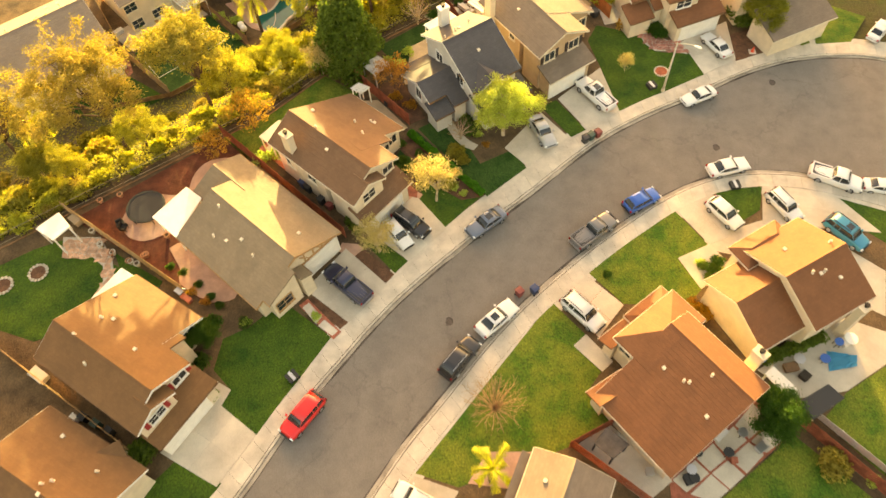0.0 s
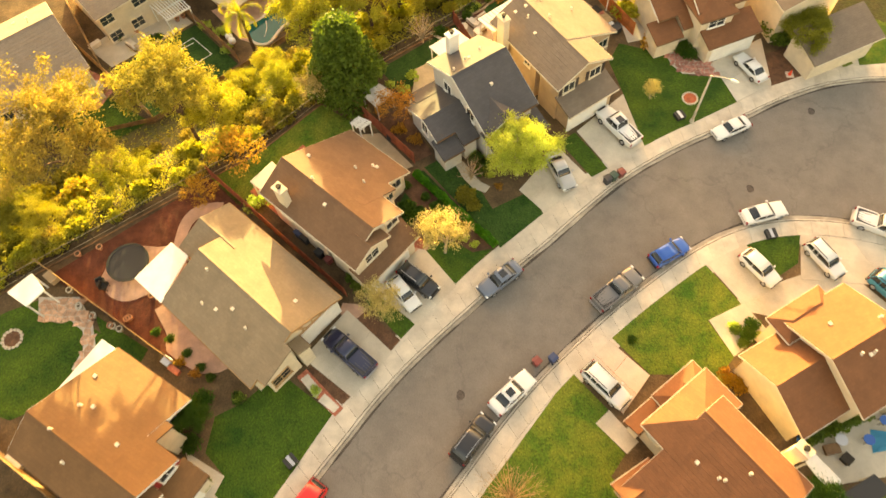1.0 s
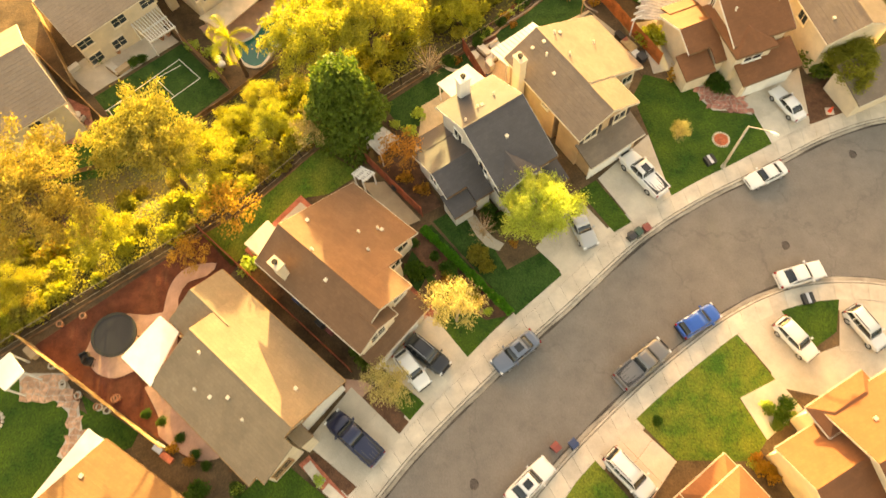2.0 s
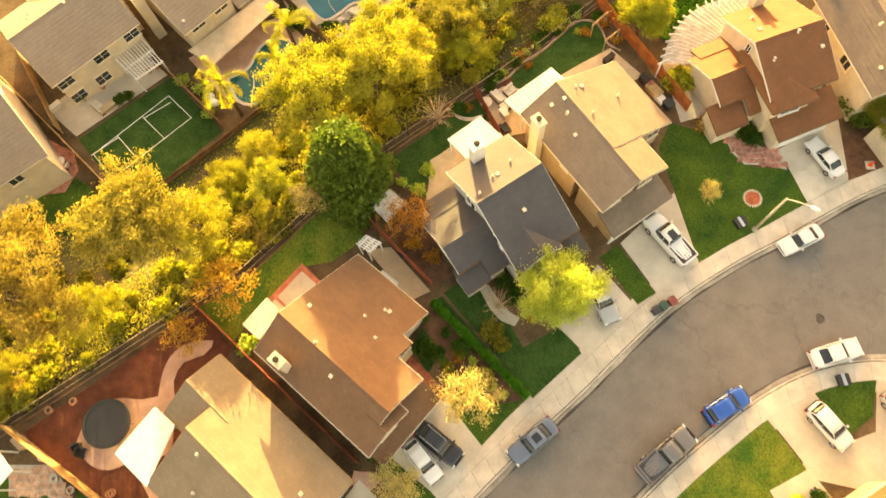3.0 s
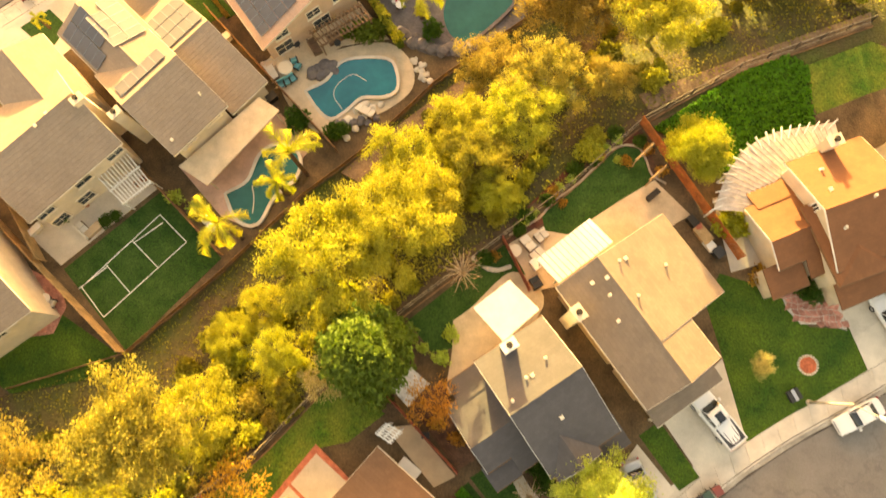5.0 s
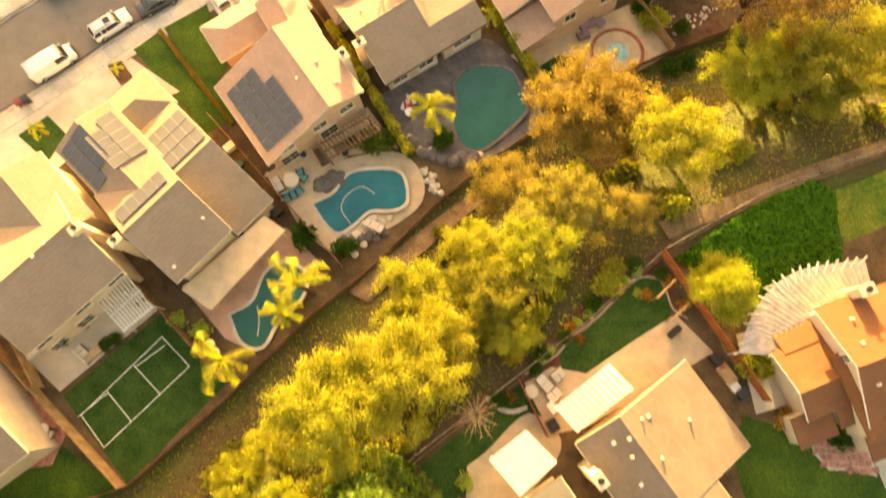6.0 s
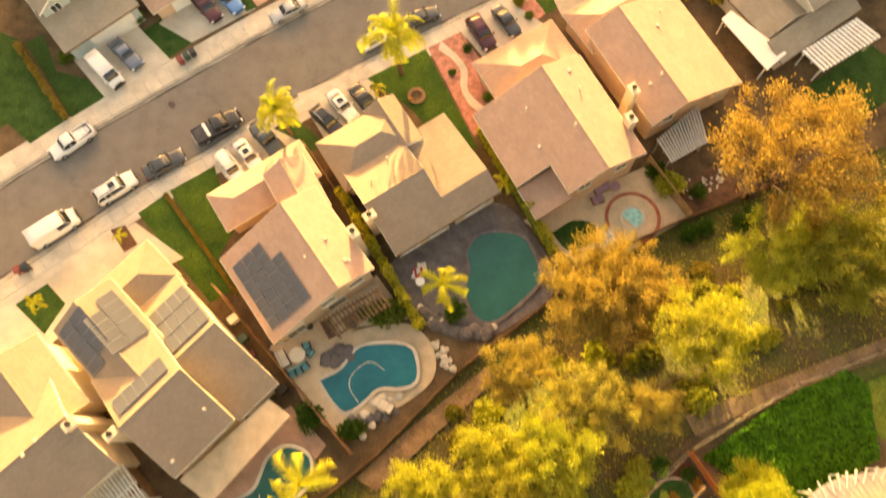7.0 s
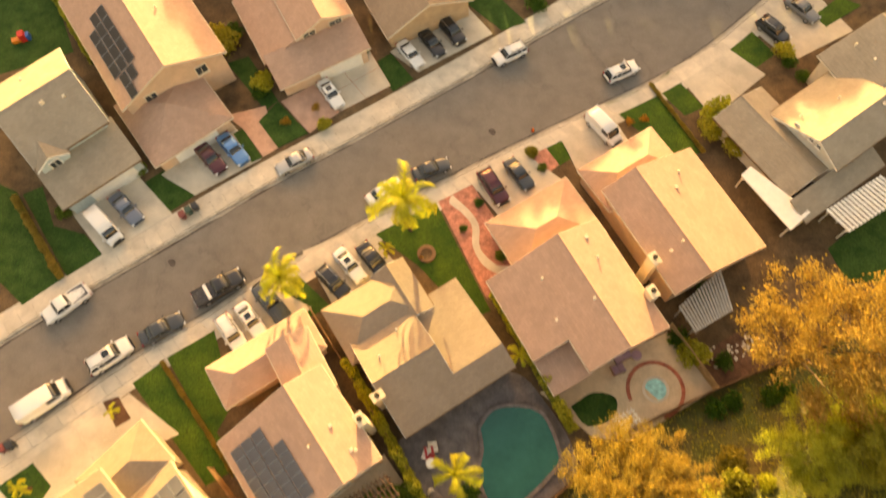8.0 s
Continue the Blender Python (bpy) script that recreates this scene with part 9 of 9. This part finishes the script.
crate(*(-39.11, 38.16), 1.2, 0.8, 0.7, stucco_tan, "tan storage bench in a red mulch bed", -40, zu)
crate(*(-16.48, 42.01), 0.8, 0.6, 0.9, black_plastic, "black wheeled bin in a side passage", -41, zu)
crate(*(-17.13, 42.57), 0.7, 0.6, 0.9, bin_blue, "dark blue wheeled bin in a side passage", -41, zu)
crate(*(-15.06, 40.49), 0.7, 0.6, 0.9, black_plastic, "black wheeled bin in a side passage", -41, zu)
crate(*(-14.17, 39.84), 0.6, 0.6, 0.8, bin_red, "maroon wheeled bin in a side passage", -41, zu)
crate(*(-33.04, 18.24), 0.7, 0.6, 0.9, black_plastic, "black wheeled bin in a side passage", -33, zu)
crate(*(-31.84, 17.66), 0.7, 0.6, 0.9, bin_green, "dark green wheeled bin in a side passage", -33, zu)
crate(*(-30.60, 17.04), 0.7, 0.6, 0.9, black_plastic, "black wheeled bin in a side passage", -33, zu)
crate(*(-33.87, 18.15), 0.6, 0.6, 0.8, white_paint, "white tank beside a house", -33, zu)
crate(*(-37.96, 22.00), 1.6, 0.9, 0.7, stucco_white, "pale bench and boxes behind a house", -33, zu)
crate(*(23.57, 15.87), 1.3, 0.7, 0.6, alu, "metal cooler on a patio", 35, zu)
crate(*(17.12, 13.23), 1.0, 0.9, 0.7, black_plastic, "black covered barbecue on a patio", 20, zu)
crate(*(20.26, 16.81), 1.3, 0.6, 0.6, stucco_grey, "grey bench against a back wall", 38, zu)
crate(*(20.99, 14.71), 0.5, 0.5, 0.5, brick_red, "clay tub on a patio", 0, zu)
crate(*(13.93, 13.81), 0.6, 0.6, 0.6, alu, "metal tub in a side yard", 0, zu)
crate(*(33.35, 25.30), 1.3, 0.8, 0.6, stucco_white, "white table on a patio", 25, zu)
crate(*(27.66, 22.78), 1.2, 0.8, 0.5, brown_trim, "pile of brown timber on a patio", 10, zu)
crate(*(28.69, 22.00), 0.8, 0.8, 0.5, iron, "dark tub on a patio", 40, zu)
crate(*(-28.37, 90.16), 0.9, 0.7, 0.7, bin_green, "green plastic tub in a side passage", 40, zl)
crate(*(-27.46, 88.67), 0.6, 0.6, 0.6, bin_red, "red plastic tub in a side passage", 40, zl)
crate(*(-29.32, 92.05), 1.0, 0.7, 0.8, stucco_white, "white box in a side passage", 40, zl)
crate(*(-24.38, 85.43), 1.0, 0.8, 0.8, iron, "dark pool pump housing beside a fence", 40, zl)
crate(*(-12.34, 96.24), 1.0, 0.5, 0.5, white_paint, "white pool chest on dark stone", 70, zl)
crate(*(-40.55, 72.23), 1.6, 0.7, 0.5, stucco_tan, "tan lounger on a patio", 45, zl)
crate(*(-43.09, 73.86), 0.6, 0.6, 0.6, iron, "dark planter tub on a patio", 0, zl)
crate(*(-46.06, 72.30), 1.4, 0.6, 0.6, stucco_white, "white bench against a back wall", 45, zl)
# ---------------------------------------------------------------- garden planting
for key, pt, k, what in [
    ("orange1", (-23.11, 49.99), 1.25, "orange-leaved small tree on a back lawn"), ("orange1", (-26.49, 46.17), 0.85, "orange-leaved small tree in mulch"), ("orange1", (-8.40, 56.35), 1.0, "orange-leaved bush beside a fence"),
    ("bush_orange", (-6.47, 53.41), 1.2, "orange bush in a side garden"), ("bush_orange", (-8.12, 54.65), 1.2, "orange bush in a side garden"), ("birch1", (-16.45, 58.35), 0.8, "sparse yellow bush on rough grass"),
    ("bare2", (-0.95, 48.86), 0.8, "thin bare tree by a front path"), ("bush_green", (22.16, 65.46), 1.3, "green bush beside a front path"), ("bush_green", (22.80, 64.64), 1.1, "green bush beside a front path"),
    ("bush_orange", (18.72, 66.04), 1.5, "rust-coloured bush by a wall"), ("bush_deep", (32.60, 67.76), 2.0, "dark green conical bush"), ("bush_deep", (33.07, 66.51), 1.4, "dark green bush by a wall"),
    ("oak1", (34.71, 65.14), 0.85, "sparse olive-green street tree"), ("bush_lime", (-6.92, 61.55), 1.2, "lime-green bush on a back lawn"), ("bush_lime", (-7.66, 59.73), 1.2, "lime-green bush on a back lawn"),
    ("bush_lime", (-9.13, 60.52), 0.9, "lime-green bush on a back lawn"), ("green1", (-24.04, 25.20), 0.6, "dark green shrub tree beside a house"), ("bush_green", (-23.78, 27.08), 1.0, "green bush beside a house"),
    ("bush_green", (-24.21, 23.35), 1.0, "green bush beside a house"), ("bush_deep", (-22.84, 20.25), 0.8, "dark clipped bush by a door"), ("bush_green", (-20.90, 27.11), 0.7, "spiky green plant in a bed"),
    ("bush_deep", (-27.64, 15.19), 1.5, "dark green bush between houses"), ("bush_green", (22.79, 32.59), 0.9, "green plant in a square bed"), ("bush_lime", (21.76, 33.39), 0.8, "pale green plant in a square bed"),
    ("bush_green", (23.42, 33.58), 0.8, "green plant in a square bed"), ("bush_orange", (20.41, 28.43), 1.1, "orange flowering plant by a wall")]:
    plant(key, *pt, what, k)
for key, pt, k, what in [
    ("bush_orange", (21.22, 27.74), 1.0, "red-orange flowering plant by a wall"), ("bush_lime", (19.96, 28.77), 0.8, "yellow flowering plant by a wall"), ("green1", (24.29, 17.81), 0.95, "green fruit tree between two houses"),
    ("bush_green", (26.43, 20.21), 1.0, "green bush between two houses"), ("bush_gold", (28.76, 14.28), 1.0, "dry brown bush by a fence"), ("bush_lime", (31.86, 13.16), 1.0, "yellow-green bush by a fence"),
    ("bush_green", (12.74, 32.22), 0.5, "small plant on a lawn"), ("birch1", (17.92, 58.79), 0.42, "young tree with yellow leaves on a lawn"), ("bush_lime", (-21.78, 45.85), 1.6, "yellow-green bush beside a patio"),
    ("bush_lime", (-20.28, 46.38), 1.5, "yellow-green bush by a fence"), ("bush_deep", (-11.11, 37.23), 1.0, "dark green bush by a garage"), ("bush_deep", (-11.73, 38.23), 0.9, "dark green bush by a garage"),
    ("bush_yellow", (16.56, 70.52), 1.1, "yellow-green bush beside a patio"), ("bush_orange", (1.72, 47.98), 0.7, "rust-coloured bush in a front bed"), ("bush_olive", (-1.59, 46.76), 0.8, "grey-green bush in a front bed"),
    ("bush_orange", (-4.27, 44.61), 0.8, "orange plant in a front bed"), ("bush_green", (-7.00, 45.30), 1.1, "round green bush in a front bed"), ("bush_green", (-4.02, 45.50), 0.9, "round green bush in a front bed"),
    ("bush_olive", (-2.27, 42.82), 0.8, "grey-green plant in a front bed"), ("bush_lime", (7.65, 76.29), 0.7, "yellow plant on a lawn"), ("bush_green", (3.92, 75.49), 0.9, "green plant in a border"),
    ("bush_lime", (5.89, 77.58), 0.8, "pale green plant in a border"), ("bush_green", (7.56, 78.78), 0.8, "green plant in a border"), ("bush_orange", (2.73, 72.55), 0.7, "rust plant in a border"),
    ("bush_green", (-0.42, 71.43), 0.8, "green plant in a border"), ("bush_green", (-3.99, 67.86), 0.9, "green plant in a stone-edged bed")]:
    plant(key, *pt, what, k)
for key, pt, k, what in [
    ("bush_orange", (-3.05, 68.08), 0.8, "rust plant in a stone-edged bed"), ("yellow2", (-16.00, 63.32), 0.55, "yellow tree beside a conifer")]:
    plant(key, *pt, what, k)
for key, pt, k, what in [
    ("bush_lime", (-33.07, 75.34), 1.4, "round clipped yellow-green bush"), ("bush_lime", (-30.89, 74.34), 1.5, "round clipped yellow-green bush"), ("bush_lime", (-29.85, 71.30), 1.2, "round clipped yellow-green bush"),
    ("bush_green", (-43.65, 73.63), 0.9, "green bush on a patio"), ("bush_green", (-39.54, 73.04), 0.8, "green potted bush on a patio"), ("bush_green", (-38.65, 73.57), 0.7, "green potted bush on a patio"),
    ("bush_green", (-18.21, 81.79), 1.1, "green bush beside a pool deck"), ("bush_green", (-17.42, 82.05), 0.9, "green bush beside a pool deck"), ("bush_green", (-21.68, 82.91), 1.5, "green bush by a fence"),
    ("bush_deep", (-15.43, 92.24), 1.6, "dark green bushes beside a patio"), ("bush_deep", (-14.06, 92.51), 1.4, "dark green bushes beside a patio"), ("bush_green", (-8.56, 92.47), 1.3, "green plants by a pool"),
    ("bush_yellow", (19.37, 131.41), 1.3, "yellow-green bush beside a house"), ("bush_yellow", (20.36, 129.96), 1.3, "yellow-green bush beside a house"), ("bush_yellow", (20.61, 127.83), 1.3, "yellow-green bush beside a house"),
    ("bush_yellow", (18.18, 129.64), 1.1, "yellow-green bush beside a house"), ("bush_green", (28.48, 138.47), 1.0, "green bush by a driveway"), ("bush_yellow", (28.12, 139.88), 0.9, "yellow-green bush by a driveway"),
    ("bush_green", (29.66, 136.52), 0.9, "green bush by a driveway"), ("palm_small", (-16.20, 115.82), 0.6, "small yellow-green palm by a car"), ("palm_small", (-47.50, 93.65), 0.7, "small palm in a square of lawn"),
    ("palm_small", (-40.72, 100.27), 0.5, "small palm in a front bed"), ("bush_green", (-30.89, 135.29), 1.0, "yellow-green bush by a side lawn"), ("bush_yellow", (-30.68, 136.42), 1.0, "yellow bush by a side lawn"),
    ("bush_yellow", (-35.43, 142.32), 1.4, "yellow-green bush by a house wall"), ("bush_green", (-34.58, 143.52), 1.3, "green bush by a house wall")]:
    plant(key, *pt, what, k, z=zl(*pt) - 0.05)
for key, pt, k, what in [
    ("bush_deep", (-42.75, 125.78), 0.9, "dark green bush by a garage"), ("bush_deep", (-49.77, 120.88), 1.0, "dark green bush in a rounded bed"), ("bush_green", (-19.44, 141.30), 0.8, "green bush by a garage"),
    ("bush_green", (0.66, 147.10), 1.4, "green bush on a front lawn"), ("bush_orange", (-24.49, 133.37), 0.8, "red-leaved bush in pink paving"), ("bush_yellow", (-23.56, 131.08), 0.6, "yellow plant in pink paving"),
    ("bush_orange", (-27.78, 131.59), 0.9, "red-leaved bush by a lawn"), ("bush_green", (-8.54, 118.44), 0.5, "small green plant on red gravel"), ("bush_green", (-6.84, 121.31), 0.6, "small green plant on red gravel"),
    ("bush_deep", (-4.91, 115.27), 0.7, "dark green plant on red gravel"), ("bush_deep", (-0.03, 125.35), 0.6, "small dark plant on red gravel"), ("bush_olive", (-1.11, 127.30), 0.6, "small dry plant on red gravel"),
    ("bush_green", (11.65, 106.51), 1.2, "green bush by a fence"), ("bush_yellow", (12.75, 104.86), 1.1, "yellow-green bush by a fence"), ("bush_green", (15.64, 104.32), 1.0, "green plants in a dark garden"),
    ("bush_orange", (-12.85, 115.34), 0.4, "dry plant in a lawn ring"), ("palm_small", (-3.58, 104.75), 0.8, "small palm among the hedge"), ("bush_orange", (9.85, 130.97), 0.8, "rust-coloured bush by a garage"),
    ("bush_orange", (11.42, 131.31), 0.8, "rust-coloured bush by a garage")]:
    plant(key, *pt, what, k, z=zl(*pt) - 0.05)
for key, pt, k, what in [
    ("bush_green", (-0.98, 70.23), 0.7, "low green shrub in a back border"),
    ("bush_lime", (0.36, 71.76), 0.7, "pale green shrub in a back border"),
    ("bush_green", (1.44, 72.80), 0.7, "low green shrub in a back border"),
    ("bush_lime", (2.53, 73.95), 0.7, "pale green shrub in a back border"),
    ("bush_green", (5.54, 76.30), 0.7, "low green shrub in a back border"),
    ("bush_lime", (6.66, 77.38), 0.7, "pale green shrub in a back border"),
    ("bush_green", (9.62, 77.95), 0.7, "low green shrub in a back border"),
    ("bush_lime", (-0.44, 71.08), 0.8, "pale green shrub in a back border"),
    ("bush_lime", (3.61, 74.65), 0.8, "pale green shrub in a back border"),
    ("bush_lime", (7.77, 78.10), 0.8, "pale green shrub in a back border"),
    ("bush_orange", (1.99, 73.49), 0.9, "rust-red shrub in a back border"),
    ("bush_orange", (6.09, 76.72), 0.9, "rust-red shrub in a back border"),
    ("bush_orange", (8.32, 76.09), 0.9, "rust-red shrub in a back border"),
    ("bush_orange", (10.35, 77.16), 0.9, "rust-red shrub in a back border"),
    ("bush_orange", (11.35, 75.17), 0.9, "rust-red shrub in a back border"),
    ("bush_green", (-7.21, 48.02), 0.55, "round clipped green shrub in a front bed"),
    ("bush_green", (-5.38, 46.72), 0.55, "round clipped green shrub in a front bed"),
    ("bush_green", (-4.57, 45.72), 0.55, "round clipped green shrub in a front bed"),
    ("bush_green", (-5.85, 45.28), 0.55, "round clipped green shrub in a front bed"),
    ("bush_green", (-7.44, 45.74), 0.55, "round clipped green shrub in a front bed"),
    ("bush_olive", (-4.12, 45.04), 0.45, "round olive shrub in a front bed"),
    ("bush_olive", (-5.19, 43.72), 0.45, "round olive shrub in a front bed"),
]:
    plant(key, *pt, what, k, z=(zu if pt[1] < 82 else zl)(*pt) - 0.05, name="shrub", category="shrub")
for key, pt, k, what in [
    ("bush_lime", (-3.39, 43.48), 0.7, "small pale shrub in a front bed"),
    ("bush_lime", (-2.36, 42.95), 0.7, "small pale shrub in a front bed"),
    ("bush_lime", (-1.62, 42.15), 0.7, "small pale shrub in a front bed"),
    ("bush_lime", (-0.75, 41.50), 0.7, "small pale shrub in a front bed"),
    ("bush_lime", (-3.14, 44.36), 0.7, "small pale shrub in a front bed"),
    ("bush_green", (-0.40, 51.00), 0.8, "green shrub by a front door"),
    ("bush_green", (0.51, 50.28), 0.8, "green shrub by a front door"),
    ("bush_green", (0.01, 49.58), 0.8, "green shrub by a front door"),
    ("bush_lime", (-0.61, 51.62), 0.8, "flowering pale shrub by a front door"),
    ("bush_lime", (0.93, 49.24), 0.8, "flowering pale shrub by a front door"),
    ("bush_olive", (-1.33, 46.82), 0.6, "sparse olive shrub on a front lawn"),
    ("bush_olive", (-0.82, 45.68), 0.6, "sparse olive shrub on a front lawn"),
    ("bush_green", (-27.51, 32.34), 0.5, "green shrub in a side bed"),
    ("bush_green", (-25.82, 31.06), 0.5, "green shrub in a side bed"),
    ("bush_green", (-24.42, 29.79), 0.5, "green shrub in a side bed"),
    ("bush_green", (-23.47, 28.90), 0.5, "green shrub in a side bed"),
    ("bush_green", (-28.85, 32.97), 0.5, "green shrub in a side bed"),
    ("bush_orange", (-26.28, 30.30), 0.8, "red-flowered shrub beside a house"),
    ("bush_orange", (-24.82, 29.30), 0.8, "red-flowered shrub beside a house"),
    ("bush_lime", (-20.78, 27.18), 0.8, "spiky green plant by a house corner"),
    ("bush_lime", (-14.41, 27.75), 0.8, "spiky green plant by a house corner"),
    ("bush_deep", (21.81, 33.09), 0.6, "green shrub in a square planter"),
]:
    plant(key, *pt, what, k, z=(zu if pt[1] < 82 else zl)(*pt) - 0.05, name="shrub", category="shrub")
for key, pt, k, what in [
    ("bush_deep", (22.83, 32.78), 0.6, "green shrub in a square planter"),
    ("bush_deep", (22.27, 31.86), 0.6, "green shrub in a square planter"),
    ("bush_orange", (20.60, 28.61), 0.9, "orange-red flowering shrub by a wall"),
    ("bush_orange", (20.19, 29.19), 0.9, "orange-red flowering shrub by a wall"),
    ("bush_orange", (21.33, 28.32), 0.9, "orange-red flowering shrub by a wall"),
    ("bush_lime", (23.42, 33.59), 0.6, "lime shrub in a square planter"),
    ("bush_lime", (23.76, 32.59), 0.6, "lime shrub in a square planter"),
    ("bush_green", (14.07, 112.55), 1.0, "green shrub along a side fence"),
    ("bush_green", (14.75, 110.92), 1.0, "green shrub along a side fence"),
    ("bush_green", (13.56, 113.22), 1.0, "green shrub along a side fence"),
    ("bush_deep", (-17.39, 92.45), 0.8, "dark shrub by a patio"),
    ("bush_deep", (-14.73, 92.14), 0.8, "dark shrub by a patio"),
    ("bush_green", (14.03, 99.90), 1.1, "green weeds on the bank"),
    ("bush_green", (15.74, 100.46), 1.1, "green weeds on the bank"),
    ("bush_green", (19.39, 101.00), 1.1, "green weeds on the bank"),
    ("bush_green", (20.62, 101.86), 1.1, "green weeds on the bank"),
]:
    plant(key, *pt, what, k, z=(zu if pt[1] < 82 else zl)(*pt) - 0.05, name="shrub", category="shrub")
rg = (-12.31, 115.75)
brk = thing("tree_ring", "round brick planter ring on a lawn", "tree ring", *rg, zl(*rg))
part("ring", ring((0, 0), 0.6, 0.95, -0.1, 0.22), brown_trim, brk)
part("soil", tube_bm((0, 0, -0.1), (0, 0, 0.12), 0.6, n=20), soil, brk)


def pot(x, y, base, m, label):
    root = thing("plant_pot", label, "plant pot", x, y, base(x, y), group="garden pots")
    part("pot", tube_bm((0, 0, 0), (0, 0, 0.4), 0.2, 0.28, n=14), m, root)
    part("rim", ring((0, 0), 0.2, 0.31, 0.38, 0.46, 14), m, root)
    part("soil", tube_bm((0, 0, 0.3), (0, 0, 0.42), 0.2, n=12), soil, root)


terracotta = mat("terracotta", (0.42, 0.2, 0.11), scale=3, vary=0.2)
for px in ((-37.37, 40.61), (-35.53, 41.31), (-37.29, 36.97), (-36.09, 35.47), (-32.90, 33.57), (-31.57, 34.19), (-29.79, 36.44), (-32.02, 33.25), (-34.64, 34.51), (-34.77, 34.40), (-36.03, 35.31), (-32.67, 33.51), (-31.38, 34.29)):
    pot(*px, zu, terracotta if int(px[0] * 10) % 2 else concrete, "round garden plant pot on the ground")
for px in ((-36.96, 76.69), (-36.32, 77.23), (-41.39, 75.55), (-41.57, 74.73), (-0.95, 105.42), (1.29, 104.12)):
    pot(*px, zl, terracotta, "round garden plant pot on a patio")

# patterns that were not planted
for key, root in TREES.items():
    if key not in PLACED:
        for o in (*root.children_recursive, root):
            bpy.data.objects.remove(o)
